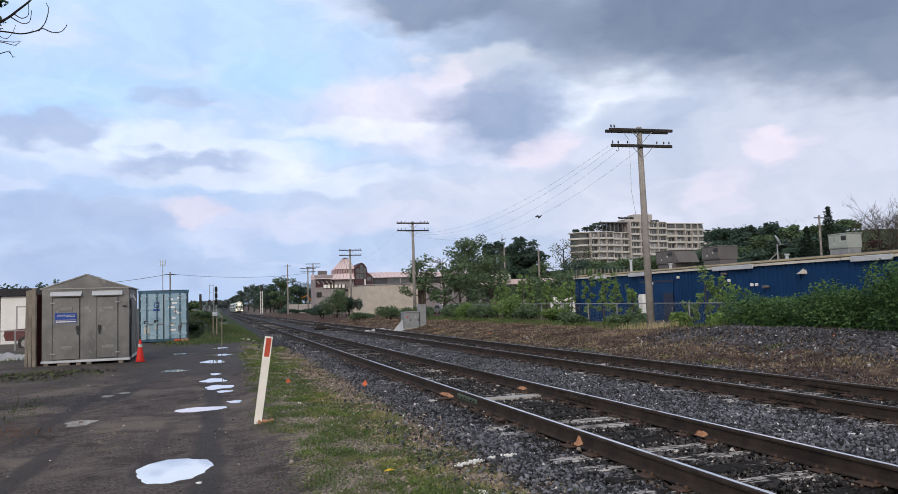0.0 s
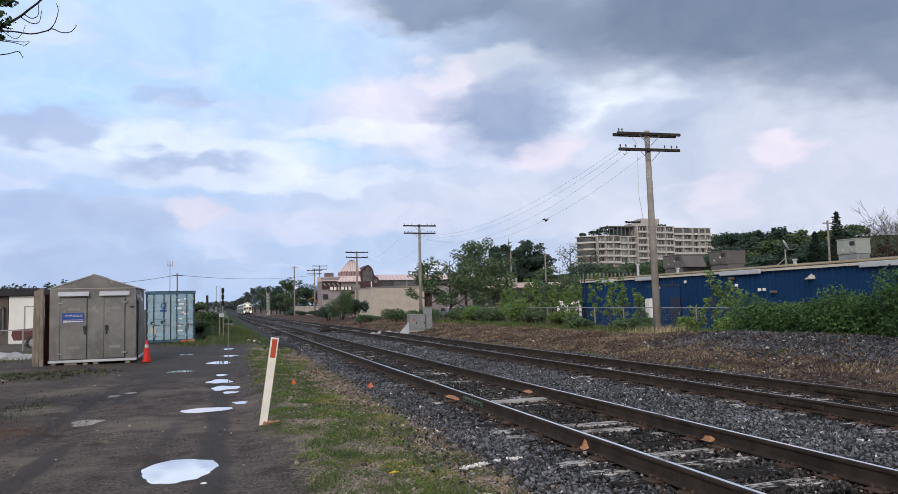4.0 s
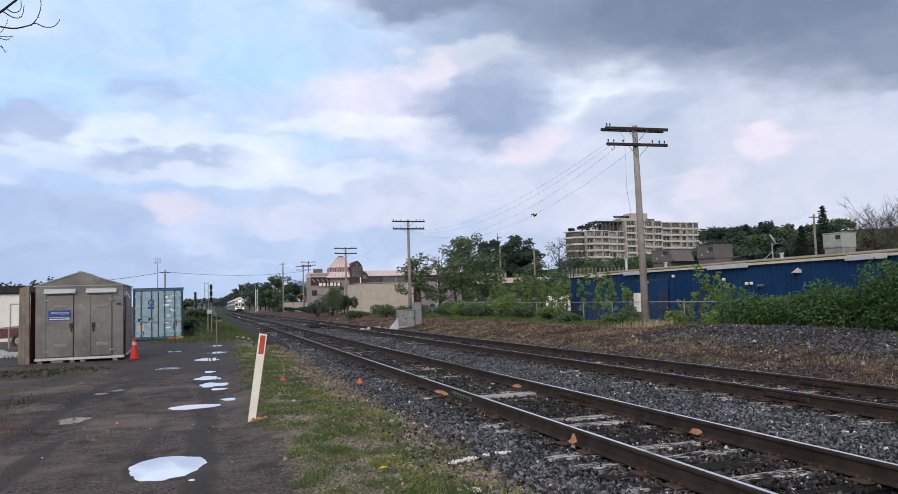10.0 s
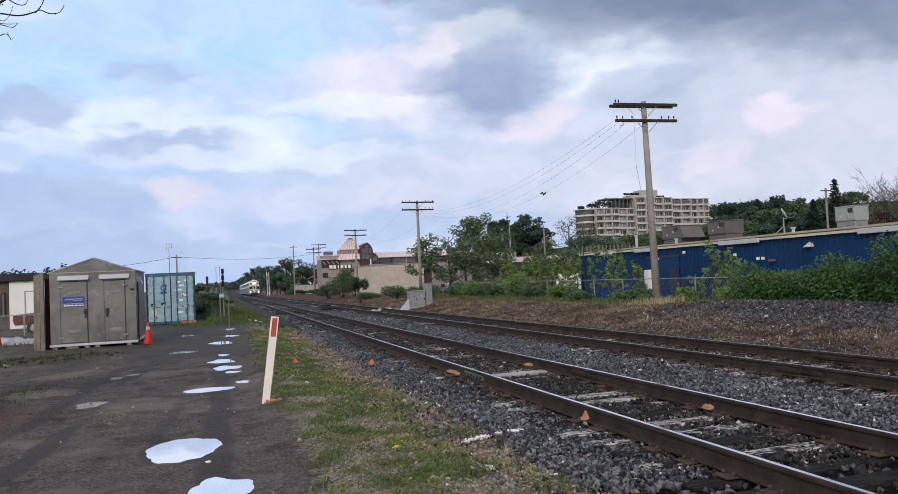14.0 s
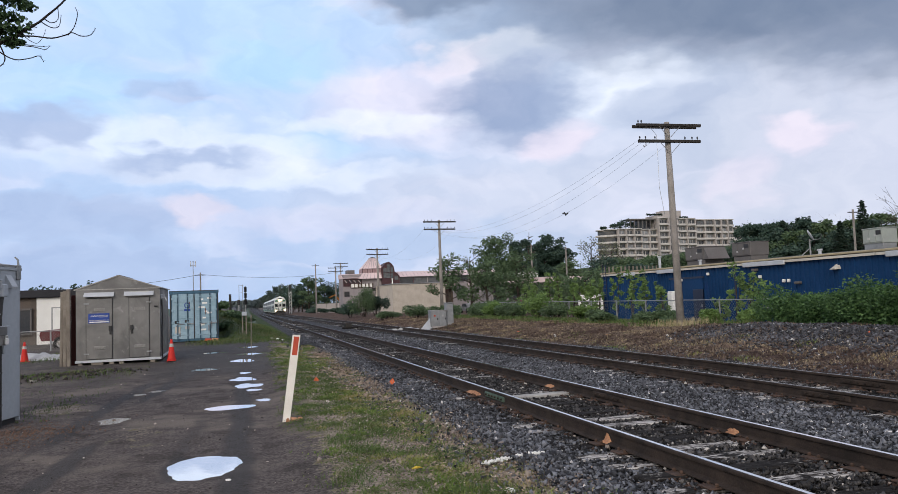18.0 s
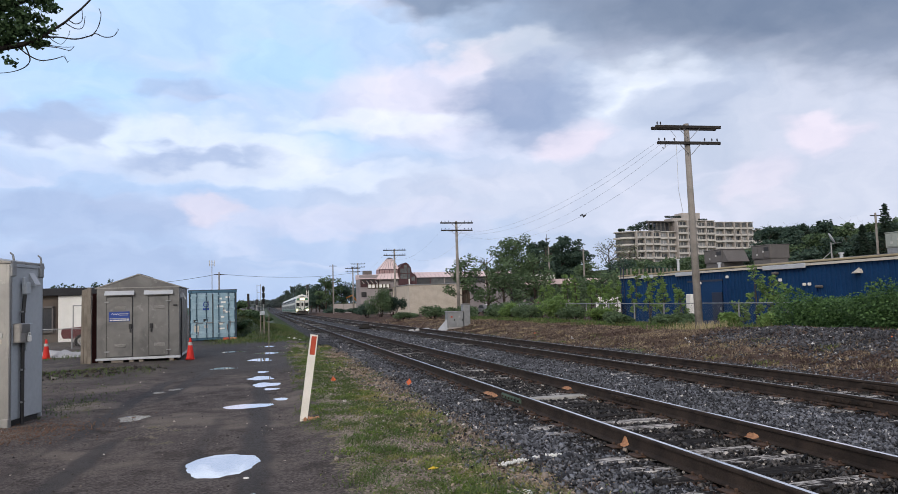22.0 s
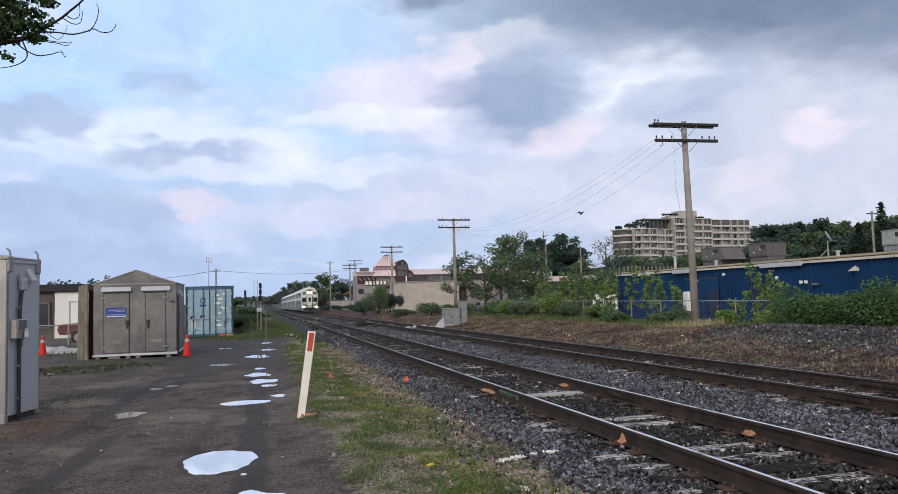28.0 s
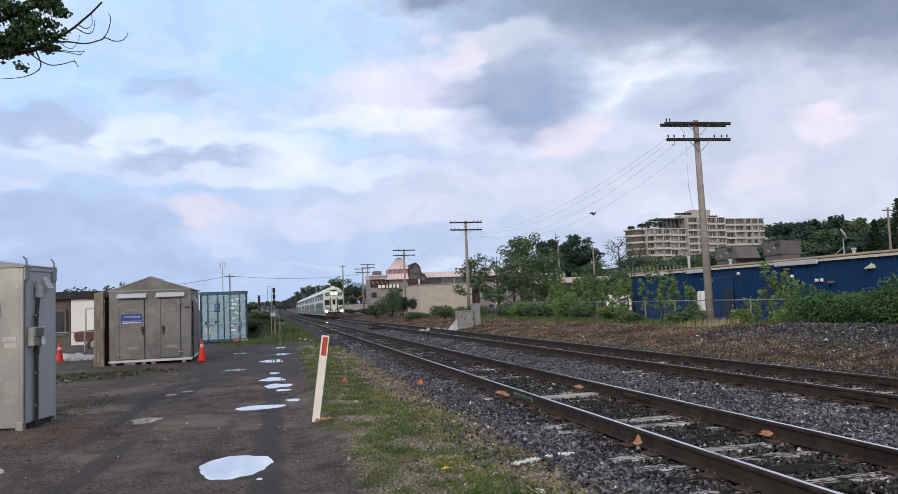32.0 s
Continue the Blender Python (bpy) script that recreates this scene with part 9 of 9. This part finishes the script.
    for k in range(13):
        x = 174.6 + 0.85 * k if k < 9 else 191.0 + 1.1 * (k - 9)
        z = 34.2 if k < 9 else 32.9
        pts = clump_points([(x, Y + 1.6, z + 0.5, 0.6, 0.55)], 60, 0.2)
        part("roof_planter", leaf_mesh("roof_planter", pts, 0.3, LEAF_CONIFER), LEAF_CONIFER, b, "dark clipped planter shrub")
    for k, (x, h, sp) in enumerate(((158.5, 2.6, 1.6), (161.0, 3.4, 1.8), (163.2, 4.4, 2.0), (166.0, 5.2, 2.0), (168.0, 3.4, 1.6), (154.5, 1.6, 1.4), (222.0, 1.4, 1.2))):
        tree(x, Y + 4, h, sp, LEAF_DARK, "potted tree on the roof terrace", 420, 0.34, seed=200 + k, z=28.2, low=0.2, group="roof terrace trees")


# ---- the train ----
TRAIN_WHITE = mat("train_white_paint", (0.60, 0.60, 0.56), (0.50, 0.50, 0.47), 0.4, 0.4, 0.0, 0.0, (0.45, 0.45, 0.42), 0.68)
TRAIN_GREEN = mat("train_green_paint", (0.03, 0.12, 0.065), (0.025, 0.10, 0.055), 0.6, 0.4, 0.0, 0.0)
TG = Graph("train_tinted_glass")
TRAIN_GLASS = TG.surface(TG.mix(TG.noise(TG.node("TexCoord").outputs["Object"], 0.7), (0.012, 0.016, 0.016), (0.03, 0.036, 0.036)), 0.3, Specular_IOR_Level=0.12)
LAMP = glow("head_lamp", (1.0, 0.62, 0.25), 40.0)
SOFT_LAMP = glow("sign_lamp", (0.35, 0.9, 0.5), 0.35)
CAR_LENGTH, CAR_GAP, CARS = 25.3, 0.6, 6


def section(k=1.0, top=1.0):
    """The bilevel body's cross-section, from the sill up and over."""
    o = [(1.28, 0.42), (1.46, 1.05), (1.5, 1.3), (1.5, 3.35), (1.36, 3.95), (1.02, 4.55), (0.6, 4.78)]
    return [(x * k, z) for x, z in o] + [(-x * k, z) for x, z in o[::-1]]


def build_car(lead):
    name = "cab_car" if lead else "coach_car"
    label = "white and green bilevel cab car with lit headlights leading the train" if lead else "white and green bilevel passenger coach"
    car = thing(name, label, "train car", group="commuter train")
    L = CAR_LENGTH
    if lead:
        rings = [[(x * 0.93, 0.12 + 0.10 * max(0, z - 3.2), z - (0.18 if z > 4.2 else 0)) for x, z in section()], [(x, 0.55 + 0.12 * max(0, z - 3.2), z) for x, z in section()], [(x, L - 2.1, z) for x, z in section()], [(x * 0.98, L, z - 0.4 * max(0.0, z - 3.0)) for x, z in section()]]
    else:
        rings = [[(x * k, y, z - d * max(0.0, z - 3.0)) for x, z in section()] for y, k, d in ((0.0, 0.96, 0.42), (0.2, 1.0, 0.4), (2.1, 1.0, 0.0), (L - 2.1, 1.0, 0.0), (L - 0.2, 1.0, 0.4), (L, 0.96, 0.42))]
    part("body", Shape().loft(rings), TRAIN_WHITE, car)
    for side in (-1, 1):
        x = side * 1.503
        # green swooping panels between white bays
        for k in range(6):
            y0 = 3.4 + 3.3 * k
            part("green_panel", Shape().prism([(y0 - 0.3, 1.15), (y0 + 2.1, 1.15), (y0 + 2.5, 2.5), (y0 + 0.1, 2.5)], "x", x - 0.008, x + 0.008), TRAIN_GREEN, car, "dark green window band panel")
        part("sill_stripe", Shape().box(side * 1.465, L / 2, 0.95, 0.03, L - 1.6, 0.5, pose(0, 0, 0, 0, 0, 0)), TRAIN_GREEN, car, "dark green sill stripe")
        for k in range(10):
            y0 = 2.3 + 2.15 * k
            if k in (3, 6):
                door = part("door", Shape().box(x, y0 + 0.7, 1.75, 0.03, 1.5, 2.0, cut=0.012), TRAIN_WHITE, car, "passenger doors")
                for d in (-0.35, 0.35):
                    part("door_glass", Shape().box(x + side * 0.012, y0 + 0.7 + d, 2.1, 0.024, 0.42, 0.85), TRAIN_GLASS, door)
                part("door_band", Shape().box(x + side * 0.012, y0 + 0.7, 1.1, 0.02, 1.5, 0.3), TRAIN_GREEN, door)
                continue
            part("lower_window", Shape().box(x, y0 + 0.7, 1.85, 0.05, 1.75, 1.05, cut=0.015), TRAIN_GLASS, car, "tinted window")
            part("upper_window", Shape().box(side * 1.45, y0 + 0.7, 3.42, 0.16, 1.75, 0.95, cut=0.02), TRAIN_GLASS, car, "tinted upper window")
    for y in (3.6, L - 3.6):
        truck = part("truck", Shape().box(0, y, 0.5, 2.3, 3.0, 0.3, cut=0.05).box(1.1, y, 0.45, 0.2, 2.6, 0.3, cut=0.05).box(-1.1, y, 0.45, 0.2, 2.6, 0.3, cut=0.05), TRAIN_GREY, car, "dark bogie")
        for dy in (-1.2, 1.2):
            for s in (-1, 1):
                part("wheel", Shape().loft([[(s * 0.7525 + q, y + dy + 0.42 * math.cos(a), 0.42 + 0.42 * math.sin(a)) for a in np.linspace(0, 6.0, 20)] for q in (-0.06, 0.06)]), TRAIN_GREY, truck)
    part("underframe", Shape().box(0, L / 2, 0.55, 2.4, L - 9.5, 0.5, cut=0.05), TRAIN_GREY, car)
    for k in range(3):
        part("roof_vent", Shape().box(0, 5 + 7 * k, 4.82, 0.9, 1.8, 0.12, cut=0.04), TRAIN_WHITE, car)
    part("gangway", Shape().box(0, L + 0.2, 2.0, 1.1, 0.5, 2.3, cut=0.04), TRAIN_GREY, car)
    if not lead:
        part("gangway", Shape().box(0, -0.14, 2.0, 1.1, 0.35, 2.3, cut=0.04), TRAIN_GREY, car)
        return car
    # the cab front
    part("front_plate", Shape().box(0, 0.1, 2.25, 2.7, 0.1, 3.0, cut=0.03), TRAIN_WHITE, car)
    part("front_cap", Shape().prism([(-1.36, 3.6), (1.36, 3.6), (1.22, 3.98), (0.9, 4.4), (0.5, 4.56), (-0.5, 4.56), (-0.9, 4.4), (-1.22, 3.98)], "y", 0.03, 0.3), TRAIN_WHITE, car)
    door = part("end_door", Shape().box(0, 0.03, 1.95, 0.86, 0.1, 2.3, cut=0.02), TRAIN_WHITE, car, "front gangway door")
    part("door_window", Shape().box(0, -0.025, 2.5, 0.42, 0.03, 0.8, cut=0.01), TRAIN_GLASS, door)
    for s in (-1, 1):
        part("door_post", Shape().box(s * 0.5, 0.0, 1.95, 0.1, 0.14, 2.5, cut=0.02), BLACK, car)
        part("cab_window", Shape().box(s * 0.97, 0.035, 2.45, 0.68, 0.06, 0.85, cut=0.02), TRAIN_GLASS, car, "dark cab window")
        part("number_panel", Shape().box(s * 0.92, 0.02, 3.72, 0.62, 0.05, 0.5, cut=0.02), TRAIN_GREEN, car, "green number panel")
        part("number_bars", Shape().box(s * 0.92, -0.01, 3.72, 0.4, 0.02, 0.16), SOFT_LAMP, car)
        for k in range(3):
            chev = Shape()
            x0 = s * (0.14 + 0.36 * k)
            chev.prism([(x0, 1.0 + 0.12 * k), (x0 + s * 0.42, 1.5 + 0.12 * k), (x0 + s * 0.42, 1.72 + 0.12 * k), (x0, 1.22 + 0.12 * k)], "y", -0.028, 0.02)
            part("chevron", chev, TRAIN_GREEN, car, "dark green chevron stripe")
        lamp = part("ditch_lamp", Shape().loft([[(s * 1.12 + r * math.cos(a), y, 1.08 + r * math.sin(a)) for a in np.linspace(0, 6.0, 20)] for r, y in ((0.33, 0.08), (0.33, -0.06))]), STEEL, car, "round ditch lamp housing")
        part("lens", Shape().loft([[(s * 1.12 + 0.17 * math.cos(a), y, 1.08 + 0.17 * math.sin(a)) for a in np.linspace(0, 6.0, 20)] for y in (-0.05, -0.075)]), LAMP, lamp, "bright lit lens")
        part("grab_rail", Shape().rod((s * 1.36, 0.02, 1.0), (s * 1.36, 0.02, 2.9), 0.025, 5), STEEL, car)
    head = part("headlamp_box", Shape().box(0, 0.0, 3.82, 1.0, 0.16, 0.6, cut=0.05), TRAIN_WHITE, car)
    for s in (-1, 1):
        part("lens", Shape().loft([[(s * 0.25 + 0.15 * math.cos(a), y, 3.8 + 0.15 * math.sin(a)) for a in np.linspace(0, 6.0, 20)] for y in (-0.07, -0.1)]), LAMP, head, "bright lit headlamp")
    part("destination_box", Shape().box(0, 0.1, 4.3, 0.9, 0.3, 0.2, cut=0.03), BLACK, car)
    part("pilot", Shape().loft([[(-1.3, 0.0, 0.85), (1.3, 0.0, 0.85), (1.3, 0.9, 0.85), (-1.3, 0.9, 0.85)], [(-1.2, -0.45, 0.16), (1.2, -0.45, 0.16), (1.2, 0.6, 0.16), (-1.2, 0.6, 0.16)]]), TRAIN_GREY, car, "dark snowplough pilot")
    part("coupler", Shape().box(0, -0.55, 0.78, 0.3, 0.8, 0.3, cut=0.05), TRAIN_GREY, car)
    part("bell_box", Shape().box(0, 1.4, 4.88, 0.5, 0.7, 0.25, cut=0.05), TRAIN_WHITE, car)
    part("anticlimber", Shape().box(0, -0.05, 0.92, 2.5, 0.3, 0.14, cut=0.03), TRAIN_GREY, car)
    return car


def build_train():
    cars = [build_car(True)]
    coach = build_car(False)
    for car in (cars[0], coach):
        for ob in car.children_recursive:
            ob.data.transform(Matrix.Diagonal((1.07, 1.0, 1.0, 1.0)))
    cars.append(coach)
    for k in range(CARS - 2):
        cars.append(copy_thing(coach, pose(0, 0, 0)))
    return cars


def front_at(t):
    """How far off the train's nose is at t seconds: it comes on at an even pace."""
    return 336.1 - 6.84 * t


def car_pose(y):
    a, b = y + 3.6, y + CAR_LENGTH - 3.6
    xa, xb = float(bend(a)), float(bend(b))
    za, zb = float(fall(a)), float(fall(b))
    slope, turn = (zb - za) / (b - a), (xb - xa) / (b - a)
    return pose(xa - turn * 3.6 + 0.08, y, RAIL_Z + 0.172 + za - slope * 3.6, math.degrees(math.atan(slope)), 0, -math.degrees(math.atan(turn)))


def motions():
    for k, car in enumerate(TRAIN):
        walk(car, [(t, car_pose(front_at(t) + k * (CAR_LENGTH + CAR_GAP))) for t in range(0, 33)])
    # the cloud bank drifts to the left and nearer
    walk(CLOUD_BANK, [(t, pose(-7.6 * t, -7.0 * t, 0.0)) for t in (0, 8, 16, 24, 32)])


# ---- sky ----
def build_clouds():
    s = Shape()
    n, m = 64, 28
    rows = []
    for j in range(m + 1):
        el = radians(-3 + 63 * j / m)
        row = []
        for i in range(n + 1):
            az = radians(-50 + 135 * i / n)
            d = Vector((math.sin(az) * math.cos(el), math.cos(az) * math.cos(el), math.sin(el)))
            r = 1.0 / math.sqrt((math.cos(el) / 4200) ** 2 + (math.sin(el) / 1900) ** 2)
            row.append(tuple(d * r))
        rows.append(row)
    s.v = [p for r in rows for p in r]
    s.f = [(j * (n + 1) + i, j * (n + 1) + i + 1, (j + 1) * (n + 1) + i + 1, (j + 1) * (n + 1) + i) for j in range(m) for i in range(n)]
    return single("backdrop_clouds", s, cloud_mat(), "broken grey, white and pinkish evening clouds over pale blue", "sky", kind="structure", smooth=True)


CLOUD_BANK = build_clouds()
build_ground()
build_mall()
build_apartments()
build_blue()
build_poles()
build_fence_line()
build_hedge()
build_trees()
build_shed()
build_cabinet()
build_container()
build_left_distance()
build_lane_things()
build_overhead_branch()
TRAIN = build_train()
build_puddles()
build_weeds()
build_ballast()
build_tracks()
motions()
